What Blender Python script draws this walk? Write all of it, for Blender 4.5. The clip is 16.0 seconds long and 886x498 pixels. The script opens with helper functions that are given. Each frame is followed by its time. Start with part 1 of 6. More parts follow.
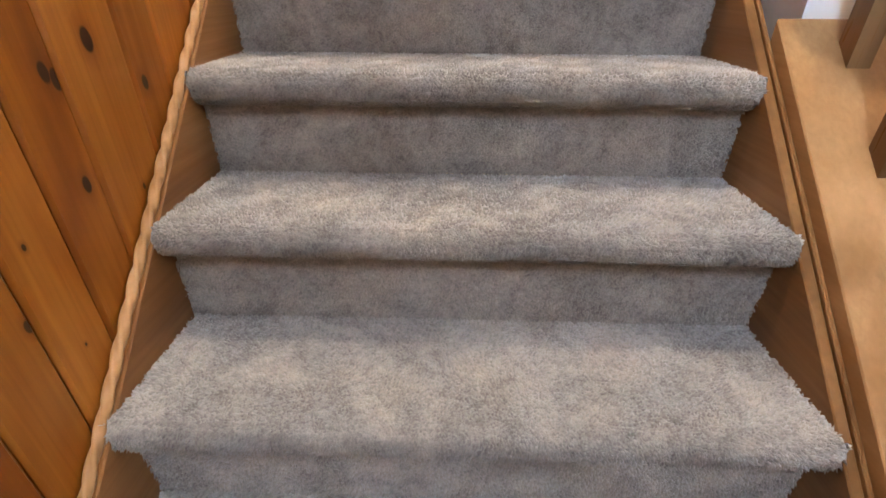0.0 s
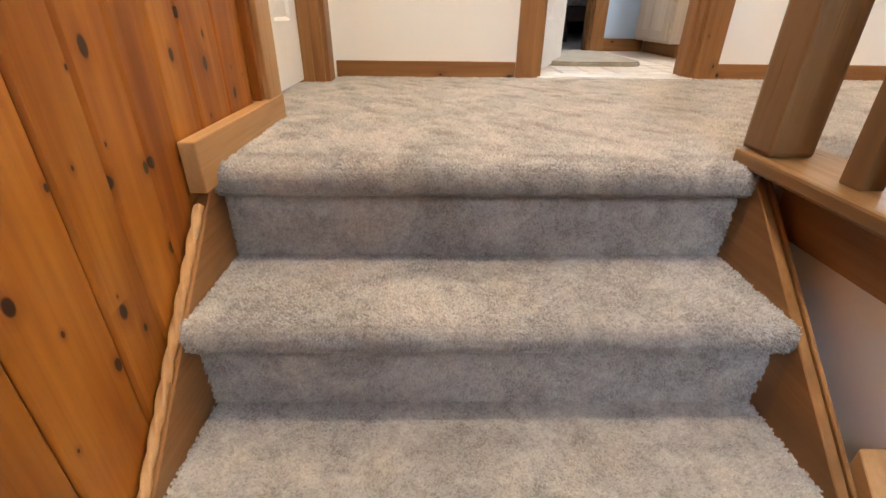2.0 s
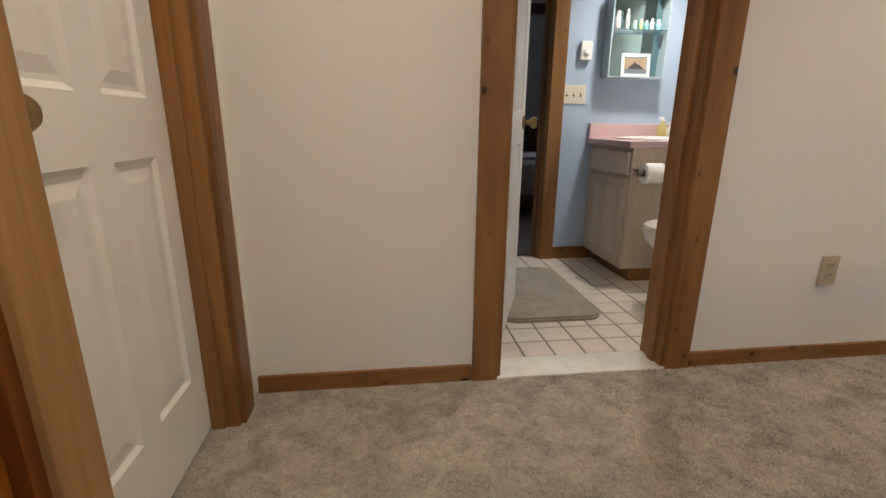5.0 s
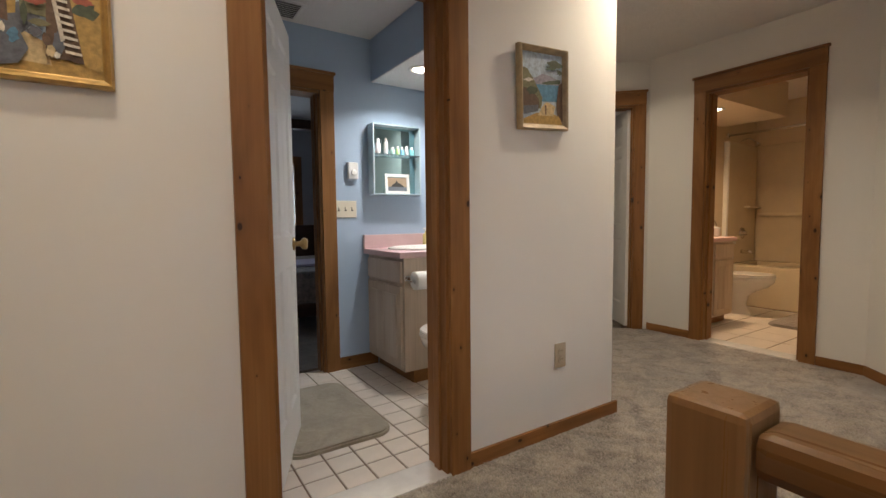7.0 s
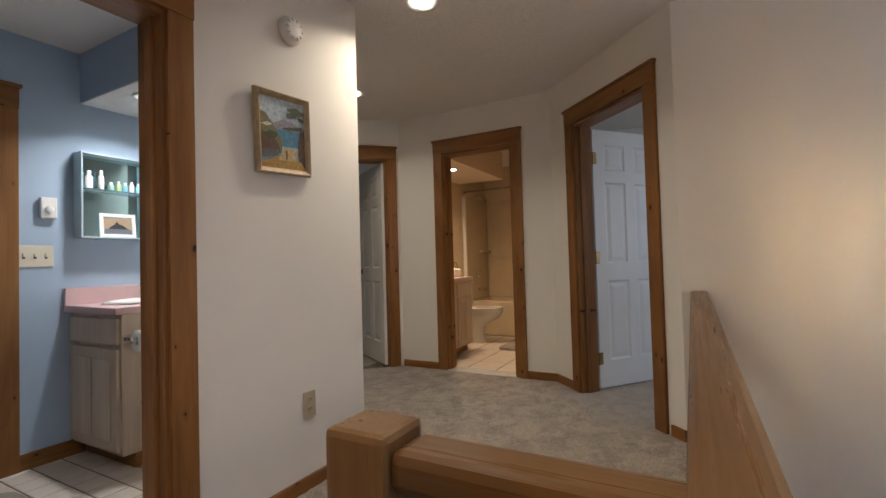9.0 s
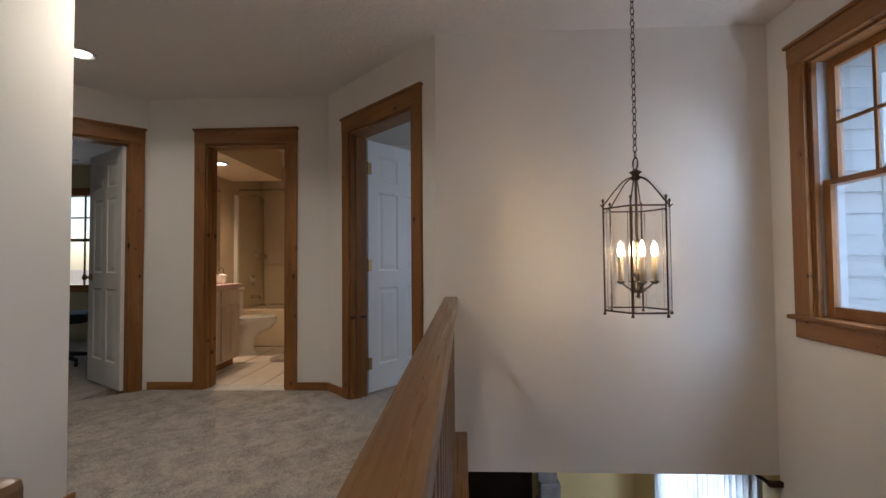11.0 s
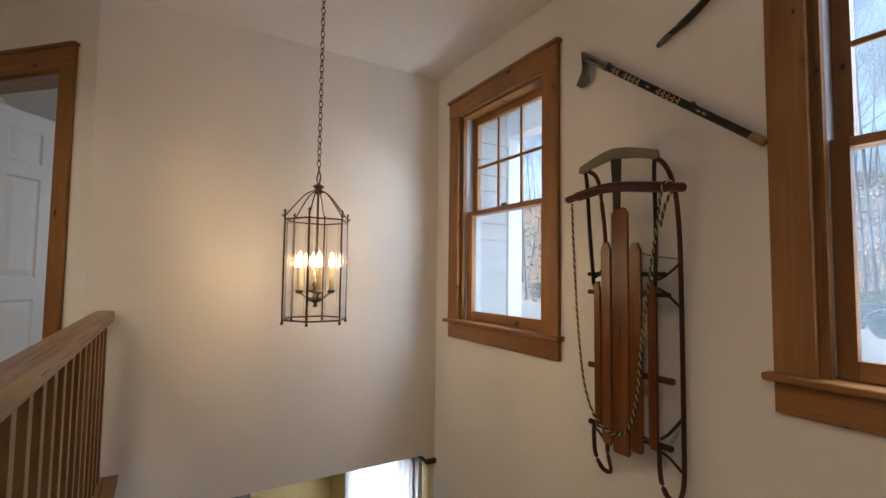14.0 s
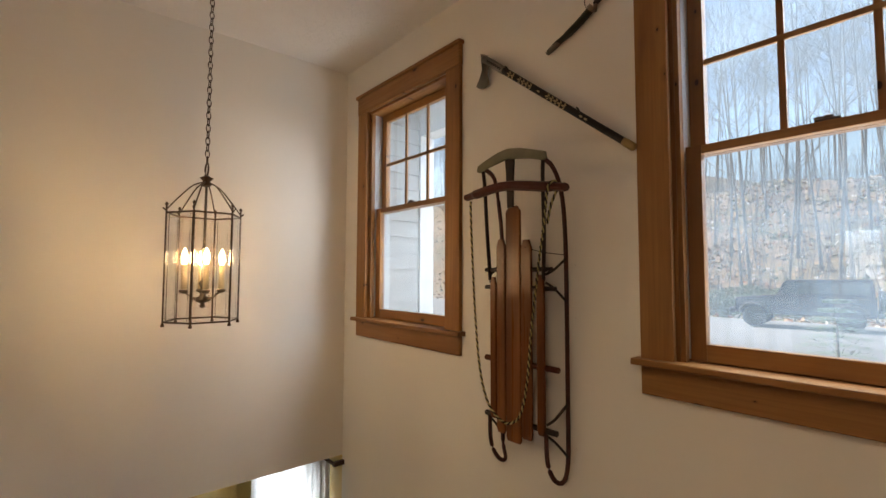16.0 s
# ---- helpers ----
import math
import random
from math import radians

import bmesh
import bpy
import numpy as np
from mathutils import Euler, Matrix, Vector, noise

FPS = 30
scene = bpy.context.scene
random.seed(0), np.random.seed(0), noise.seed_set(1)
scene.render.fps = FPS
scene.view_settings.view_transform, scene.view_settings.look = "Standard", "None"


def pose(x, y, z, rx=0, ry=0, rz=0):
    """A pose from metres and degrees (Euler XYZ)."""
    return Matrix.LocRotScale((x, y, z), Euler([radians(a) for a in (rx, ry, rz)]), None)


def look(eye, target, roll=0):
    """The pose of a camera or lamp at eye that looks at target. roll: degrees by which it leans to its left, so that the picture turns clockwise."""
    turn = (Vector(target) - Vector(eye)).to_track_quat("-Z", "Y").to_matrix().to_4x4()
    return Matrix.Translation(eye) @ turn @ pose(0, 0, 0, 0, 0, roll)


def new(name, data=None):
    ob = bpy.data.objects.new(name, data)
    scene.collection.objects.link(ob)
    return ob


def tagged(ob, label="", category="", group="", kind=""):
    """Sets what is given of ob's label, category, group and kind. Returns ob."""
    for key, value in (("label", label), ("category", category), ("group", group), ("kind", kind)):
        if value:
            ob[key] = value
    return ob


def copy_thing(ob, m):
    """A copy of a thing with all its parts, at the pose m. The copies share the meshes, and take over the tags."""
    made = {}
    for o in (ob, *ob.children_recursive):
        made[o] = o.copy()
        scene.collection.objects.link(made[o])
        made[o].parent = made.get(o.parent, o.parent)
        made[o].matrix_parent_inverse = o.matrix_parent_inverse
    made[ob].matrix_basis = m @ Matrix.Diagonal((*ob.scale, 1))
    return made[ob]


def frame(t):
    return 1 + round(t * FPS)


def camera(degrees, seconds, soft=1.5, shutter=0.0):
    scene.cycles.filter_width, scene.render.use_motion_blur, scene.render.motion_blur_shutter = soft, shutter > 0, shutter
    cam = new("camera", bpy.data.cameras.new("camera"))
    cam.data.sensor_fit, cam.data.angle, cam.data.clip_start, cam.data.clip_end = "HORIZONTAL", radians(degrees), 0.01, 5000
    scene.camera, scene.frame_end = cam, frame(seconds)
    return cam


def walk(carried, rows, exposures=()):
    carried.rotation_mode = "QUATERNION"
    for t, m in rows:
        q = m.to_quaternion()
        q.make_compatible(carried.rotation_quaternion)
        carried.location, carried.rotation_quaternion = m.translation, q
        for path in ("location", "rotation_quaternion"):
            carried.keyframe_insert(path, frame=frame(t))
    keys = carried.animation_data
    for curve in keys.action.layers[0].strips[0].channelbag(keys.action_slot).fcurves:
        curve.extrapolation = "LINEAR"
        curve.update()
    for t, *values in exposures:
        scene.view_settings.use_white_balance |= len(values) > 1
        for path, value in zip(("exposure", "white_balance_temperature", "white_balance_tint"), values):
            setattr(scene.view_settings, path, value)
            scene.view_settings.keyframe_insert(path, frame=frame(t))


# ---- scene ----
cam = camera(88.8, 16.0)
PATH = [
    (0, (0.237, 0.378, -0.258), (0.192, 2.107, -1.262), 0.3),
    (0.5, (0.201, 0.439, -0.123), (0.156, 2.166, -1.132), 0.2),
    (1, (0.157, 0.52, -0.057), (0.169, 2.316, -0.939), 1.0),
    (1.5, (0.16, 0.685, 0.108), (0.176, 2.431, -0.868), 0.5),
    (2, (0.17, 0.827, 0.251), (0.206, 2.594, -0.685), 0.7),
    (2.5, (0.142, 0.955, 0.364), (0.186, 2.75, -0.518), 0.8),
    (3, (0.144, 1.069, 0.478), (0.207, 2.884, -0.359), 1.2),
    (3.5, (0.17, 1.202, 0.575), (0.253, 3.041, -0.206), 1.1),
    (3.7, (0.189, 1.241, 0.64), (0.274, 3.088, -0.121), 1.1),
    (5.8, (0.226, 1.429, 0.975), (0.751, 3.324, 0.61), -0.2),
    (6, (0.252, 1.424, 0.994), (0.869, 3.298, 0.668), -0.4),
    (6.5, (0.265, 1.413, 1.001), (1.129, 3.204, 0.79), -0.6),
    (7, (0.285, 1.405, 1.006), (1.381, 3.073, 0.875), -0.6),
    (7.5, (0.307, 1.376, 1.008), (1.618, 2.885, 0.947), -0.9),
    (8, (0.324, 1.348, 1.008), (1.811, 2.686, 1.0), -1.2),
    (8.5, (0.351, 1.323, 1.003), (1.986, 2.475, 1.03), -1.6),
    (9, (0.369, 1.305, 0.999), (2.122, 2.267, 1.05), -1.6),
    (9.2, (0.373, 1.298, 0.999), (2.165, 2.185, 1.058), -1.5),
    (11.3, (0.449, 1.183, 1.0), (2.447, 1.129, 1.069), -0.2),
    (11.5, (0.452, 1.169, 0.993), (2.446, 1.021, 1.069), 0.0),
    (12, (0.461, 1.146, 0.995), (2.424, 0.772, 1.075), 0.5),
    (12.5, (0.461, 1.112, 0.992), (2.378, 0.546, 1.078), 0.7),
    (13, (0.452, 1.089, 0.989), (2.305, 0.343, 1.087), 0.9),
    (13.5, (0.433, 1.057, 0.991), (2.211, 0.147, 1.093), 0.8),
    (14, (0.399, 1.024, 0.993), (2.107, -0.009, 1.108), 0.7),
    (14.5, (0.372, 1.0, 0.99), (2.022, -0.123, 1.116), 0.6),
    (15, (0.362, 0.986, 0.991), (1.965, -0.203, 1.117), 0.4),
    (15.5, (0.35, 0.956, 0.987), (1.909, -0.292, 1.106), 0.3),
    (16, (0.342, 0.936, 0.983), (1.857, -0.365, 1.097), 0.2),
]
walk(cam, [(t, look(eye, target, roll)) for t, eye, target, roll in PATH],
     [(0, 2.75, 5900, 10), (1.5, 2.75, 5900, 10), (2.5, 2.42, 6600, 10), (3.5, 2.1, 7100, 10), (5.8, 1.0, 6050, 10), (7.5, 1.08, 6050, 10), (9.0, 0.95, 5800, 10), (11.3, 0.72, 5400, 10), (13.0, 0.98, 5700, 10), (14.5, 1.03, 6500, 10), (16, 1.0, 7100, 10)])

# ---- light ----
world = bpy.data.worlds.new("sky")
scene.world = world
world.use_nodes = True
wn = world.node_tree
bg = wn.nodes["Background"]
sky = wn.nodes.new("ShaderNodeTexSky")
sky.sky_type, sky.sun_disc = "NISHITA", False
sky.sun_elevation, sky.sun_rotation = radians(42), radians(84)
wn.links.new(sky.outputs[0], bg.inputs[0])
sky.dust_density, sky.air_density = 1.2, 1.15
bg.inputs[1].default_value = 0.10


def lamp(name, kind, m, energy, color, **k):
    d = bpy.data.lights.new(name, kind)
    d.energy, d.color = energy, color
    if kind == "AREA":
        d.shape = "RECTANGLE"
        d.size, d.size_y = k["size"], k["size_y"]
    elif kind == "SUN":
        d.angle = k["angle"]
    else:
        d.shadow_soft_size = k["soft"]
        if kind == "SPOT":
            d.spot_size, d.spot_blend = radians(k["spread"]), 0.9
    ob = new(name, d)
    ob.matrix_world = m
    return ob


WARM = (1.0, 0.80, 0.56)
az, el = radians(-6), radians(42)
lamp("sun", "SUN", look((0, 0, 0), (-math.cos(az) * math.cos(el), math.sin(az) * math.cos(el), -math.sin(el))), 4.0, (1.0, 0.94, 0.86), angle=radians(0.6))
lamp("sky_light_upper", "AREA", look((0.8, -1.75, 3.45), (1.1, 0.4, 0.9)), 150, (0.74, 0.85, 1.0), size=4.8, size_y=1.2)
lamp("sky_light_southwest", "AREA", look((-0.15, -2.6, 2.45), (0.55, 1.3, 0.2)), 26, (0.74, 0.85, 1.0), size=1.2, size_y=1.6)
lamp("ground_bounce_light", "AREA", look((0.6, -1.6, -0.05), (0.8, 1.2, 2.1)), 32, (0.96, 0.97, 1.0), size=2.6, size_y=0.9)
lamp("sky_light_lower", "AREA", look((3.9, -0.75, -1.0), (3.6, 2.0, -1.2)), 32, (0.80, 0.88, 1.0), size=1.2, size_y=1.3)

# the fourth, over the stairs, is an unseen fill lamp added to warm the treads
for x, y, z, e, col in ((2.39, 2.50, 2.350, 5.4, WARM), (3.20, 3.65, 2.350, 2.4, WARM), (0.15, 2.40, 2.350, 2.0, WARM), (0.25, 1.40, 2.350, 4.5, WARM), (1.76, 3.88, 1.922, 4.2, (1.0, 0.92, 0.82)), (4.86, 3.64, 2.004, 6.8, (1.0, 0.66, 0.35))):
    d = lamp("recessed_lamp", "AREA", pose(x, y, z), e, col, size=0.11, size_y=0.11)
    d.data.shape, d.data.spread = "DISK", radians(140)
lamp("sky_light_east_room", "AREA", look((4.5, -1.08, 1.35), (4.4, 1.0, 0.9)), 4.5, (0.82, 0.90, 1.0), size=0.95, size_y=1.25)
lamp("sky_light_north_room", "AREA", look((6.43, 6.42, 1.35), (4.5, 5.2, 0.8)), 1.4, (0.82, 0.90, 1.0), size=0.8, size_y=1.1)
lamp("sky_light_bedroom", "AREA", look((1.55, 7.62, 1.17), (1.5, 5.0, 0.7)), 7, (0.82, 0.90, 1.0), size=0.75, size_y=1.1)

# ---- materials ----


def nodes_of(name):
    m = bpy.data.materials.new(name)
    m.use_nodes = True
    t = m.node_tree
    return m, t, t.nodes["Principled BSDF"]


def mapped(t, scale, rot=(0, 0, 0)):
    co = t.nodes.new("ShaderNodeTexCoord")
    mp = t.nodes.new("ShaderNodeMapping")
    mp.inputs["Scale"].default_value = scale
    mp.inputs["Rotation"].default_value = rot
    t.links.new(co.outputs["Object"], mp.inputs[0])
    return mp.outputs[0]


def noise_tex(t, vec, scale, detail=4, rough=0.55, distort=0.0):
    n = t.nodes.new("ShaderNodeTexNoise")
    n.inputs["Scale"].default_value, n.inputs["Detail"].default_value = scale, detail
    n.inputs["Roughness"].default_value, n.inputs["Distortion"].default_value = rough, distort
    t.links.new(vec, n.inputs["Vector"])
    return n.outputs[0]


def ramp(t, fac, stops):
    r = t.nodes.new("ShaderNodeValToRGB")
    while len(r.color_ramp.elements) < len(stops):
        r.color_ramp.elements.new(0.5)
    for e, (p, c) in zip(r.color_ramp.elements, stops):
        e.position, e.color = p, (*c, 1)
    t.links.new(fac, r.inputs[0])
    return r.outputs[0]


def mixc(t, fac, a, b, mode="MIX"):
    n = t.nodes.new("ShaderNodeMix")
    n.data_type, n.blend_type = "RGBA", mode
    for sock, v in ((n.inputs[0], fac), (n.inputs[6], a), (n.inputs[7], b)):
        if isinstance(v, (int, float)):
            sock.default_value = v
        elif isinstance(v, tuple):
            sock.default_value = (*v, 1)
        else:
            t.links.new(v, sock)
    return n.outputs[2]


def maths(t, op, a, b=0.0):
    n = t.nodes.new("ShaderNodeMath")
    n.operation = op
    for sock, v in ((n.inputs[0], a), (n.inputs[1], b)):
        if isinstance(v, (int, float)):
            sock.default_value = v
        else:
            t.links.new(v, sock)
    return n.outputs[0]


def bump(t, bsdf, height, strength, dist=0.01):
    b = t.nodes.new("ShaderNodeBump")
    b.inputs["Strength"].default_value, b.inputs["Distance"].default_value = strength, dist
    t.links.new(height, b.inputs["Height"])
    t.links.new(b.outputs[0], bsdf.inputs["Normal"])


def plain(name, col, rough=0.5, metal=0.0, var=0.12, scale=6.0, fine=120.0, bumps=0.1, bdist=0.002, spec=0.5):
    """Paint, metal, plastic or cloth: one colour with slow and fine variation."""
    m, t, b = nodes_of(name)
    v = mapped(t, (1, 1, 1))
    big, small = noise_tex(t, v, scale), noise_tex(t, v, fine, 3)
    dark = tuple(c * (1 - var) for c in col)
    lite = tuple(min(1, c * (1 + var * 0.6)) for c in col)
    c1 = ramp(t, big, [(0.3, dark), (0.7, lite)])
    t.links.new(mixc(t, 0.12, c1, ramp(t, small, [(0.35, dark), (0.65, lite)])), b.inputs["Base Color"])
    b.inputs["Roughness"].default_value, b.inputs["Metallic"].default_value = rough, metal
    b.inputs["Specular IOR Level"].default_value = spec
    if bumps:
        bump(t, b, small, bumps, bdist)
    return m


def wood(name, axis, cols, knots=True, rough=0.38, knot_col=(0.030, 0.009, 0.003), density=1.0, flat=None, knot=0.9):
    """Boards with grain along one axis, streaks and knots; every piece differs by its own random number."""
    m, t, b = nodes_of(name)
    co = t.nodes.new("ShaderNodeTexCoord")
    inf = t.nodes.new("ShaderNodeObjectInfo")
    add = t.nodes.new("ShaderNodeVectorMath")
    add.operation = "MULTIPLY_ADD"
    comb = t.nodes.new("ShaderNodeCombineXYZ")
    for i in range(3):
        t.links.new(inf.outputs["Random"], comb.inputs[i])
    t.links.new(comb.outputs[0], add.inputs[0])
    add.inputs[1].default_value = (37.0, 53.0, 71.0)
    t.links.new(co.outputs["Object"], add.inputs[2])

    def stretch(along, across):
        mp = t.nodes.new("ShaderNodeMapping")
        mp.inputs["Scale"].default_value = [along if i == axis else across for i in range(3)]
        t.links.new(add.outputs[0], mp.inputs[0])
        return mp.outputs[0]

    warp = noise_tex(t, stretch(0.7, 5), 1.0, 3, 0.6, 1.2)
    grain = noise_tex(t, stretch(2.2, 95), 1.0, 4, 0.6, 0.3)
    col = ramp(t, warp, [(0.34, cols[0]), (0.5, cols[1]), (0.66, cols[2])])
    dark = tuple(c * 0.62 for c in cols[0])
    col = mixc(t, maths(t, "MULTIPLY", grain, 0.7), col, dark)
    if knots:
        vo = t.nodes.new("ShaderNodeTexVoronoi")
        vo.inputs["Scale"].default_value = 1.0
        vo.voronoi_dimensions = "2D"
        across = next(i for i in (0, 1, 2) if i not in (axis, flat))
        sep, cmb = t.nodes.new("ShaderNodeSeparateXYZ"), t.nodes.new("ShaderNodeCombineXYZ")
        t.links.new(add.outputs[0], sep.inputs[0])
        t.links.new(maths(t, "MULTIPLY", sep.outputs[axis], 4.2 * density), cmb.inputs[0])
        t.links.new(maths(t, "MULTIPLY", sep.outputs[across], 7.2 * density), cmb.inputs[1])
        t.links.new(cmb.outputs[0], vo.inputs["Vector"])
        cell = t.nodes.new("ShaderNodeSeparateColor")
        t.links.new(vo.outputs["Color"], cell.inputs[0])
        d = maths(t, "DIVIDE", vo.outputs["Distance"], maths(t, "ADD", maths(t, "MULTIPLY", maths(t, "POWER", cell.outputs[0], 1.6), 1.15), 0.22))
        wob = maths(t, "ADD", d, maths(t, "MULTIPLY", noise_tex(t, stretch(9, 14), 1.0, 2), 0.16))
        core = ramp(t, wob, [(0.125 * knot, (1, 1, 1)), (0.145 * knot, (0, 0, 0))])
        halo = ramp(t, wob, [(0.14 * knot, (1, 1, 1)), (0.27 * knot, (0, 0, 0))])
        col = mixc(t, maths(t, "MULTIPLY", halo, 0.45), col, dark)
        col = mixc(t, maths(t, "MULTIPLY", core, 0.97), col, knot_col)
    tone = ramp(t, inf.outputs["Random"], [(0.0, (0.78, 0.74, 0.68)), (1.0, (1.0, 1.0, 1.0))])
    col = mixc(t, 1.0, col, tone, "MULTIPLY")
    t.links.new(col, b.inputs["Base Color"])
    t.links.new(ramp(t, grain, [(0.3, (rough - 0.06,) * 3), (0.7, (rough + 0.12,) * 3)]), b.inputs["Roughness"])
    b.inputs["Specular IOR Level"].default_value = 0.32
    bump(t, b, grain, 0.18, 0.001)
    return m


PINE = ((0.22, 0.058, 0.005), (0.41, 0.136, 0.013), (0.55, 0.215, 0.030))
TRIM = ((0.235, 0.102, 0.031), (0.345, 0.163, 0.052), (0.43, 0.215, 0.075))
FIR = ((0.19, 0.088, 0.027), (0.29, 0.14, 0.045), (0.39, 0.20, 0.070))
PALE = ((0.42, 0.225, 0.085), (0.52, 0.29, 0.12), (0.60, 0.36, 0.16))
RAIL = ((0.170, 0.088, 0.032), (0.228, 0.124, 0.047), (0.29, 0.165, 0.067))
PANEL = wood("pine_panelling", 2, PINE, density=1.75, flat=0, knot=1.25)
TX, TY, TZ = (wood("pine_trim_" + "xyz"[i], i, TRIM, flat=(1, 0, 1)[i], density=0.9) for i in range(3))
FY = wood("fir_skirt", 1, FIR, density=0.55, flat=0)
PY, PX = wood("pale_pine_y", 1, PALE, density=0.6, flat=2), wood("pale_pine_x", 0, PALE, density=0.6, flat=2)
PALEZ = wood("pale_pine_z", 2, PALE, density=0.6, flat=0)
RX, RY, RZ = (wood("oiled_rail_" + "xyz"[i], i, RAIL, knots=False, rough=0.3) for i in range(3))
WHITEWASH = wood("whitewashed_oak", 2, ((0.66, 0.55, 0.44), (0.75, 0.645, 0.53), (0.81, 0.72, 0.61)), knots=False, rough=0.5)


def plaster(name, col, tex=0.0):
    m, t, b = nodes_of(name)
    v = mapped(t, (1, 1, 1))
    big, roll = noise_tex(t, v, 1.3, 3), noise_tex(t, v, 190, 3)
    dark = tuple(c * 0.955 for c in col)
    t.links.new(ramp(t, big, [(0.3, dark), (0.7, col)]), b.inputs["Base Color"])
    b.inputs["Roughness"].default_value = 0.62
    b.inputs["Specular IOR Level"].default_value = 0.3
    if tex:
        blot = noise_tex(t, v, 14, 5, 0.65, 2.0)
        bump(t, b, ramp(t, blot, [(0.5, (0, 0, 0)), (0.6, (1, 1, 1))]), tex, 0.006)
    else:
        bump(t, b, roll, 0.07, 0.001)
    return m


WALL = plaster("cream_wall_paint", (0.80, 0.78, 0.735))
CEIL = plaster("white_textured_ceiling", (0.78, 0.76, 0.74), 0.45)
BLUE = plaster("pale_blue_wall_paint", (0.43, 0.54, 0.68))
GREY = plaster("grey_bedroom_paint", (0.42, 0.42, 0.44))
YELLOW = plaster("yellow_wall_paint", (0.74, 0.57, 0.25))
DOORW = plain("white_door_paint", (0.80, 0.80, 0.79), 0.35, var=0.03, bumps=0.04)


def carpet_material(name, deep, mid, high, strands=False):
    m, t, b = nodes_of(name)
    v = mapped(t, (1, 1, 1))
    tread = noise_tex(t, v, 8.5, 4, 0.55, 0.8)
    mott = noise_tex(t, v, 48, 4, 0.75, 0.6)
    pile = noise_tex(t, v, 330, 3, 0.75)
    c = ramp(t, tread, [(0.41, deep), (0.5, mid), (0.59, high)])
    c = mixc(t, 0.4, c, ramp(t, mott, [(0.40, tuple(x * 0.6 for x in deep)), (0.5, mid), (0.60, high)]))
    c = mixc(t, 0.2 if strands else 0.4, c, ramp(t, pile, [(0.3, tuple(x * 0.55 for x in deep)), (0.62, tuple(min(1, x * 1.12) for x in high))]))
    t.links.new(c, b.inputs["Base Color"])
    b.inputs["Roughness"].default_value = 0.95
    b.inputs["Specular IOR Level"].default_value = 0.08
    b.inputs["Sheen Weight"].default_value = 0.35
    b.inputs["Sheen Roughness"].default_value = 0.6
    if strands:
        geo = t.nodes.new("ShaderNodeNewGeometry")
        tone = ramp(t, geo.outputs["Random Per Island"], [(0.0, (0.80, 0.80, 0.81)), (0.45, (1.0, 1.0, 1.0)), (1.0, (1.18, 1.17, 1.16))])
        t.links.new(mixc(t, 1.0, c, tone, "MULTIPLY"), b.inputs["Base Color"])
        return m
    bump(t, b, maths(t, "ADD", maths(t, "MULTIPLY", pile, 0.6), maths(t, "MULTIPLY", mott, 1.2)), 0.65, 0.008)
    return m


CARPET = carpet_material("grey_beige_cut_pile_carpet", (0.195, 0.174, 0.152), (0.295, 0.263, 0.226), (0.42, 0.366, 0.306))
PILE = carpet_material("grey_beige_carpet_strands", (0.195, 0.174, 0.152), (0.295, 0.263, 0.226), (0.42, 0.366, 0.306), strands=True)
MATPILE = carpet_material("sage_bath_mat_pile", (0.24, 0.205, 0.145), (0.33, 0.285, 0.205), (0.40, 0.348, 0.262))
BROWNPILE = carpet_material("taupe_bath_mat_pile", (0.22, 0.18, 0.15), (0.31, 0.26, 0.22), (0.40, 0.34, 0.29))
TILE = plain("blush_floor_tile", (0.70, 0.63, 0.56), 0.28, var=0.08, scale=9, bumps=0.05)
GROUT = plain("brown_grout", (0.20, 0.145, 0.105), 0.9, bumps=0.3)
MARBLE = plain("white_marble", (0.72, 0.71, 0.69), 0.25, var=0.12, scale=14, bumps=0.0)
BRASS = plain("worn_brass", (0.36, 0.25, 0.115), 0.38, 1.0, bumps=0.05)
PEWTER = plain("dull_grey_bronze", (0.20, 0.175, 0.14), 0.48, 0.9, bumps=0.05)
CHROME = plain("chrome", (0.8, 0.8, 0.8), 0.12, 1.0, var=0.03, bumps=0.0)
BRONZE = plain("aged_bronze", (0.09, 0.062, 0.045), 0.42, 0.85, var=0.3, bumps=0.1)
IRON = plain("black_painted_iron", (0.022, 0.020, 0.020), 0.5, 0.3, var=0.3, bumps=0.2)
PORCELAIN = plain("white_porcelain", (0.80, 0.77, 0.72), 0.12, var=0.02, bumps=0.0)
PINK = plain("pink_laminate", (0.66, 0.47, 0.47), 0.35, var=0.07, fine=300, bumps=0.03)
ALMOND = plain("almond_plastic", (0.72, 0.66, 0.53), 0.4, var=0.03, bumps=0.0)
OFFWHITE = plain("white_plastic", (0.78, 0.77, 0.74), 0.4, var=0.03, bumps=0.0)
TANPLATE = plain("tan_plastic", (0.46, 0.39, 0.28), 0.4, var=0.04, bumps=0.0)
DARKSLOT = plain("dark_slot", (0.05, 0.045, 0.04), 0.6, bumps=0.0)
ALU = plain("grey_window_track", (0.40, 0.41, 0.43), 0.45, 0.0, bumps=0.05)


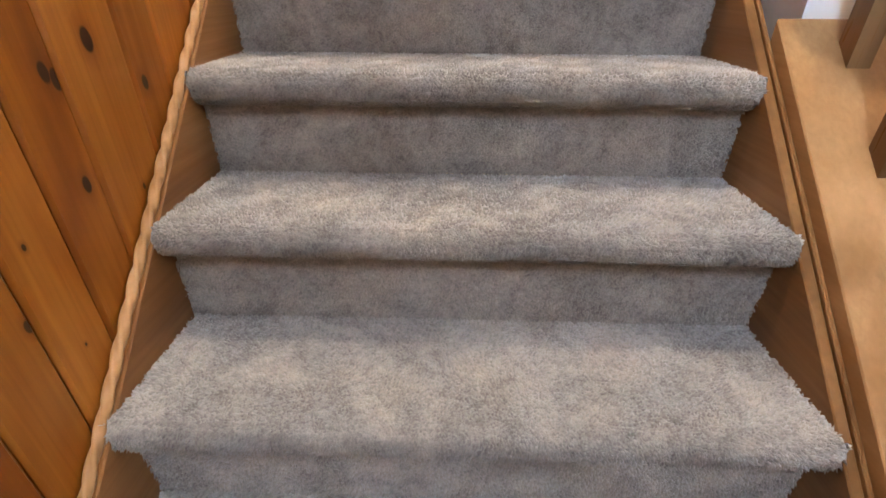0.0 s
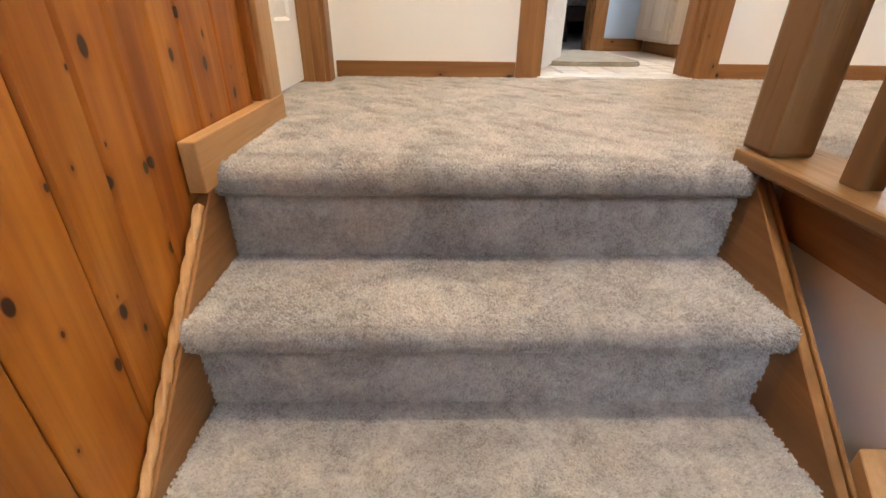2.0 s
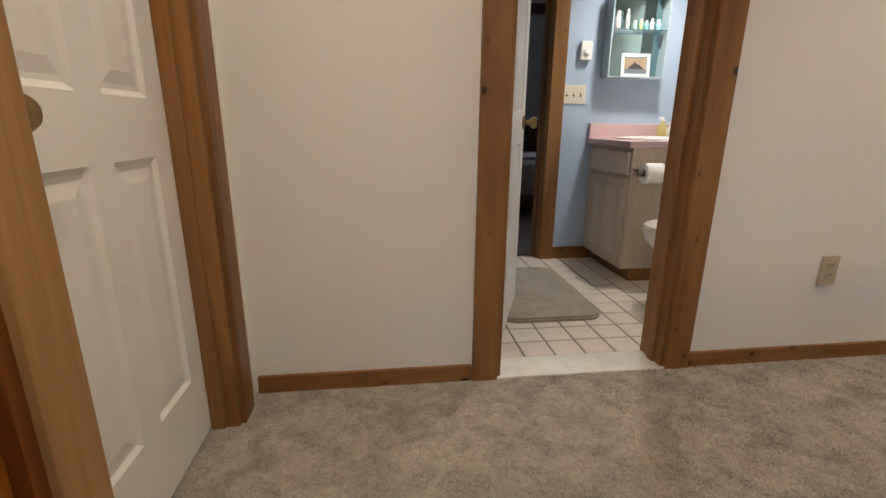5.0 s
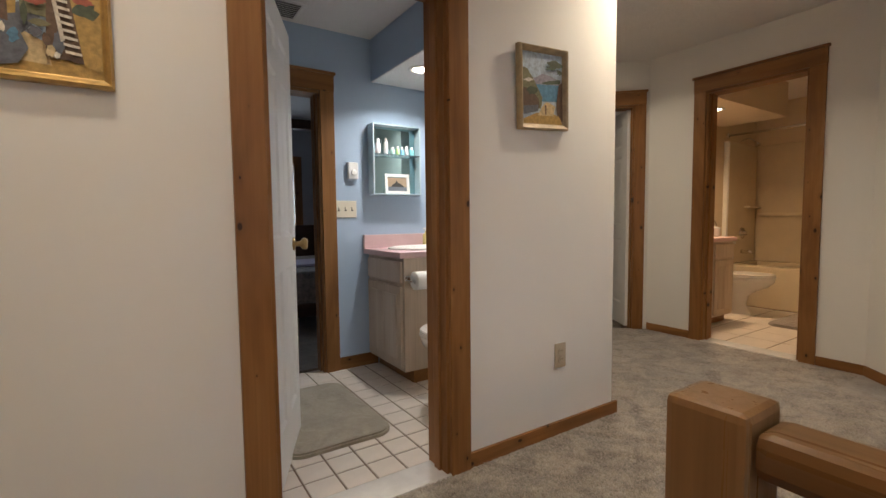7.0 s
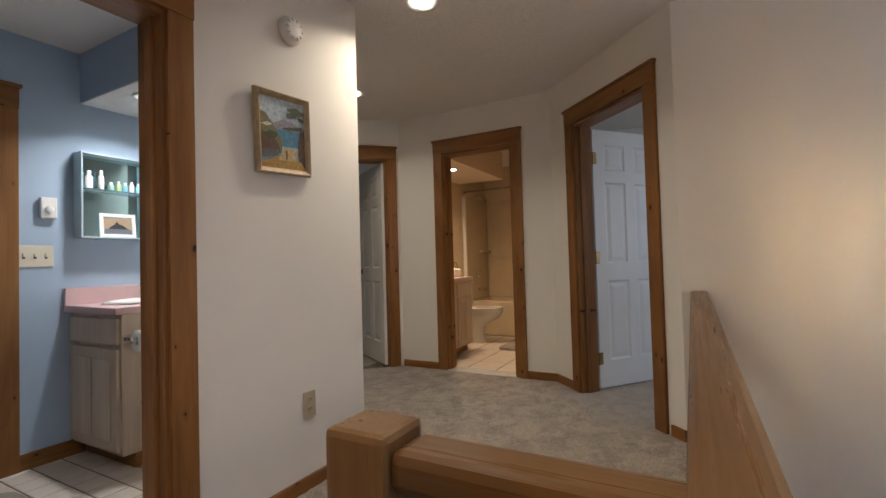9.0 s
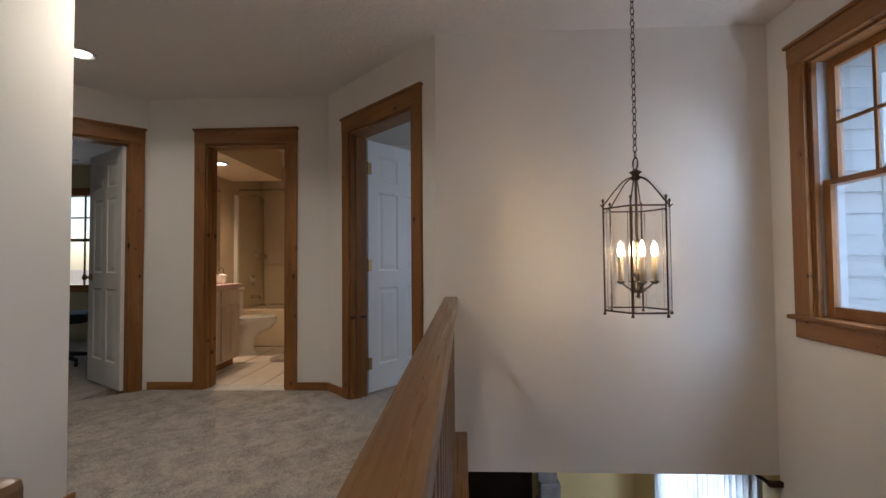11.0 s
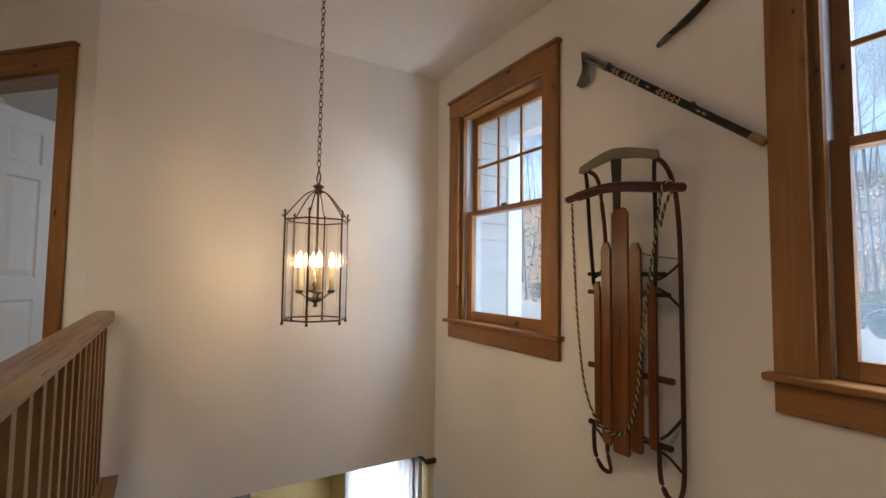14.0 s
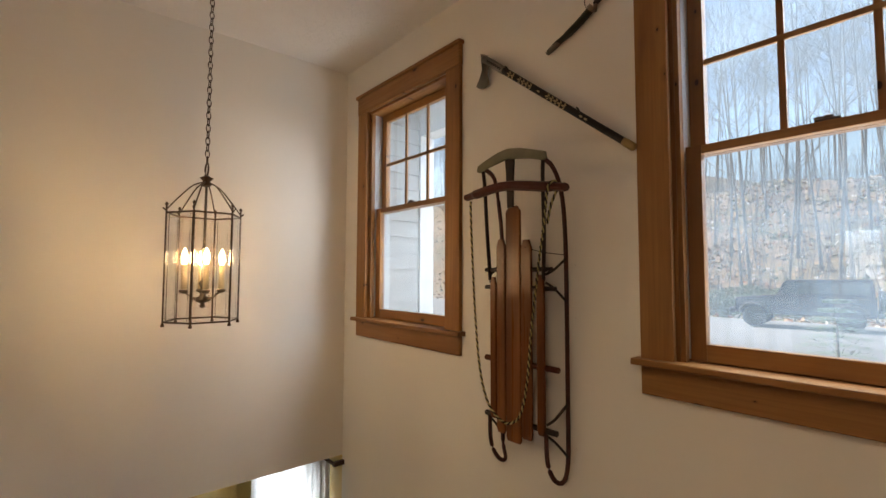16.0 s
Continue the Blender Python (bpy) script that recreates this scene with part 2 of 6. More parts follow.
def glass_material(name, tint=(1, 1, 1), rough=0.0, haze=0.0):
    m, t, b = nodes_of(name)
    b.inputs["Base Color"].default_value = (*tint, 1)
    b.inputs["Transmission Weight"].default_value = 1.0
    b.inputs["Roughness"].default_value = rough
    b.inputs["IOR"].default_value = 1.45
    if haze:
        # bluish haze and glare over the view, put into the pane as a translucent share
        haze_bsdf = t.nodes.new("ShaderNodeBsdfTranslucent")
        haze_bsdf.inputs[0].default_value = (0.66, 0.84, 1.0, 1)
        mix = t.nodes.new("ShaderNodeMixShader")
        streak = noise_tex(t, mapped(t, (1.2, 1.2, 2.5)), 2.0, 5, 0.65, 0.4)
        t.links.new(maths(t, "MULTIPLY", streak, haze), mix.inputs[0])
        t.links.new(b.outputs[0], mix.inputs[1])
        t.links.new(haze_bsdf.outputs[0], mix.inputs[2])
        t.links.new(mix.outputs[0], t.nodes["Material Output"].inputs[0])
    return m


# the blue tint and translucent share imitate hazy daylight over the view
GLASS = glass_material("window_glass", (0.93, 0.97, 1.0), haze=0.14)
GLASS.node_tree.nodes["Principled BSDF"].inputs["Specular IOR Level"].default_value = 0.2
TEAL_MIRROR = plain("teal_tinted_mirror", (0.42, 0.60, 0.63), 0.05, 1.0, var=0.02, bumps=0.0)
MIRROR = plain("silvered_mirror", (0.86, 0.88, 0.88), 0.02, 1.0, var=0.01, bumps=0.0)


def glow(name, col, strength):
    m, t, b = nodes_of(name)
    b.inputs["Base Color"].default_value = (*col, 1)
    b.inputs["Emission Color"].default_value = (*col, 1)
    b.inputs["Emission Strength"].default_value = strength
    return m


BULB = glow("lit_lamp_glass", (1.0, 0.86, 0.64), 5.0)
FLAME = glow("lit_candle_bulb", (1.0, 0.66, 0.34), 120.0)

# ---- mesh helpers ----


def box(bm, x0, y0, z0, x1, y1, z1, bevel=0.0, m=None):
    r = bmesh.ops.create_cube(bm, size=1.0)
    vs = r["verts"]
    for v in vs:
        v.co = Vector(((x0 + x1) / 2 + v.co.x * (x1 - x0), (y0 + y1) / 2 + v.co.y * (y1 - y0), (z0 + z1) / 2 + v.co.z * (z1 - z0)))
    if bevel:
        es = list({e for v in vs for e in v.link_edges})
        r = bmesh.ops.bevel(bm, geom=es, offset=bevel, segments=2, profile=0.6, affect="EDGES")
        vs = list({v for f in r["faces"] for v in f.verts} | {v for v in vs if v.is_valid})
    if m is not None:
        bmesh.ops.transform(bm, matrix=m, verts=[v for v in vs if v.is_valid])
    return vs


def lathe(bm, profile, seg=20, m=None):
    """A turned body from (radius, height) pairs about z."""
    rings = []
    for r, z in profile:
        rings.append([bm.verts.new((r * math.cos(2 * math.pi * i / seg), r * math.sin(2 * math.pi * i / seg), z)) for i in range(seg)])
    for a, b in zip(rings, rings[1:]):
        for i in range(seg):
            bm.faces.new((a[i], a[(i + 1) % seg], b[(i + 1) % seg], b[i]))
    for ring, flip in ((rings[0], True), (rings[-1], False)):
        if profile[0 if flip else -1][0] > 1e-4:
            bm.faces.new(list(reversed(ring)) if flip else ring)
    if m is not None:
        bmesh.ops.transform(bm, matrix=m, verts=[v for ring in rings for v in ring])


def tube(bm, pts, radius, seg=8, flat=1.0, up=Vector((0, 0, 1))):
    """A round or flattened bar along points; radius may be a list."""
    pts = [Vector(p) for p in pts]
    rad = radius if isinstance(radius, (list, tuple)) else [radius] * len(pts)
    rings = []
    for i, p in enumerate(pts):
        d = (pts[min(i + 1, len(pts) - 1)] - pts[max(i - 1, 0)]).normalized()
        ref = up if abs(d.dot(up)) < 0.95 else Vector((1, 0, 0))
        s = d.cross(ref).normalized()
        u = s.cross(d).normalized()
        rings.append([bm.verts.new(p + rad[i] * (math.cos(a) * s + flat * math.sin(a) * u)) for a in (2 * math.pi * k / seg for k in range(seg))])
    for a, b in zip(rings, rings[1:]):
        for i in range(seg):
            bm.faces.new((a[i], a[(i + 1) % seg], b[(i + 1) % seg], b[i]))
    bm.faces.new(list(reversed(rings[0])))
    bm.faces.new(rings[-1])


def prism(bm, outline, depth, m=None):
    """A flat outline of (x, y) pairs, given thickness along z."""
    lo = [bm.verts.new((x, y, 0)) for x, y in outline]
    hi = [bm.verts.new((x, y, depth)) for x, y in outline]
    n = len(lo)
    bm.faces.new(list(reversed(lo)))
    bm.faces.new(hi)
    for i in range(n):
        bm.faces.new((lo[i], lo[(i + 1) % n], hi[(i + 1) % n], hi[i]))
    if m is not None:
        bmesh.ops.transform(bm, matrix=m, verts=lo + hi)


def smooth_path(pts, n=8):
    """Points along a soft curve through the given ones."""
    pts = [Vector(p) for p in pts]
    out = []
    for i in range(len(pts) - 1):
        p0, p1, p2, p3 = pts[max(i - 1, 0)], pts[i], pts[i + 1], pts[min(i + 2, len(pts) - 1)]
        for k in range(n):
            u = k / n
            out.append(0.5 * ((2 * p1) + (p2 - p0) * u + (2 * p0 - 5 * p1 + 4 * p2 - p3) * u * u + (3 * p1 - p0 - 3 * p2 + p3) * u ** 3))
    return out + [pts[-1]]


def part(name, bm, material, parent=None, label="", soft=False):
    """Links a bmesh as one mesh object under a thing or part."""
    me = bpy.data.meshes.new(name)
    bmesh.ops.recalc_face_normals(bm, faces=bm.faces[:])
    bm.to_mesh(me)
    bm.free()
    me.materials.append(material)
    if soft:
        for p in me.polygons:
            p.use_smooth = True
    ob = new(name, me)
    ob.parent = parent
    if label:
        ob["label"] = label
    return ob


def thing(name, label, category, m=None, group="", kind=""):
    ob = new(name)
    if m is not None:
        ob.matrix_world = m
    return tagged(ob, label, category, group, kind)


def boxes(name, material, parent, *bs, bevel=0.0, label=""):
    bm = bmesh.new()
    for b in bs:
        box(bm, *b, bevel=bevel)
    return part(name, bm, material, parent, label)


def structure(ob, label, category):
    return tagged(ob, label, category, kind="structure")


def wall(name, label, p, q, z0, z1, material, openings=(), th=0.13):
    """A wall whose face runs from p to q; its thickness lies to the left of that way. Openings: (from, to, low, high) along it."""
    d = Vector(q) - Vector(p)
    length = d.length
    m = pose(p[0], p[1], 0, rz=math.degrees(math.atan2(d.y, d.x)))
    bm = bmesh.new()
    x = 0.0
    for a, b, lo, hi in sorted(openings):
        box(bm, x, 0, z0, a, th, z1)
        if hi < z1:
            box(bm, a, 0, hi, b, th, z1)
        if lo > z0:
            box(bm, a, 0, z0, b, th, lo)
        x = b
    box(bm, x, 0, z0, length, th, z1)
    bmesh.ops.remove_doubles(bm, verts=bm.verts[:], dist=1e-4)
    ob = part(name, bm, material)
    ob.matrix_world = m
    return structure(ob, label, "wall"), m

# ---- the large structure ----
CZ, LOW = 2.366, -2.70
S2 = math.sqrt(0.5)
wall_north, MN = wall("wall_north", "cream painted hall wall with a bathroom doorway", (-0.25, 2.835), (2.252, 2.835), 0, CZ, WALL, [(0.84, 1.50, 0, 1.87)])
wall("wall_hall_side", "cream painted wall beside the hall", (2.252, 2.965), (2.252, 4.55), 0, CZ, WALL)
wall("wall_hall_end", "cream painted wall at the end of the hall", (2.252, 4.42), (3.37, 4.42), 0, CZ, WALL)
wall_a, MA = wall("wall_angled_1", "cream painted angled wall with an open bedroom doorway", (3.37, 4.42), (4.02, 3.77), 0, CZ, WALL, [(0.099, 0.799, 0, 1.99)])
wall_b, MB = wall("wall_east_hall", "cream painted wall with a bathroom doorway", (4.02, 3.77), (4.02, 2.28), 0, CZ, WALL, [(0.48, 1.15, 0, 1.985)])
wall_c, MC = wall("wall_angled_2", "cream painted angled wall with an open doorway", (4.02, 2.28), (3.10, 1.36), 0, CZ, WALL, [(0.33, 1.09, 0, 1.985)])
wall("wall_stairwell", "cream painted wall above the stairwell, open below", (3.10, 1.36), (3.10, -0.56), -0.206, CZ, WALL)
wall_s, MS = wall("wall_south", "cream painted outside wall with two windows", (3.10, -0.56), (-0.38, -0.56), LOW, CZ, WALL, [(0.285, 1.06, 0.70, 2.02), (2.14, 2.915, 0.70, 2.02)], th=0.16)
wall("wall_west_back", "plain wall behind the panelling", (-0.275, -0.56), (-0.275, 2.03), LOW, CZ, WALL, th=0.10)
wall("wall_west_door", "cream painted wall above the landing door", (-0.25, 2.03), (-0.25, 2.835), 0, CZ, WALL, [(0.0, 0.64, 0, 1.99)], th=0.13)

bm = bmesh.new()
prism(bm, [(-0.45, 1.695), (0.84, 1.695), (0.84, 1.27), (3.10, 1.27), (3.10, 1.36), (4.02, 2.28), (4.02, 3.77), (3.37, 4.42), (2.252, 4.42), (2.252, 2.835), (-0.45, 2.835)], 0.2, pose(0, 0, -0.2))
structure(part("floor", bm, CARPET), "grey beige cut pile carpet on the landing", "carpet")
ceiling = boxes("ceiling", CEIL, None, (-0.7, -0.72, CZ, 7.2, 8.2, CZ + 0.12))
structure(ceiling, "white textured plaster ceiling", "ceiling")

# ---- doors, casings, baseboards ----


def door_frame(name, label, m, a, b, top, th=0.13, cw=0.088, head=0.105, horn=0.012, left=True, right=True, proud=0.02, hinge_stop=True):
    """Jambs, stops and flat casings with a capped head round an opening from a to b; local y goes into the wall."""
    f = thing(name, label, "door frame", m, kind="structure")
    if left:
        boxes("casing", TZ, f, (a - cw, -proud, 0, a + 0.004, 0, top), bevel=0.003)
    if right:
        boxes("casing", TZ, f, (b - 0.004, -proud, 0, b + cw, 0, top), bevel=0.003)
    l, r = (a - cw if left else a), (b + cw if right else b)
    boxes("head_casing", TX, f, (l - 0.002, -proud - 0.003, top, r + 0.002, 0, top + head), bevel=0.003)
    boxes("head_cap", TX, f, (l - horn, -proud - 0.014, top + head, r + horn, 0.0, top + head + 0.018), bevel=0.004)
    for x0, x1, s in ((a, a + 0.018, 1), (b - 0.018, b, -1)):
        boxes("jamb", TZ, f, (x0, -0.004, 0, x1, th + 0.004, top - 0.018))
        if s > 0 and not hinge_stop:
            continue
        xs = (x1, x1 + 0.011) if s > 0 else (x0 - 0.011, x0)
        boxes("door_stop", TZ, f, (xs[0], 0.035, 0, xs[1], 0.075, top - 0.018), bevel=0.002)
    boxes("head_jamb", TX, f, (a, -0.004, top - 0.018, b, th + 0.004, top))
    return f


def door_leaf(name, label, m, w, h, knob_side=1, hinge=True, kind="structure"):
    """A six-panel door: local x from the hinge, thickness along y, z up."""
    d = thing(name, label, "door", m, kind=kind)
    T = 0.035
    st, mid = 0.105 * w / 0.7, 0.09 * w / 0.7
    zs = [(0.20, 0.80), (0.93, 1.55), (1.64, h - 0.11)]
    xs = [(st, w / 2 - mid / 2), (w / 2 + mid / 2, w - st)]
    bm = bmesh.new()
    box(bm, 0, 0, 0, st, T, h)
    box(bm, w - st, 0, 0, w, T, h)
    box(bm, xs[0][1], 0, 0, xs[1][0], T, h)
    edges = [0.0] + [z for p in zs for z in p] + [h]
    for x0, x1 in xs:
        for k in range(0, len(edges), 2):
            box(bm, x0, 0, edges[k], x1, T, edges[k + 1])
    part("door_stiles", bm, DOORW, d)
    for x0, x1 in xs:
        for z0, z1 in zs:
            bm = bmesh.new()
            for s in (0, 1):
                def P(x, y, z):
                    return bm.verts.new((x, y if s == 0 else T - y, z))
                prof = [(0.0, 0.0), (0.012, 0.008), (0.022, 0.008), (0.05, 0.003)]
                rings = [[P(x0 + i, y, z0 + i), P(x1 - i, y, z0 + i), P(x1 - i, y, z1 - i), P(x0 + i, y, z1 - i)] for i, y in prof]
                for ra, rb in zip(rings, rings[1:]):
                    for i in range(4):
                        bm.faces.new((ra[i], ra[(i + 1) % 4], rb[(i + 1) % 4], rb[i]))
                bm.faces.new(rings[-1])
            part("door_panel", bm, DOORW, d)
    if hinge:
        for z in (0.22, h / 2, h - 0.22):
            bm = bmesh.new()
            lathe(bm, [(0.006, z - 0.045), (0.006, z + 0.045)], 8, pose(-0.004, -0.004, 0))
            box(bm, -0.002, -0.003, z - 0.045, 0.032, 0.0, z + 0.045)
            box(bm, -0.034, -0.003, z - 0.045, -0.004, 0.0, z + 0.045)
            part("hinge", bm, BRASS, d)
    for s in (0, 1):
        bm = bmesh.new()
        lathe(bm, [(0.03, 0), (0.03, 0.006), (0.011, 0.01), (0.011, 0.03), (0.024, 0.04), (0.027, 0.052), (0.02, 0.062), (0.0001, 0.064)], 16,
              pose(w - 0.06, T if s else 0, 0.89, -90 if s else 90))
        part("door_knob", bm, BRASS, d, "brass door knob", soft=True)
    return d


FB1 = door_frame("door_frame_1", "knotty pine casing round the bathroom doorway", MN, 0.84, 1.50, 1.87, hinge_stop=False)
FA = door_frame("door_frame_2", "knotty pine casing round the angled bedroom doorway", MA, 0.099, 0.799, 1.99)
FB = door_frame("door_frame_3", "knotty pine casing round the warm lit bathroom doorway", MB, 0.48, 1.15, 1.985)
FC = door_frame("door_frame_4", "dark knotty pine casing round the angled doorway", MC, 0.33, 1.09, 1.985)
door_frame("door_frame_5", "knotty pine casing round the white landing door", pose(-0.25, 2.03, 0, rz=90), 0.0, 0.64, 1.99, cw=0.085, left=False)


def leaf_at(name, label, hx, hy, ex, ey, w, h):
    ang = math.degrees(math.atan2(ey - hy, ex - hx))
    return door_leaf(name, label, pose(hx, hy, 0.012, rz=ang), w, h)


leaf_at("door_1", "white six-panel door standing open into the bathroom", 0.615, 2.955, 0.868, 3.55, 0.645, 1.83)
leaf_at("door_2", "white six-panel bedroom door standing open", 3.955, 3.905, 4.325, 4.49, 0.68, 1.95)
leaf_at("door_3", "white six-panel door standing open on the angled wall", 3.905, 1.935, 4.33, 1.595, 0.72, 1.95)
door_leaf("door_4", "closed white six-panel door at the head of the stairs", pose(-0.36, 2.655, 0.012, rz=-90), 0.61, 1.95, hinge=False)


def board_run(name, label, p, q, h=0.063, th=0.014, z=0.0):
    """A baseboard along a wall face from p to q, standing to the right of that way."""
    d = Vector(q) - Vector(p)
    bm = bmesh.new()
    box(bm, 0, -th, z, d.length, 0, z + h, bevel=0.003)
    ob = part(name, bm, TX)
    ob.matrix_world = pose(p[0], p[1], 0, rz=math.degrees(math.atan2(d.y, d.x)))
    return structure(ob, label, "baseboard")


BB = "knotty pine baseboard along the carpet"
board_run("baseboard_1", BB, (-0.235, 2.835), (0.50, 2.835))
board_run("baseboard_2", BB, (1.34, 2.835), (2.284, 2.835))
board_run("baseboard_3", BB, (2.252, 2.84), (2.252, 4.42))
board_run("baseboard_4", BB, (4.02, 3.76), (4.02, 3.38))
board_run("baseboard_5", BB, (4.02, 2.53), (4.02, 2.275))
board_run("baseboard_6", BB, (4.015, 2.275), (3.852, 2.112))
board_run("baseboard_7", BB, (3.17, 1.43), (3.10, 1.36))
board_run("baseboard_8", BB, (3.10, 1.36), (3.10, 1.335))

# ---- stairs ----
RISE, RUN, NX0, NX1 = 0.193, 0.2085, -0.231, 0.758
N0Y, SL = 1.60, 0.193 / 0.2085
COUNT = 10


def nose_profile(k):
    """Carpet outline of one step in the y-z plane: tread back edge, over the rounded nose, down the riser."""
    ny, nz = N0Y - k * RUN, -k * RISE
    pts = [(ny + (0.093 if k == 0 else RUN + 0.045), nz)]
    r = 0.030
    for i in range(9):
        a = math.pi / 2 + math.pi * i / 8 * 1.05
        pts.append((ny + r + r * math.cos(a), nz - r + r * math.sin(a)))
    pts += [(ny + 0.034, nz - 2 * r - 0.002), (ny + 0.036, nz - RISE + 0.004)]
    return pts


stairs = structure(thing("stairs", "carpeted stairs with rounded nosings", "stairs"), "steep staircase wrapped in grey beige carpet", "stairs")
for k in range(COUNT):
    pr = nose_profile(k)
    bm = bmesh.new()
    nose_to = 10
    for i, (a, b) in enumerate(zip(pr, pr[1:])):
        x0, x1 = (NX0, NX1) if 0 < i < nose_to else (NX0 + 0.008, NX1 - 0.008)
        if i == 0:
            c = (N0Y - k * RUN + 0.03, a[1])
            vs = [bm.verts.new(v) for v in ((NX0 + 0.008, a[0], a[1]), (NX1 - 0.008, a[0], a[1]), (NX1 - 0.008, c[0] + 0.03, c[1]), (NX1, b[0], b[1]), (NX0, b[0], b[1]), (NX0 + 0.008, c[0] + 0.03, c[1]))]
            bm.faces.new(vs)
            continue
        vs = [bm.verts.new(v) for v in ((x0, a[0], a[1]), (x1, a[0], a[1]), (x1, b[0], b[1]), (x0, b[0], b[1]))]
        bm.faces.new(vs)
    for x in (NX0, NX1):
        cy, cz = N0Y - k * RUN + 0.030, -k * RISE - 0.031
        ring = [bm.verts.new((x, y, z)) for y, z in pr[1:11]] + [bm.verts.new((x, cy + 0.03, cz - 0.029)), bm.verts.new((x, cy + 0.03, cz + 0.028))]
        bm.faces.new(ring)
    bmesh.ops.remove_doubles(bm, verts=bm.verts[:], dist=1e-4)
    part("step", bm, CARPET, stairs, soft=False)
bm = bmesh.new()
box(bm, -0.24, -0.556, -COUNT * RISE - 0.05, 0.80, N0Y - COUNT * RUN + 0.30, -COUNT * RISE)
part("stair_base", bm, CARPET, stairs)


def slope_board(name, x0, x1, up, down, material, y0=-0.55, y1=1.645, parent=None, label="", bevel=0.002):
    """A board that follows the pitch of the stairs, between heights up and down from the line of the nosings."""
    bm = bmesh.new()
    vs = box(bm, x0, y0, 0, x1, y1, 1, bevel=0)
    for v in vs:
        line = (v.co.y - N0Y) * SL
        v.co.z = line + (up if v.co.z > 0.5 else down)
    bmesh.ops.bevel(bm, geom=bm.edges[:], offset=bevel, segments=1, affect="EDGES")
    return part(name, bm, material, parent, label)


sk = structure(thing("trim_stair_left", "stair skirt", "trim"), "brown pine skirt board beside the panelling", "stair skirt")
slope_board("skirt_board", -0.2495, -0.2265, -0.025, -0.30, TY, parent=sk)
sk = structure(thing("trim_stair_right", "stair skirt", "trim"), "stained fir skirt board with a pale pine edge", "stair skirt")
slope_board("skirt_board", 0.7535, 0.7715, -0.022, -0.30, FY, parent=sk)
slope_board("edge_strip", 0.7735, 0.7815, -0.017, -0.28, FY, parent=sk)
cap = slope_board("cap_board", 0.7835, 1.03, 0.012, -0.055, PY, y1=1.261, parent=sk, label="pale pine cap board")
knee = slope_board("wall_stair_side", 0.785, 1.00, -0.056, -2.0, WALL, y1=1.255)
structure(knee, "cream painted wall under the stair cap", "wall")

# twisted rope moulding up the left skirt
bm = bmesh.new()
N = 520
ring_prev = None
yA, yB = -0.55, 1.56
for i in range(N + 1):
    u = i / N
    y = yA + (yB - yA) * u
    c = Vector((-0.238, y, (y - N0Y) * SL - 0.016))
    side, upv = Vector((1, 0, 0)), Vector((0, -SL, 1)).normalized()
    ring = []
    for k in range(18):
        a = 2 * math.pi * k / 18
        tw = a - (y * 2 * math.pi / 0.11)
        r = 0.0072 * (1 + 0.26 * math.cos(3 * tw))
        ring.append(bm.verts.new(c + r * (math.cos(a) * side + math.sin(a) * upv)))
    if ring_prev:
        for k in range(18):
            bm.faces.new((ring_prev[k], ring_prev[(k + 1) % 18], ring[(k + 1) % 18], ring[k]))
    ring_prev = ring
structure(part("trim_rope_moulding", bm, PY, soft=True), "pale twisted rope moulding along the stair skirt", "moulding")

pn = structure(thing("panelling", "panel", "wall"), "knotty orange pine board panelling beside the stairs", "panelling")
tb = structure(thing("trim_landing", "trim", "trim"), "pine skirt and corner boards ending the panelling", "trim")
boxes("skirt_board", PY, tb, (-0.246, 1.555, -0.03, -0.216, 2.034, 0.058), bevel=0.003)
boxes("corner_board", PALEZ, tb, (-0.272, 1.9445, 0.058, -0.219, 2.034, 2.2), bevel=0.003)
boxes("edge_moulding", PANEL, tb, (-0.272, 1.9205, 0.0585, -0.232, 1.9465, CZ), bevel=0.003)

# landing edge: nosed boards, fascia, drop wall
edge = structure(thing("trim_landing_edge", "trim", "trim"), "oiled pine edge board and fascia round the stairwell", "edge board")
boxes("edge_board", RY, edge, (0.742, 1.19, -0.004, 0.905, 1.672, 0.024), bevel=0.006)
boxes("edge_board", RX, edge, (0.905, 1.19, -0.004, 3.098, 1.345, 0.024), bevel=0.006)
boxes("fascia", TY, edge, (0.808, 1.25, -0.112, 0.83, 1.60, -0.004), bevel=0.002)
boxes("fascia", TX, edge, (0.83, 1.25, -0.112, 3.098, 1.268, -0.004), bevel=0.002)
structure(boxes("wall_drop", WALL, None, (0.825, 1.262, -0.6, 3.098, 1.40, -0.113), (0.825, 1.40, -0.6, 0.9, 1.64, -0.113)), "cream drop wall under the landing edge", "wall")

# ---- railing ----
rail = thing("railing", "oiled pine railing with square newel and balusters round the stairwell", "railing")
RT = 0.803
bm = bmesh.new()
box(bm, 0.757, 1.597, 0.0245, 0.838, 1.680, RT + 0.010, bevel=0.009)
part("newel_post", bm, RZ, rail)
bm = bmesh.new()
box(bm, 0.765, 1.245, RT - 0.052, 0.835, 1.596, RT - 0.006, bevel=0.012)
part("handrail", bm, RY, rail)
bm = bmesh.new()
box(bm, 0.768, 1.238, RT - 0.054, 3.098, 1.317, RT + 0.001, bevel=0.012)
part("handrail", bm, RX, rail)
bal = bmesh.new()
box(bal, -0.019, -0.019, 0.0245, 0.019, 0.019, RT - 0.05, bevel=0.002)
first = part("baluster", bal, RZ, rail)
first.location = (0.802, 1.455, 0)
places = [(0.802, 1.335)] + [(0.802 + 0.124 * i, 1.278) for i in range(0, 19)]
for x, y in places:
    o = new("baluster", first.data)
    o.parent = rail
    o.location = (x, y, 0)

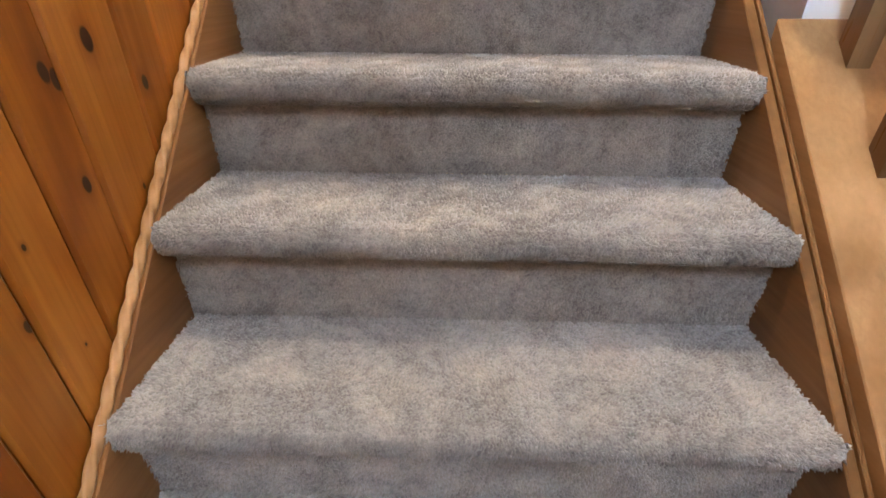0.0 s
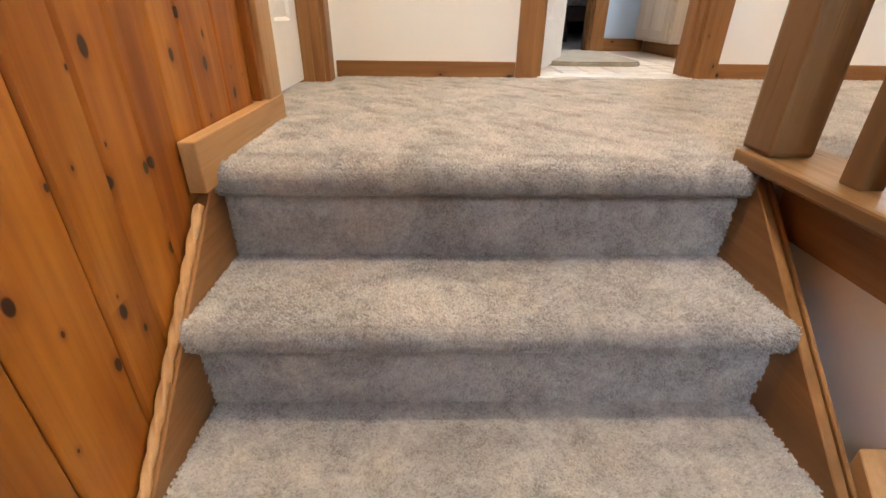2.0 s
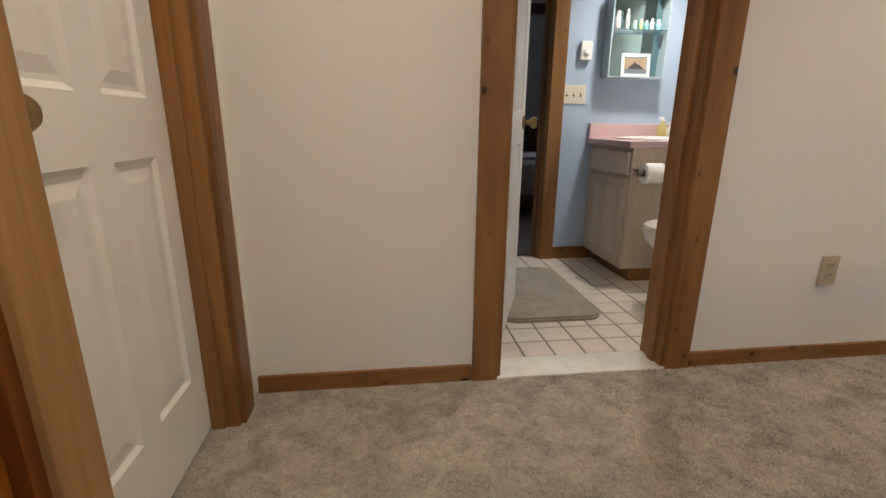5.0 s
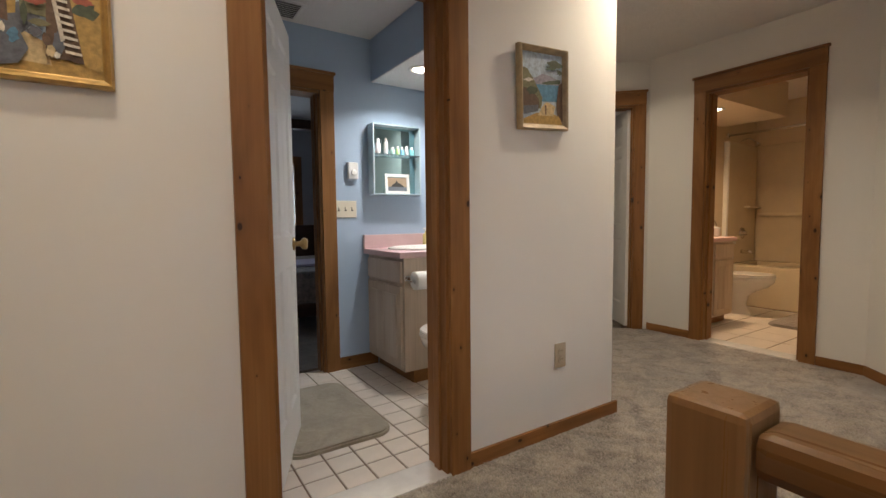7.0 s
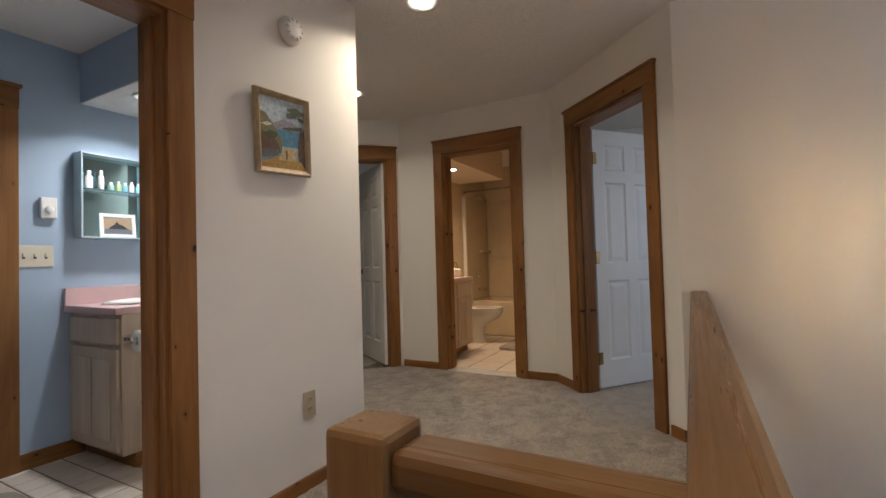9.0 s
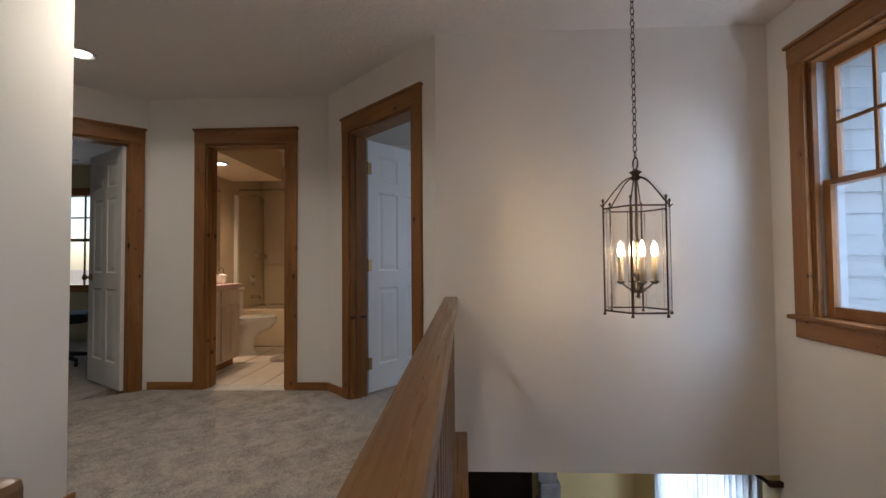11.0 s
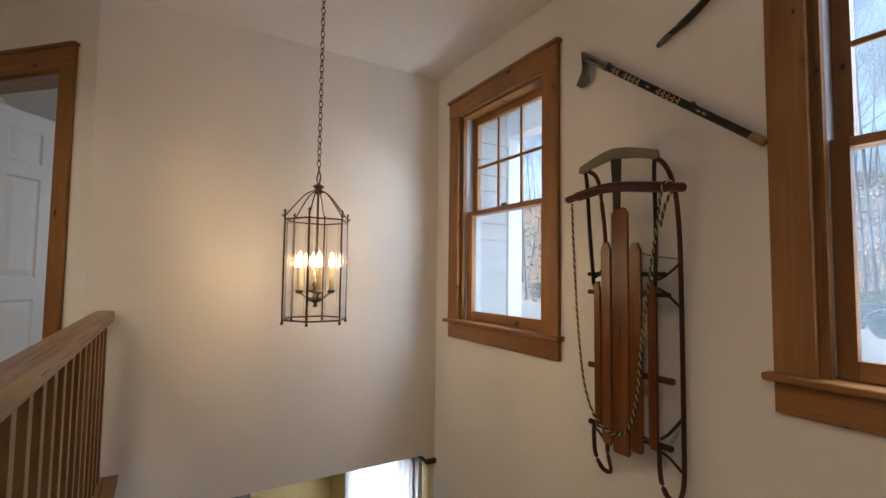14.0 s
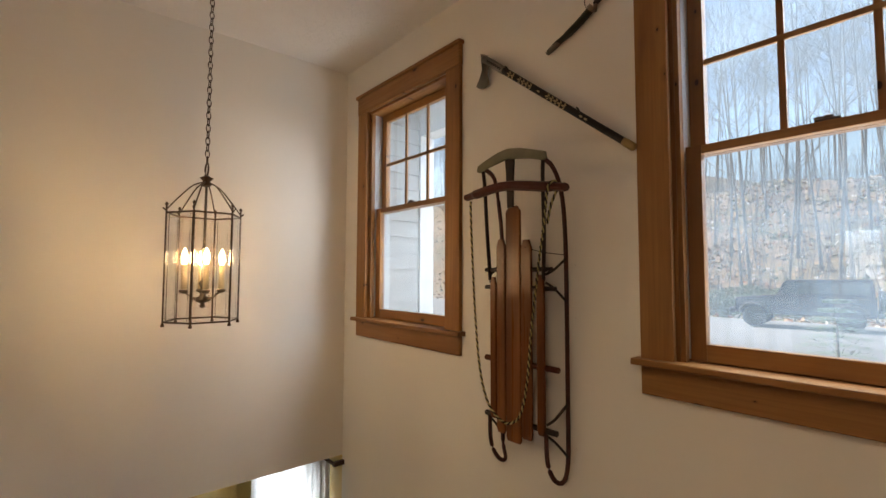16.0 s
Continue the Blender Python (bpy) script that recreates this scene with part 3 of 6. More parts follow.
srail = thing("stair_railing", "pine stair railing with square balusters on the sloping cap", "railing")
bm = bmesh.new()
vs = box(bm, 0.86, -0.55, 0, 0.925, 1.19, 1)
for v in vs:
    v.co.z = (v.co.y - N0Y) * SL + (0.83 if v.co.z > 0.5 else 0.775)
part("handrail", bm, RY, srail)
for i in range(12):
    y = 1.205 - 0.145 * i
    bm = bmesh.new()
    vs = box(bm, 0.875, y - 0.019, 0, 0.913, y + 0.019, 1)
    for v in vs:
        v.co.z = (v.co.y - N0Y) * SL + (0.78 if v.co.z > 0.5 else 0.011)
    part("baluster", bm, RZ, srail)

# ---- windows ----


def window(name, label, x_left, x_right):
    """A double-hung window in the south wall, seen from inside: local x runs from the east jamb towards the west."""
    w = thing(name, label, "window", pose(x_left, -0.56, 0, rz=180), kind="structure")
    W, z0, z1, cw = x_left - x_right, 0.692, 2.02, 0.10
    boxes("casing", TZ, w, (-cw, -0.021, z0 + 0.02, 0.006, 0, z1), bevel=0.003)
    boxes("casing", TZ, w, (W - 0.006, -0.021, z0 + 0.02, W + cw, 0, z1), bevel=0.003)
    boxes("head_casing", TX, w, (-cw - 0.002, -0.024, z1, W + cw + 0.002, 0, z1 + 0.105), bevel=0.003)
    boxes("head_cap", TX, w, (-cw - 0.014, -0.036, z1 + 0.105, W + cw + 0.014, 0, z1 + 0.124), bevel=0.004)
    boxes("window_sill", TX, w, (-cw - 0.022, -0.05, z0, W + cw + 0.022, 0.06, z0 + 0.022), bevel=0.005)
    boxes("apron", TX, w, (-cw, -0.019, z0 - 0.095, W + cw, 0, z0), bevel=0.003)
    boxes("jamb", TZ, w, (0, 0.0, z0 + 0.022, 0.018, 0.16, z1))
    boxes("jamb", TZ, w, (W - 0.018, 0.0, z0 + 0.022, W, 0.16, z1))
    boxes("head_jamb", TX, w, (0.018, 0, z1 - 0.018, W - 0.018, 0.16, z1))
    boxes("side_track", ALU, w, (0.018, 0.03, z0 + 0.03, 0.032, 0.15, z1 - 0.02), (W - 0.032, 0.03, z0 + 0.03, W - 0.018, 0.15, z1 - 0.02))
    boxes("inner_stop", TZ, w, (0.018, 0.004, z0 + 0.022, 0.032, 0.03, z1 - 0.018), (W - 0.032, 0.004, z0 + 0.022, W - 0.018, 0.03, z1 - 0.018))
    boxes("sill_slope", TX, w, (0.018, 0.06, z0 - 0.0, W - 0.018, 0.16, z0 + 0.03))
    zm = 1.385
    for nm, y, a, b, bot in (("lower_sash", 0.042, z0 + 0.024, zm + 0.012, 0.055), ("upper_sash", 0.082, zm - 0.015, z1 - 0.018, 0.03)):
        x0, x1 = 0.033, W - 0.033
        top = 0.028 if nm == "lower_sash" else 0.045
        s = boxes(nm, TZ, w, (x0, y, a, x0 + 0.045, y + 0.034, b), (x1 - 0.045, y, a, x1, y + 0.034, b))
        boxes("sash_rail", TX, s, (x0 + 0.045, y + 0.001, a, x1 - 0.045, y + 0.033, a + bot), bevel=0.003)
        boxes("sash_rail", TX, s, (x0 + 0.045, y + 0.001, b - top, x1 - 0.045, y + 0.033, b), bevel=0.003)
        g = boxes("pane", GLASS, s, (x0 + 0.045, y + 0.015, a + bot, x1 - 0.045, y + 0.019, b - top))
        g.visible_shadow = False
        if nm == "upper_sash":
            gw, zmid = (x1 - x0 - 0.09), (a + bot + b - top) / 2
            for i in (1, 2):
                xm = x0 + 0.045 + gw * i / 3
                boxes("muntin", TZ, s, (xm - 0.009, y + 0.004, a + bot, xm + 0.009, y + 0.0145, b - top), bevel=0.002)
            boxes("muntin", TX, s, (x0 + 0.045, y + 0.003, zmid - 0.009, x1 - 0.045, y + 0.0142, zmid + 0.009), bevel=0.002)
        else:
            bm = bmesh.new()
            box(bm, W / 2 - 0.028, y + 0.002, b, W / 2 + 0.028, y + 0.03, b + 0.006, bevel=0.002)
            lathe(bm, [(0.014, 0), (0.014, 0.008), (0.006, 0.012)], 12, pose(W / 2, y + 0.016, b + 0.006))
            box(bm, W / 2 - 0.03, y + 0.008, b + 0.009, W / 2 + 0.006, y + 0.022, b + 0.015, bevel=0.002)
            part("sash_lock", bm, BRONZE, s)
    return w


window("window_1", "pine double-hung window with six small upper panes", 2.815, 2.04)
window("window_2", "pine double-hung window looking out on the road", 0.96, 0.185)

# ---- the rooms seen through the doorways ----
BC = 2.22
wb, MB2 = wall("wall_bath_back", "pale blue bathroom wall", (0.35, 4.29), (2.14, 4.29), 0, BC, BLUE, [(0.22, 0.90, 0, 1.83)])
wall("wall_bath_west", "pale blue bathroom wall", (0.35, 2.966), (0.35, 4.29), 0, BC, BLUE, th=0.1)
structure(boxes("wall_bath_east", BLUE, None, (2.125, 2.966, 0, 2.139, 4.289, BC)), "pale blue bathroom wall", "wall")
structure(boxes("ceiling_bath", CEIL, None, (0.26, 2.967, BC, 2.138, 4.42, BC + 0.08)), "white bathroom ceiling", "ceiling")
structure(boxes("soffit", BLUE, None, (1.61, 2.968, 1.945, 2.124, 4.288, BC - 0.001)), "pale blue soffit over the vanity", "soffit")
structure(boxes("ceiling_soffit", CEIL, None, (1.611, 2.969, 1.938, 2.123, 4.287, 1.9445)), "white underside of the soffit", "ceiling")
door_frame("door_frame_6", "knotty pine casing in the blue bathroom", MB2, 0.22, 0.90, 1.83)
board_run("baseboard_9", "pine baseboard in the blue bathroom", (1.34, 4.29), (1.62, 4.29), h=0.085)
structure(boxes("threshold", MARBLE, None, (0.59, 2.82, -0.05, 1.25, 2.96, 0.008), bevel=0.003), "white marble threshold at the bathroom door", "threshold")
bath_floor = structure(boxes("floor_bath", GROUT, None, (0.3, 2.835, -0.15, 2.14, 4.42, 0.0)), "small blush square tiles with brown grout", "tile floor")
BX, BY0, BY1 = 4.15, 2.25, 4.02
bathb_floor = structure(boxes("floor_bath_east", GROUT, None, (4.02, BY0, -0.15, 6.7, BY1, 0.0)), "square blush tiles in the warm bathroom", "tile floor")
BEIGE = plaster("warm_beige_paint", (0.70, 0.57, 0.40))
FIBER = plain("almond_fibreglass", (0.67, 0.56, 0.39), 0.22, var=0.05, bumps=0.03)
wall("wall_bathb_north", "beige bathroom wall", (4.15, BY1), (6.7, BY1), 0, CZ, BEIGE, th=0.08)
wall("wall_bathb_east", "beige bathroom wall", (6.68, BY1), (6.68, BY0), 0, CZ, BEIGE, th=0.08)
wall("wall_bathb_south", "beige bathroom wall", (6.7, BY0 + 0.05), (4.05, BY0 + 0.05), 0, CZ, BEIGE, th=0.08)
structure(boxes("soffit_east", BEIGE, None, (4.151, 3.40, 2.02, 5.84, 4.018, CZ - 0.001)), "beige soffit over the vanity", "soffit")
structure(boxes("threshold_east", MARBLE, None, (4.0, 2.625, -0.05, 4.15, 3.285, 0.007), bevel=0.003), "white marble threshold", "threshold")


def recessed_light(label, x, y, z, r=0.075):
    d = thing("recessed_light", label, "ceiling light", pose(x, y, z))
    bm = bmesh.new()
    lathe(bm, [(r, -0.001), (r + 0.02, -0.001), (r + 0.022, -0.006), (r + 0.004, -0.009), (r - 0.004, -0.004), (r - 0.006, -0.001)], 28)
    part("trim_ring", bm, OFFWHITE, d, soft=True)
    bm = bmesh.new()
    lathe(bm, [(0.0001, -0.014), (r * 0.5, -0.012), (r * 0.8, -0.006), (r * 0.85, -0.001)], 24)
    part("lens", bm, BULB, d, soft=True)
    return d


recessed_light("lit recessed ceiling light with a white ring", 2.39, 2.50, CZ)
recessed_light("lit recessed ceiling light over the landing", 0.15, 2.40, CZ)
# fixture invented for the added fill lamp above the steps
recessed_light("unseen recessed fill light added over the stairs", 0.25, 1.40, CZ)
recessed_light("lit recessed ceiling light over the hall", 3.20, 3.65, CZ)
recessed_light("lit recessed light over the pink vanity", 1.76, 3.88, 1.938, 0.06)
recessed_light("lit recessed light in the warm bathroom", 4.86, 3.64, 2.02, 0.07)


def vanity(label, m, w, d, h, doors):
    """A cabinet: local x along its front, y into it, z up."""
    v = thing("vanity_cabinet", label, "cabinet", m)
    boxes("body", WHITEWASH, v, (0, 0.0, 0.08, w, d, h), bevel=0.002)
    boxes("toe_kick", TX, v, (0.01, 0.06, 0, w - 0.002, d, 0.08))
    dw = w / doors
    for i in range(doors):
        x0, x1 = i * dw + 0.018, (i + 1) * dw - 0.018
        boxes("drawer_front", WHITEWASH, v, (x0, -0.018, h - 0.15, x1, -0.001, h - 0.022), bevel=0.005)
        dr = boxes("cabinet_door", WHITEWASH, v, (x0, -0.018, 0.10, x1, -0.001, h - 0.172), bevel=0.005)
        n = 2
        pw = (x1 - x0 - 0.09) / n
        for k in range(n):
            xa = x0 + 0.045 + k * pw
            boxes("raised_panel", WHITEWASH, dr, (xa + 0.004, -0.023, 0.15, xa + pw - 0.004, -0.0185, h - 0.225), bevel=0.003)
    return v


vanity("whitewashed oak vanity cabinet with drawer and door", pose(1.565, 4.286, 0, rz=-90), 0.505, 0.555, 0.775, 1)


def counter(label, x0, y0, x1, y1, z, sink, back, side=None):
    c = thing("vanity_counter", label, "counter")
    boxes("top", PINK, c, (x0, y0, z, x1, y1, z + 0.036), bevel=0.006)
    for b in (back, side):
        if b:
            boxes("backsplash", PINK, c, b, bevel=0.004)
    s = thing("sink", "white oval drop-in sink in the pink counter", "sink", pose(sink[0], sink[1], z + 0.036))
    bm = bmesh.new()
    lathe(bm, [(0.13, -0.03), (0.19, -0.01), (0.205, 0.012), (0.215, 0.016), (0.235, 0.012), (0.24, 0.0005)], 32)
    bmesh.ops.scale(bm, vec=(sink[2], sink[3], 1), verts=bm.verts[:])
    part("basin", bm, PORCELAIN, s, soft=True)
    f = thing("faucet", "chrome basin faucet with two handles", "faucet", pose(sink[4], sink[5], z + 0.037, rz=sink[6]))
    bm = bmesh.new()
    box(bm, -0.025, -0.08, 0, 0.025, 0.08, 0.018, bevel=0.006)
    part("base", bm, CHROME, f)
    bm = bmesh.new()
    tube(bm, smooth_path([(0, 0, 0.015), (0, 0, 0.07), (-0.05, 0, 0.10), (-0.11, 0, 0.085)], 6), [0.016] * 18 + [0.011], 10)
    part("spout", bm, CHROME, f, soft=True)
    for s2 in (-1, 1):
        bm = bmesh.new()
        lathe(bm, [(0.017, 0.015), (0.014, 0.045), (0.024, 0.055), (0.022, 0.075), (0.0001, 0.08)], 14, pose(0, s2 * 0.055, 0))
        part("handle", bm, CHROME, f, soft=True)
    return c


counter("pink laminate vanity counter with backsplash", 1.525, 3.755, 2.122, 4.287, 0.777, (1.83, 4.02, 0.95, 0.85, 2.07, 4.02, 0), (1.525, 4.262, 0.8135, 2.1, 4.287, 0.905), (2.1, 3.755, 0.8135, 2.122, 4.287, 0.905))
structure(boxes("mirror_wall", MIRROR, None, (2.098, 3.76, 0.915, 2.106, 4.285, 1.92)), "large plain mirror over the pink counter", "mirror")

# mirrored cabinet with an open glass shelf
mc = thing("medicine_cabinet", "frameless mirrored cabinet with a glass shelf on the blue wall", "cabinet", pose(1.575, 4.289, 1.178))
W_, H_, D_ = 0.365, 0.475, 0.09
TEAL = plain("pale_teal_lining", (0.46, 0.58, 0.63), 0.3, var=0.05, bumps=0)
boxes("case", TEAL, mc, (0, -0.012, 0, W_, -0.001, H_), (0, -D_, 0, 0.008, -0.012, H_), (W_ - 0.008, -D_, 0, W_, -0.012, H_), (0.008, -D_, 0, W_ - 0.008, -0.012, 0.008), (0.008, -D_, H_ - 0.008, W_ - 0.008, -0.012, H_))
boxes("mirror_back", TEAL_MIRROR, mc, (0.009, -0.016, 0.009, W_ - 0.009, -0.0125, H_ - 0.009))
boxes("glass_shelf", GLASS, mc, (0.009, -D_ + 0.004, 0.27, W_ - 0.009, -0.017, 0.276))
rng = random.Random(3)
for i, (x, h, r, col) in enumerate(((0.05, 0.10, 0.018, (0.8, 0.7, 0.72)), (0.11, 0.11, 0.014, (0.75, 0.75, 0.75)), (0.16, 0.05, 0.015, (0.35, 0.55, 0.5)), (0.20, 0.06, 0.013, (0.4, 0.6, 0.25)), (0.235, 0.055, 0.013, (0.2, 0.45, 0.6)), (0.27, 0.065, 0.014, (0.7, 0.7, 0.72)), (0.31, 0.06, 0.016, (0.25, 0.6, 0.65)))):
    b = thing("toiletry_bottle", "small " + ("pink tube", "white bottle", "green jar", "lime bottle", "blue bottle", "white jar", "teal bottle")[i] + " on the glass shelf", "bottle", pose(1.575 + x, 4.289 - 0.055, 1.178 + 0.277))
    bm = bmesh.new()
    lathe(bm, [(r * 0.9, 0), (r, 0.004), (r, h * 0.66), (r * 0.55, h * 0.76)], 12)
    part("body", bm, plain("toiletry_plastic", col, 0.35, var=0.04, bumps=0), b, soft=True)
    bm = bmesh.new()
    lathe(bm, [(r * 0.6, h * 0.76), (r * 0.6, h)], 12)
    part("cap", bm, OFFWHITE, b)
ph = thing("framed_photo", "small white-framed dusk photo standing in the cabinet", "picture", pose(1.69, 4.255, 1.188, rx=-6))
boxes("frame", OFFWHITE, ph, (0, 0, 0, 0.19, 0.012, 0.02), (0, 0, 0.12, 0.19, 0.012, 0.14), (0, 0, 0.02, 0.02, 0.012, 0.12), (0.17, 0, 0.02, 0.19, 0.012, 0.12))
boxes("sky_print", plain("peach_print", (0.40, 0.29, 0.19), 0.5, bumps=0), ph, (0.02, 0.006, 0.05, 0.17, 0.011, 0.12))
boxes("sea_print", plain("grey_print", (0.16, 0.18, 0.21), 0.5, bumps=0), ph, (0.02, 0.006, 0.02, 0.17, 0.011, 0.05))
bm = bmesh.new()
prism(bm, [(0.045, 0.05), (0.15, 0.05), (0.125, 0.072), (0.10, 0.08), (0.09, 0.095), (0.08, 0.078), (0.06, 0.066)], 0.002, pose(0, 0.006, 0, 90))
part("island_print", bm, DARKSLOT, ph)


def wall_plate(name, label, m, w, h, toggles, mat):
    p = thing(name, label, "switch plate" if toggles else "outlet", m)
    bm = bmesh.new()
    box(bm, -w / 2, -0.006, -h / 2, w / 2, 0, h / 2, bevel=0.003)
    part("plate", bm, mat, p)
    if toggles:
        for i in range(toggles):
            x = (i - (toggles - 1) / 2) * 0.046
            boxes("toggle", mat, p, (x - 0.005, -0.016, -0.004, x + 0.005, -0.006, 0.014), bevel=0.002)
            boxes("slot", DARKSLOT, p, (x - 0.006, -0.0066, -0.013, x + 0.006, -0.0061, 0.013))
    else:
        for s in (-1, 1):
            bm = bmesh.new()
            lathe(bm, [(0.017, 0), (0.016, 0.003)], 16, pose(0, -0.006, s * 0.02, 90))
            f = part("socket", bm, mat, p)
            boxes("slot", DARKSLOT, f, (-0.008, -0.0098, s * 0.02 - 0.002, -0.0055, -0.0091, s * 0.02 + 0.008), (0.0055, -0.0098, s * 0.02 - 0.002, 0.008, -0.0091, s * 0.02 + 0.008))
    return p


wall_plate("light_switch", "almond three-gang switch plate beside the pine casing", pose(1.405, 4.289, 1.08), 0.155, 0.112, 3, ALMOND)
th = thing("thermostat", "white thermostat with a round dial on the blue wall", "thermostat", pose(1.458, 4.289, 1.335))
boxes("case", OFFWHITE, th, (-0.035, -0.028, -0.055, 0.035, 0, 0.055), bevel=0.006)
bm = bmesh.new()
lathe(bm, [(0.02, 0), (0.019, 0.008), (0.012, 0.01)], 20, pose(0, -0.028, -0.012, 90))
part("dial", bm, OFFWHITE, th, soft=True)
wall_plate("outlet", "almond wall outlet above the baseboard", pose(1.865, 2.834, 0.372), 0.072, 0.115, 0, TANPLATE)

# toilet paper on the vanity's side
tp = thing("toilet_paper_holder", "chrome holder with a white paper roll on the vanity side", "paper holder", pose(1.655, 3.779, 0.655))
for s in (-1, 1):
    bm = bmesh.new()
    box(bm, s * 0.075 - 0.016, -0.012, -0.016, s * 0.075 + 0.016, 0, 0.016, bevel=0.003)
    box(bm, s * 0.075 - 0.007, -0.062, -0.009, s * 0.075 + 0.007, -0.01, 0.009, bevel=0.003)
    part("post", bm, CHROME, tp)
bm = bmesh.new()
lathe(bm, [(0.02, -0.052), (0.052, -0.052), (0.055, -0.05), (0.055, 0.05), (0.052, 0.052), (0.02, 0.052), (0.02, -0.052)], 28, pose(0, -0.055, -0.012, 0, 90))
part("paper_roll", bm, plain("tissue", (0.82, 0.81, 0.79), 0.9, var=0.04, bumps=0.3), tp, soft=True)
bm = bmesh.new()
lathe(bm, [(0.008, -0.075), (0.008, 0.075)], 10, pose(0, -0.055, -0.012, 0, 90))
part("spindle", bm, CHROME, tp)


def toilet(label, m):
    """A two-piece toilet: local y from the bowl's front towards the tank."""
    t = thing("toilet", label, "toilet", m)
    bm = bmesh.new()
    rings = []
    for z, rx, ry, cy in ((0, 0.11, 0.175, 0.38), (0.03, 0.10, 0.16, 0.38), (0.10, 0.082, 0.125, 0.375), (0.19, 0.088, 0.125, 0.355), (0.245, 0.115, 0.16, 0.32), (0.29, 0.155, 0.205, 0.27), (0.345, 0.18, 0.235, 0.245), (0.385, 0.183, 0.24, 0.24)):
        rings.append([bm.verts.new((rx * math.cos(a), cy + ry * math.sin(a), z)) for a in (2 * math.pi * i / 28 for i in range(28))])
    for a, b in zip(rings, rings[1:]):
        for i in range(28):
            bm.faces.new((a[i], a[(i + 1) % 28], b[(i + 1) % 28], b[i]))
    bm.faces.new(rings[-1])
    box(bm, -0.10, 0.40, 0.2, 0.10, 0.64, 0.37, bevel=0.02)
    part("bowl", bm, PORCELAIN, t, soft=True)
    for nm, z0, z1, g in (("seat", 0.386, 0.402, 1.0), ("lid", 0.4035, 0.422, 0.985)):
        bm = bmesh.new()
        out = [(0.19 * g * math.cos(a), 0.245 + (0.25 if math.sin(a) < 0 else 0.20) * g * math.sin(a)) for a in (2 * math.pi * i / 36 for i in range(36))]
        prism(bm, out, z1 - z0, pose(0, 0, z0))
        bmesh.ops.bevel(bm, geom=[e for e in bm.edges if abs(e.verts[0].co.z - e.verts[1].co.z) < 1e-5], offset=0.005, segments=2, affect="EDGES")
        part(nm, bm, PORCELAIN, t)
    boxes("tank", PORCELAIN, t, (-0.22, 0.47, 0.371, 0.22, 0.655, 0.70), bevel=0.02)
    boxes("tank_lid", PORCELAIN, t, (-0.23, 0.46, 0.701, 0.23, 0.66, 0.735), bevel=0.01)
    bm = bmesh.new()
    tube(bm, [(-0.16, 0.468, 0.64), (-0.16, 0.45, 0.64), (-0.10, 0.448, 0.632)], 0.008, 8)
    part("flush_lever", bm, CHROME, t)
    return t


toilet("white toilet beside the pink vanity", pose(1.47, 3.40, 0, rz=-90))
toilet("almond toilet with its lid down in the warm bathroom", pose(5.42, 3.30, 0))


def bath_mat(label, x0, y0, x1, y1, mat, r=0.09):
    t = thing("bath_mat", label, "mat")
    out = []
    for cx, cy, a0 in ((x1 - r, y1 - r, 0), (x0 + r, y1 - r, 90), (x0 + r, y0 + r, 180), (x1 - r, y0 + r, 270)):
        out += [(cx + r * math.cos(radians(a0 + 15 * i)), cy + r * math.sin(radians(a0 + 15 * i))) for i in range(7)]
    bm = bmesh.new()
    prism(bm, out, 0.022, pose(0, 0, 0.0035))
    bmesh.ops.bevel(bm, geom=[e for e in bm.edges if min(v.co.z for v in e.verts) > 0.02], offset=0.008, segments=2, affect="EDGES")
    part("tufted_top", bm, mat, t)
    return t


bath_mat("sage shaggy bath mat on the tiles", 0.73, 3.27, 1.235, 4.04, MATPILE)
bath_mat("taupe bath mat before the tub", 5.02, 2.75, 5.78, 3.22, BROWNPILE)
vent = thing("ceiling_vent", "white slatted exhaust vent in the bathroom ceiling", "vent", pose(0.97, 4.13, BC))
boxes("frame", OFFWHITE, vent, (-0.13, -0.13, -0.012, 0.13, -0.11, -0.001), (-0.13, 0.11, -0.012, 0.13, 0.13, -0.001), (-0.13, -0.11, -0.012, -0.11, 0.11, -0.001), (0.11, -0.11, -0.012, 0.13, 0.11, -0.001))
boxes("backing", DARKSLOT, vent, (-0.11, -0.11, -0.003, 0.11, 0.11, -0.001))
for i in range(9):
    bm = bmesh.new()
    box(bm, -0.11, -0.009, -0.001, 0.11, 0.009, 0.001, m=pose(0, -0.096 + 0.024 * i, -0.008, 28))
    part("slat", bm, OFFWHITE, vent)
for x, h, col, lab in ((1.98, 0.13, (0.62, 0.5, 0.2), "amber soap dispenser by the faucet"), (2.04, 0.10, (0.7, 0.68, 0.6), "small pale bottle by the faucet")):
    b = thing("soap_bottle", lab, "bottle", pose(x, 4.2, 0.8135))
    bm = bmesh.new()
    lathe(bm, [(0.026, 0), (0.028, 0.005), (0.028, h * 0.6), (0.012, h * 0.75), (0.012, h * 0.85)], 16)
    part("body", bm, plain("soap_plastic", col, 0.2, var=0.03, bumps=0), b, soft=True)
    bm = bmesh.new()
    lathe(bm, [(0.013, h * 0.85), (0.013, h * 0.92), (0.004, h * 0.93), (0.004, h)], 10)
    tube(bm, [(0, 0, h), (-0.03, 0, h - 0.004)], 0.005, 6)
    part("pump", bm, OFFWHITE, b)

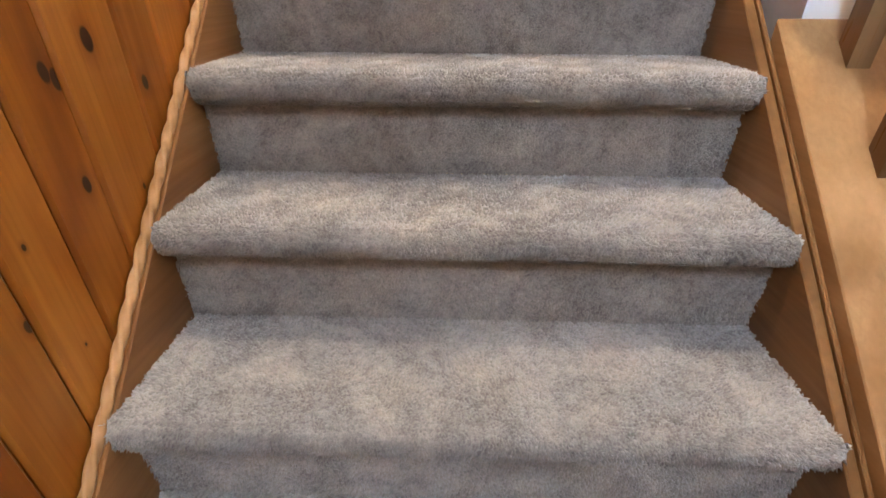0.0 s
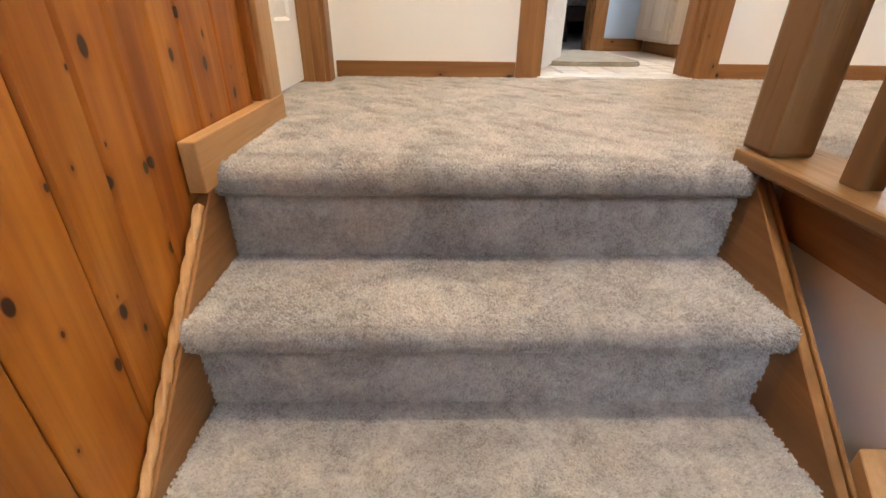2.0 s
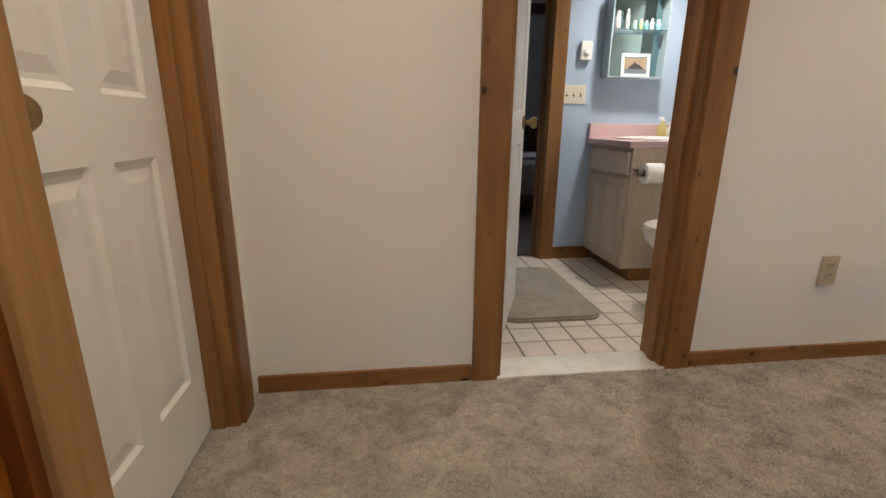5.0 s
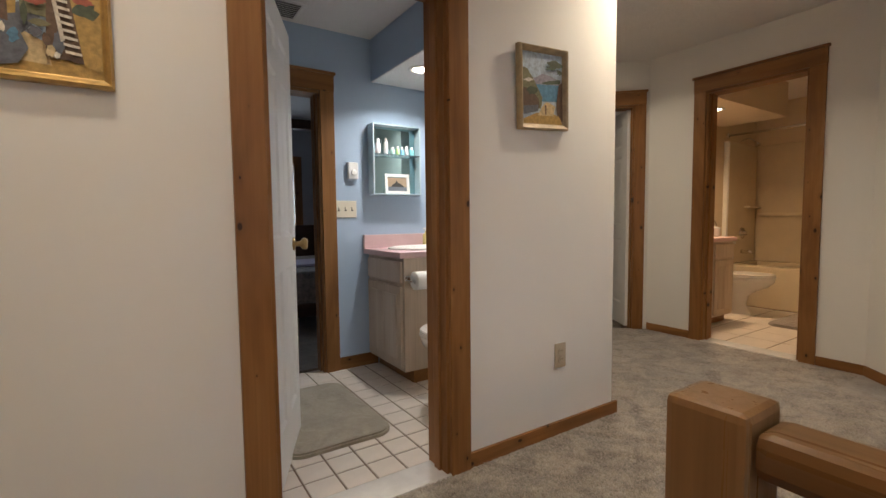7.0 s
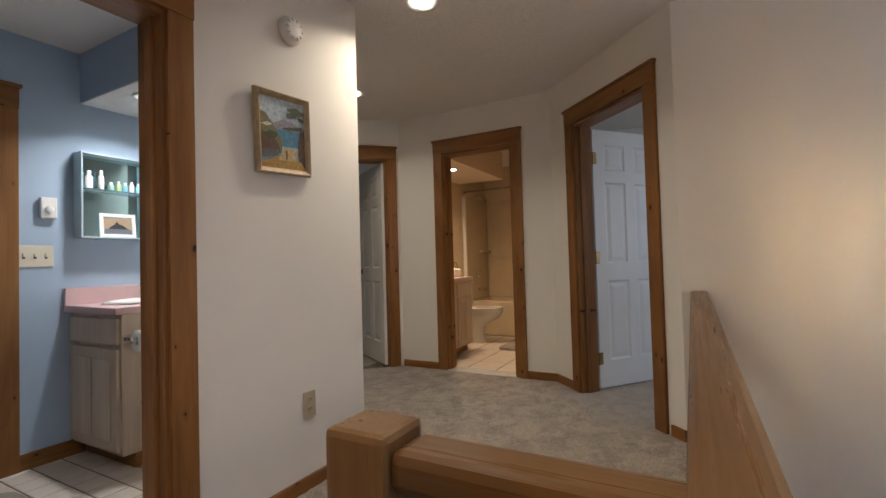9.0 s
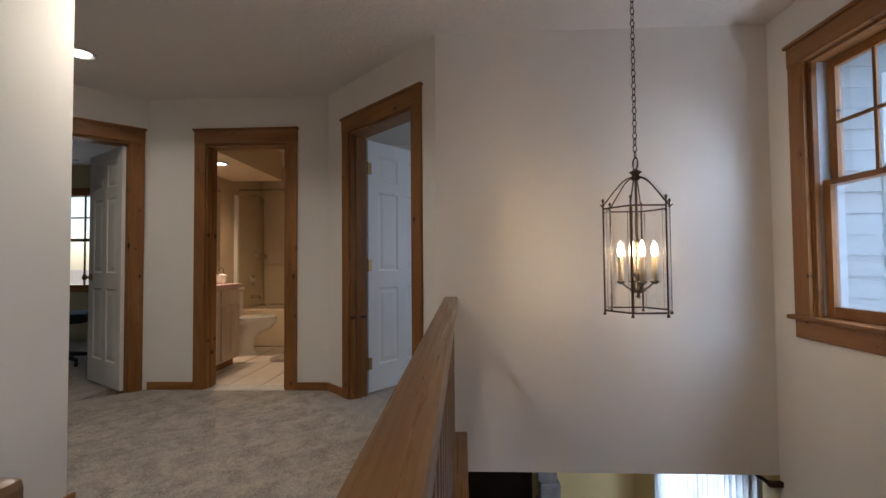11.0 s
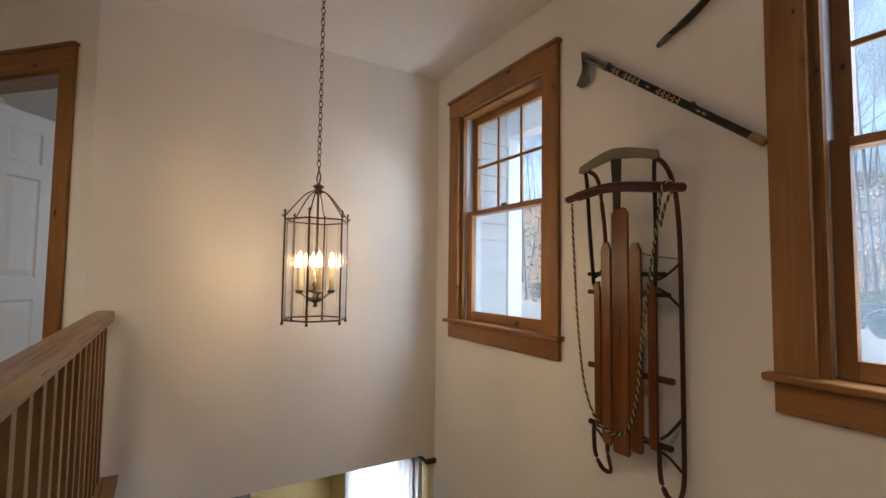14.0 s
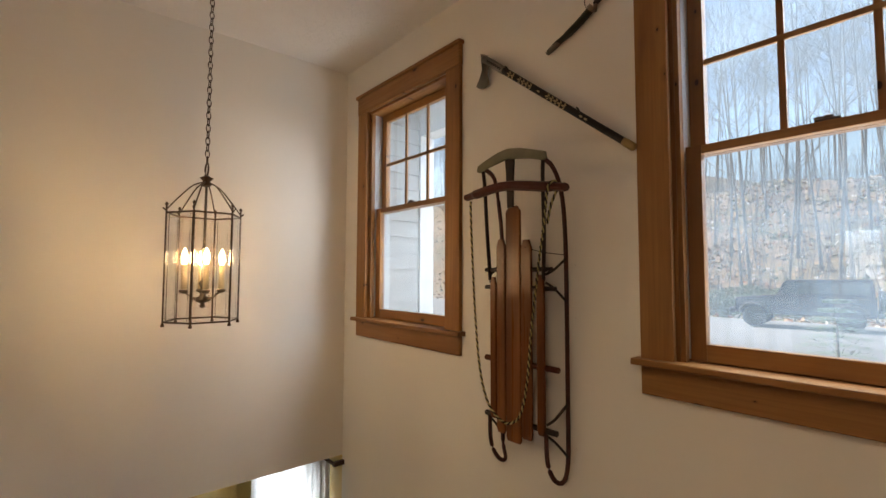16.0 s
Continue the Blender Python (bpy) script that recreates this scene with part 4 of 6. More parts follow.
# dark bedroom past the bathroom
structure(boxes("floor_bedroom", CARPET, None, (-0.6, 4.42, -0.15, 3.36, 7.7, -0.004)), "grey carpet of the dim bedroom", "carpet")
wall("wall_bed_north", "grey wall with a window in the dim bedroom", (-0.6, 7.5), (3.4, 7.5), 0, CZ, GREY, [(1.75, 2.55, 0.6, 1.75)])
wall("wall_bed_east", "grey bedroom wall", (3.37, 7.5), (3.37, 4.56), 0, CZ, GREY, th=0.1)
wall("wall_bed_west", "grey bedroom wall", (-0.6, 4.3), (-0.6, 7.5), 0, CZ, GREY, th=0.1)
wall("wall_bed_south", "grey bedroom wall", (0.3, 4.43), (-0.7, 4.43), 0, CZ, GREY, th=0.1)
bw = thing("window_3", "pine bedroom window with closed white blinds", "window", pose(0, 7.5, 0), kind="structure")
boxes("window_frame", TZ, bw, (1.05, -0.02, 0.5, 1.15, 0, 1.85), (1.95, -0.02, 0.5, 2.05, 0, 1.85))
boxes("window_head", TX, bw, (1.15, -0.02, 1.75, 1.95, 0, 1.85), (1.15, -0.03, 0.5, 1.95, 0, 0.6))
BLIND = plain("white_blind_slat", (0.8, 0.82, 0.84), 0.4, var=0.03, bumps=0)
for i in range(26):
    bm = bmesh.new()
    box(bm, 1.155, -0.018, -0.001, 1.945, 0.018, 0.001, m=pose(0, 0.05, 0.62 + 0.043 * i, 35))
    part("slat", bm, BLIND, bw)
bed = thing("bed", "dark wooden bed with a patterned grey-brown cover", "bed", pose(1.25, 5.3, 0))
SPREAD = plain("woven_bedspread", (0.24, 0.19, 0.16), 0.9, var=0.5, scale=22, fine=60, bumps=0.5, bdist=0.004)
boxes("mattress", SPREAD, bed, (0, 0, 0.28, 1.45, 1.95, 0.56), bevel=0.06)
boxes("throw_blanket", plain("lilac_blanket", (0.40, 0.33, 0.42), 0.9, bumps=0.4), bed, (0.02, 0.5, 0.561, 1.43, 1.1, 0.585), bevel=0.01)
DARKWOOD = wood("dark_walnut", 0, ((0.05, 0.02, 0.01), (0.075, 0.032, 0.016), (0.10, 0.045, 0.022)), knots=False)
boxes("side_rail", DARKWOOD, bed, (0.02, 0.02, 0.17, 1.43, 1.93, 0.28))
for x in (0.06, 1.34):
    for y in (0.06, 1.84):
        boxes("leg", DARKWOOD, bed, (x, y, -0.003, x + 0.06, y + 0.06, 0.17))
boxes("headboard", DARKWOOD, bed, (0, 1.955, 0.0, 1.45, 2.0, 0.95), bevel=0.01)
structure(boxes("ceiling_beam", DARKWOOD, None, (-0.6, 6.4, 2.0, 3.36, 6.5, 2.1)), "dark wooden beam across the bedroom ceiling", "beam")
pil = thing("gold_pillow", "small gold cushion on the bed", "cushion", pose(1.42, 6.55, 0.62))
bm = bmesh.new()
bmesh.ops.create_uvsphere(bm, u_segments=16, v_segments=10, radius=1)
bmesh.ops.scale(bm, vec=(0.16, 0.10, 0.06), verts=bm.verts[:])
part("cushion", bm, plain("gold_cloth", (0.5, 0.38, 0.16), 0.7, bumps=0.3), pil, soft=True)

# warm bathroom
vanity("pinkish whitewashed vanity cabinet in the warm bathroom", pose(4.20, 3.475, 0), 0.74, 0.54, 0.775, 2)
counter("pink vanity counter in the warm bathroom", 4.17, 3.445, 4.955, 4.018, 0.777, (4.56, 3.73, 0.9, 0.8, 4.56, 3.96, -90 + 180), (4.17, 3.994, 0.8135, 4.955, 4.018, 0.905))
structure(boxes("mirror_bath_east", MIRROR, None, (4.19, 4.008, 0.93, 5.55, 4.016, 1.90)), "large wall mirror over the vanity", "mirror")
bk = thing("counter_basket", "white lidded jar with a wire handle on the counter", "basket", pose(4.86, 3.62, 0.8135))
bm = bmesh.new()
lathe(bm, [(0.05, 0), (0.058, 0.01), (0.062, 0.07), (0.066, 0.08), (0.06, 0.085), (0.02, 0.10), (0.0001, 0.102)], 20)
part("jar", bm, PORCELAIN, bk, soft=True)
bm = bmesh.new()
tube(bm, [(0.06 * math.cos(a), 0, 0.07 + 0.09 * math.sin(a)) for a in (math.pi * i / 14 for i in range(15))], 0.003, 6)
part("handle", bm, BRONZE, bk)
tub = thing("bathtub", "almond fibreglass tub with a moulded surround", "bathtub", pose(5.90, 2.31, 0))
TL = BY1 - 2.31 - 0.004
bm = bmesh.new()
box(bm, 0, 0, 0, 0.05, TL, 0.45, bevel=0.015)
box(bm, 0.05, 0, 0.40, 0.12, TL, 0.452)
box(bm, 0.66, 0, 0, 0.775, TL, 0.452)
box(bm, 0.12, 0, 0, 0.66, 0.1, 0.452)
box(bm, 0.12, TL - 0.1, 0, 0.66, TL, 0.452)
box(bm, 0.05, 0.1, 0.05, 0.66, TL - 0.1, 0.09)
part("basin", bm, FIBER, tub)
boxes("surround_panel", FIBER, tub, (0.735, 0.01, 0.453, 0.772, TL - 0.04, 1.86), bevel=0.01)
boxes("surround_panel", FIBER, tub, (0.012, TL - 0.036, 0.453, 0.734, TL, 1.86), bevel=0.01)
boxes("surround_edge", OFFWHITE, tub, (-0.03, TL - 0.05, 0.0, 0.010, TL, 1.86), bevel=0.008)
boxes("moulded_ledge", FIBER, tub, (0.68, 0.05, 1.0, 0.734, TL - 0.08, 1.04), bevel=0.012)
boxes("moulded_ledge", FIBER, tub, (0.42, TL - 0.10, 1.10, 0.72, TL - 0.037, 1.13), bevel=0.012)
bm = bmesh.new()
tube(bm, [(0.05, 0.003, 1.93), (0.05, TL - 0.001, 1.93)], 0.0125, 12)
lathe(bm, [(0.03, 0), (0.03, 0.012)], 14, pose(0.05, TL - 0.001, 1.93, 90))
part("curtain_rod", bm, CHROME, tub, soft=True)
bm = bmesh.new()
tube(bm, smooth_path([(0.38, TL, 1.90), (0.38, TL - 0.08, 1.92), (0.38, TL - 0.15, 1.87)], 5), 0.009, 8)
lathe(bm, [(0.012, 0), (0.032, 0.05), (0.034, 0.06), (0.0001, 0.061)], 14, pose(0.38, TL - 0.15, 1.875, 150))
part("shower_head", bm, CHROME, tub, soft=True)
bm = bmesh.new()
lathe(bm, [(0.07, 0), (0.065, 0.012), (0.03, 0.016), (0.028, 0.05), (0.0001, 0.052)], 20, pose(0.38, TL - 0.036, 0.80, 90))
part("shower_valve", bm, CHROME, tub, soft=True)
bm = bmesh.new()
tube(bm, [(0.38, TL - 0.036, 0.58), (0.38, TL - 0.14, 0.58), (0.38, TL - 0.155, 0.56)], [0.022, 0.02, 0.016], 12)
part("tub_spout", bm, CHROME, tub, soft=True)

# bedroom past the first angled door
structure(boxes("floor_room_north", CARPET, None, (3.40, 4.10, -0.15, 7.2, 8.0, -0.003)), "grey carpet of the far room", "carpet")
OLIVE = plaster("olive_yellow_paint", (0.52, 0.47, 0.30))
wall("wall_room_east", "olive wall with a window in the far room", (6.3, 8.0), (6.3, 4.1), 0, CZ, OLIVE, [(1.15, 2.0, 0.75, 1.95)])
wall("wall_room_north", "olive wall in the far room", (3.3, 7.9), (6.3, 7.9), 0, CZ, OLIVE)
w4 = thing("window_4", "pine window with grilles in the far room", "window", pose(6.3, 0, 0), kind="structure")
boxes("window_frame", TZ, w4, (-0.02, 5.9, 0.65, 0.02, 6.0, 2.05), (-0.02, 6.85, 0.65, 0.02, 6.95, 2.05))
boxes("window_head", TY, w4, (-0.02, 6.0, 1.95, 0.02, 6.85, 2.05), (-0.03, 6.0, 0.65, 0.02, 6.85, 0.75), (0.0, 6.0, 1.33, 0.03, 6.85, 1.37))
boxes("muntin", TZ, w4, (0.005, 6.28, 0.75, 0.02, 6.30, 1.95), (0.005, 6.55, 0.75, 0.02, 6.57, 1.95), (0.005, 6.0, 1.64, 0.02, 6.85, 1.66))
ch = thing("office_chair", "black office chair in the far room", "chair", pose(4.95, 5.35, 0, rz=30))
BLACKCLOTH = plain("black_upholstery", (0.015, 0.014, 0.015), 0.8, bumps=0.3)
boxes("seat", BLACKCLOTH, ch, (-0.26, -0.25, 0.42, 0.26, 0.25, 0.52), bevel=0.04)
boxes("backrest", BLACKCLOTH, ch, (-0.26, 0.20, 0.55, 0.26, 0.30, 1.18), bevel=0.045)
boxes("back_support", IRON, ch, (-0.04, 0.25, 0.40, 0.04, 0.29, 0.6))
bm = bmesh.new()
lathe(bm, [(0.03, 0.08), (0.03, 0.42)], 12)
part("column", bm, IRON, ch)
for i in range(5):
    a = 2 * math.pi * i / 5
    bm = bmesh.new()
    tube(bm, [(0, 0, 0.10), (0.30 * math.cos(a), 0.30 * math.sin(a), 0.06)], [0.028, 0.018], 8)
    leg = part("leg", bm, IRON, ch)
    bm = bmesh.new()
    lathe(bm, [(0.026, -0.012), (0.026, 0.012)], 12, pose(0.30 * math.cos(a), 0.30 * math.sin(a), 0.023, 90))
    part("castor", bm, IRON, leg)
fan = thing("ceiling_fan", "dark ceiling fan at rest in the far room", "ceiling fan", pose(4.9, 5.9, CZ))
bm = bmesh.new()
lathe(bm, [(0.06, -0.001), (0.05, -0.04), (0.015, -0.05), (0.015, -0.16), (0.09, -0.18), (0.09, -0.25), (0.0001, -0.28)], 20)
part("motor", bm, BRONZE, fan, soft=True)
for i in range(5):
    bm = bmesh.new()
    box(bm, 0.12, -0.06, -0.212, 0.58, 0.06, -0.204, m=pose(0, 0, 0, 0, 0, 72 * i + 20))
    part("blade", bm, DARKWOOD, fan)

# room past the second angled door
structure(boxes("floor_room_east", CARPET, None, (3.102, -1.1, -0.15, 6.7, 2.24, -0.002)), "grey carpet of the white room", "carpet")
wall("wall_room_far", "white wall of the room past the angled door", (5.6, 2.25), (5.6, -1.45), 0, CZ, WALL)
wall("wall_room_south", "white wall of the room past the angled door", (5.6, -1.02), (3.24, -1.02), -0.15, CZ + 0.1, WALL, [(0.6, 1.6, 0.7, 2.0)])

# lower room under the stairwell wall
structure(boxes("floor_lower", PX, None, (-0.5, -0.72, LOW - 0.15, 6.0, 3.2, LOW)), "pale wooden floor of the lower room", "floor")
wall("wall_lower_south", "yellow wall with a curtained window", (5.4, -0.561), (3.10, -0.561), LOW, -0.152, YELLOW, [(0.75, 2.1, -1.75, -0.32)], th=0.159)
wall("wall_lower_east", "yellow wall of the lower room", (5.3, 3.2), (5.3, -0.6), LOW, -0.151, YELLOW)
wall("wall_lower_north", "yellow wall of the lower room", (-0.5, 3.0), (5.4, 3.0), LOW, -0.21, YELLOW)
wall("wall_lower_west", "yellow wall of the lower room", (-0.376, 2.0), (-0.376, 3.2), LOW, -0.21, YELLOW)
structure(boxes("ceiling_lower", CEIL, None, (3.102, -0.56, -0.205, 5.6, 3.1, -0.153), (0.9, 1.40, -0.6, 3.10, 3.1, -0.203), (-0.5, 1.75, -0.6, 0.9, 3.1, -0.203)), "white ceiling of the lower room", "ceiling")
cur = thing("curtain_pair", "white lace curtains over the lower window", "curtain", pose(3.9, -0.53, 0))
LACE = plain("white_lace", (0.82, 0.83, 0.84), 0.9, var=0.1, scale=30, bumps=0.3)
LACE.node_tree.nodes["Principled BSDF"].inputs["Transmission Weight"].default_value = 0.15
LACE.node_tree.nodes["Principled BSDF"].inputs["Roughness"].default_value = 0.9
for x0, x1 in ((-0.75, -0.04), (0.0, 0.72)):
    bm = bmesh.new()
    n = 70
    prev = None
    for i in range(n + 1):
        x = x0 + (x1 - x0) * i / n
        y = 0.035 + 0.022 * math.sin(i * 0.95) + 0.008 * math.sin(i * 2.3)
        cur_v = [bm.verts.new((x, y, z)) for z in (-0.26, -0.9, -1.85)]
        if prev:
            for a in (0, 1):
                bm.faces.new((prev[a], cur_v[a], cur_v[a + 1], prev[a + 1]))
        prev = cur_v
    bmesh.ops.solidify(bm, geom=bm.faces[:], thickness=0.0015)
    part("drape", bm, LACE, cur, soft=True)
bm = bmesh.new()
tube(bm, [(-0.82, 0.04, -0.245), (0.80, 0.04, -0.245)], 0.012, 10)
part("rod", bm, DARKWOOD, cur)
for x in (-0.82, 0.80):
    bm = bmesh.new()
    box(bm, x - 0.012, -0.029, -0.26, x + 0.012, 0.045, -0.232)
    part("bracket", bm, DARKWOOD, cur)
lw = thing("window_5", "white framed lower window behind lace curtains", "window", kind="structure")
boxes("window_frame", OFFWHITE, lw, (3.28, -0.64, -1.75, 3.34, -0.6, -0.32), (4.59, -0.64, -1.75, 4.65, -0.6, -0.32), (3.94, -0.64, -1.75, 3.99, -0.6, -0.32))
boxes("sash_rail", OFFWHITE, lw, (3.34, -0.64, -0.38, 3.94, -0.6, -0.32), (3.99, -0.64, -0.38, 4.59, -0.6, -0.32), (3.34, -0.64, -1.05, 3.94, -0.6, -1.0), (3.99, -0.64, -1.05, 4.59, -0.6, -1.0))
tv = thing("television", "large black flat television on the wall", "television", pose(5.298, 1.15, -1.75))
boxes("screen", plain("black_screen", (0.008, 0.008, 0.01), 0.12, var=0.02, bumps=0), tv, (-0.05, -0.62, 0, -0.03, 0.62, 0.75))
boxes("bezel", IRON, tv, (-0.055, -0.64, -0.02, -0.03, 0.64, -0.001), (-0.055, -0.64, 0.751, -0.03, 0.64, 0.77), (-0.055, -0.64, -0.001, -0.03, -0.621, 0.751), (-0.055, 0.621, -0.001, -0.03, 0.64, 0.751))
boxes("mount", IRON, tv, (-0.03, -0.2, 0.2, -0.001, 0.2, 0.5))
rk = thing("stone_pier", "rough grey stone pier beside the television", "stone pier", pose(5.2, 0.36, LOW))
STONE = plain("grey_field_stone", (0.33, 0.31, 0.28), 0.85, var=0.4, scale=5, fine=40, bumps=0.6, bdist=0.01)
rng = random.Random(11)
z = 0.0
while z < 2.45:
    h = rng.uniform(0.14, 0.24)
    bm = bmesh.new()
    o = rng.uniform(-0.015, 0.015)
    box(bm, -0.10 + o, -0.10 + o, z + 0.004, 0.098, 0.10 + o, min(z + h, 2.48), bevel=0.02)
    part("stone", bm, STONE, rk)
    z += h
sb = thing("sideboard", "dark wooden sideboard against the yellow wall", "sideboard", pose(4.95, -0.1, LOW))
boxes("body", DARKWOOD, sb, (-0.2, -0.35, 0.06, 0.34, 0.35, 0.96), bevel=0.006)
boxes("top", DARKWOOD, sb, (-0.22, -0.37, 0.961, 0.345, 0.37, 0.99), bevel=0.006)
for x in (-0.17, 0.28):
    for y in (-0.32, 0.28):
        boxes("leg", DARKWOOD, sb, (x, y, 0, x + 0.04, y + 0.04, 0.06))
cs = thing("candlestick", "black turned candlestick on the sideboard", "candlestick", pose(4.9, 0.1, LOW + 0.991))
bm = bmesh.new()
lathe(bm, [(0.05, 0), (0.045, 0.015), (0.015, 0.03), (0.012, 0.1), (0.025, 0.12), (0.012, 0.15), (0.022, 0.19), (0.03, 0.21), (0.012, 0.235), (0.02, 0.26), (0.0001, 0.29)], 16)
part("stem", bm, IRON, cs, soft=True)
fg = thing("white_vase", "small white porcelain vase on the sideboard", "vase", pose(4.9, -0.2, LOW + 0.991))
bm = bmesh.new()
lathe(bm, [(0.035, 0), (0.03, 0.02), (0.02, 0.06), (0.028, 0.11), (0.015, 0.15), (0.03, 0.18), (0.02, 0.21), (0.0001, 0.215)], 16)
part("body", bm, PORCELAIN, fg, soft=True)

# ---- things of the landing ----
GOLD = plain("worn_gilt_wood", (0.50, 0.33, 0.11), 0.38, 0.55, var=0.3, scale=25, bumps=0.3)
DRIFT = plain("grey_gold_frame", (0.40, 0.31, 0.18), 0.5, 0.1, var=0.25, scale=30, bumps=0.25)


def paint(name, col):
    return plain("oil_paint_" + name, col, 0.55, var=0.38, scale=70, fine=260, bumps=0.5, bdist=0.002)


def picture(label, m, w, h, fw, fmat, patches, sky):
    """A framed oil painting: local x along the wall, y out of it negative, z up; patches are outlines in shares of the canvas."""
    p = thing("framed_painting", label, "painting", m)
    bm = bmesh.new()
    prof = [(0, 0.0), (0, -0.02), (fw * 0.25, -0.03), (fw * 0.6, -0.024), (fw * 0.85, -0.016), (fw, -0.014), (fw, 0.0)]
    rings = [[bm.verts.new(v) for v in ((i, y, i), (w - i, y, i), (w - i, y, h - i), (i, y, h - i))] for i, y in prof]
    for a, b in zip(rings, rings[1:]):
        for k in range(4):
            bm.faces.new((a[k], a[(k + 1) % 4], b[(k + 1) % 4], b[k]))
    part("frame", bm, fmat, p)
    boxes("canvas", sky, p, (fw, -0.010, fw, w - fw, -0.002, h - fw))
    cw, ch = w - 2 * fw, h - 2 * fw
    for i, (mat, pts) in enumerate(patches):
        bm = bmesh.new()
        prism(bm, [(fw + x * cw, fw + y * ch) for x, y in pts], 0.0004, pose(0, -0.0102 - 0.00045 * i, 0, 90))
        part("painted_area", bm, mat, p)
    return p


def blob(cx, cy, rx, ry, n=14, seed=0, rough=0.3):
    r = random.Random(seed)
    return [(min(1, max(0, cx + rx * (1 + r.uniform(-rough, rough)) * math.cos(a))), min(1, max(0, cy + ry * (1 + r.uniform(-rough, rough)) * math.sin(a)))) for a in (2 * math.pi * i / n for i in range(n))]


OCH, SAND, DKG, BRN = paint("ochre", (0.44, 0.28, 0.075)), paint("sand", (0.58, 0.45, 0.24)), paint("dark_green", (0.07, 0.09, 0.05)), paint("umber", (0.13, 0.08, 0.05))
SEA, SKYP, MAUVE, DUSK = paint("sea", (0.10, 0.25, 0.40)), paint("sky", (0.48, 0.58, 0.66)), paint("mauve", (0.32, 0.30, 0.36)), paint("slate", (0.13, 0.14, 0.17))
REDP, WHP, OLV = paint("red", (0.38, 0.10, 0.06)), paint("white", (0.70, 0.65, 0.55)), paint("olive", (0.20, 0.19, 0.10))
pl = []
for i in range(9):
    z0 = 0.20 + i * 0.065
    pl.append((WHP, [(0.64 - 0.012 * i, z0), (0.80 - 0.016 * i, z0 - 0.012), (0.80 - 0.016 * i, z0 + 0.012), (0.64 - 0.012 * i, z0 + 0.026)]))
picture("gilt-framed oil painting of a sunny stepped village street", pose(0.0, 2.833, 1.335), 0.238, 0.30, 0.022, GOLD, [
    (OCH, [(0, 0), (1, 0), (1, 0.13), (0.6, 0.20), (0.3, 0.26), (0, 0.12)]),
    (SAND, [(0.1, 0.1), (0.5, 0.08), (0.45, 0.28), (0.25, 0.36)]),
    (DUSK, [(0, 0.16), (0.28, 0.36), (0.42, 0.5), (0.30, 0.62), (0.06, 0.55), (0, 0.3)]),
    (OCH, [(0, 0.45), (0.2, 0.5), (0.24, 1.0), (0, 1.0)]),
    (BRN, [(0.06, 0.4), (0.13, 0.42), (0.13, 0.8), (0.05, 0.8)]),
    (OLV, [(0.24, 0.52), (0.5, 0.5), (0.5, 0.66), (0.24, 0.68)]),
    (REDP, [(0.24, 0.66), (0.5, 0.64), (0.5, 0.70), (0.24, 0.71)]),
    (BRN, [(0.45, 0.16), (0.84, 0.12), (0.70, 0.78), (0.5, 0.95)]),
    (OCH, [(0.82, 0.1), (1, 0.06), (1, 1), (0.68, 1), (0.70, 0.75)]),
    (DKG, blob(0.86, 0.62, 0.12, 0.08, seed=2)),
    (REDP, blob(0.84, 0.70, 0.10, 0.035, seed=3)),
    (DUSK, blob(0.58, 0.3, 0.06, 0.10, seed=4)),
    (WHP, [(0.50, 0.86), (0.54, 0.86), (0.64, 0.32), (0.60, 0.30)]),
    (DUSK, [(0, 0.02), (0.2, 0.06), (0.3, 0.2), (0.22, 0.36), (0.1, 0.42), (0, 0.42)]),
    (SEA, blob(0.17, 0.30, 0.05, 0.07, seed=21)),
    (WHP, blob(0.08, 0.36, 0.02, 0.05, seed=22)),
    (DUSK, blob(0.36, 0.36, 0.06, 0.05, seed=23)),
    (OLV, blob(0.42, 0.44, 0.09, 0.03, seed=24)),
    (REDP, blob(0.38, 0.62, 0.09, 0.025, seed=25, rough=0.6)),
    (BRN, blob(0.47, 0.30, 0.035, 0.06, seed=26)),
    (SAND, blob(0.50, 0.20, 0.04, 0.06, seed=27)),
    (WHP, blob(0.56, 0.17, 0.035, 0.03, seed=28)),
    (DKG, blob(0.28, 0.50, 0.03, 0.10, seed=29))] + pl, SKYP)
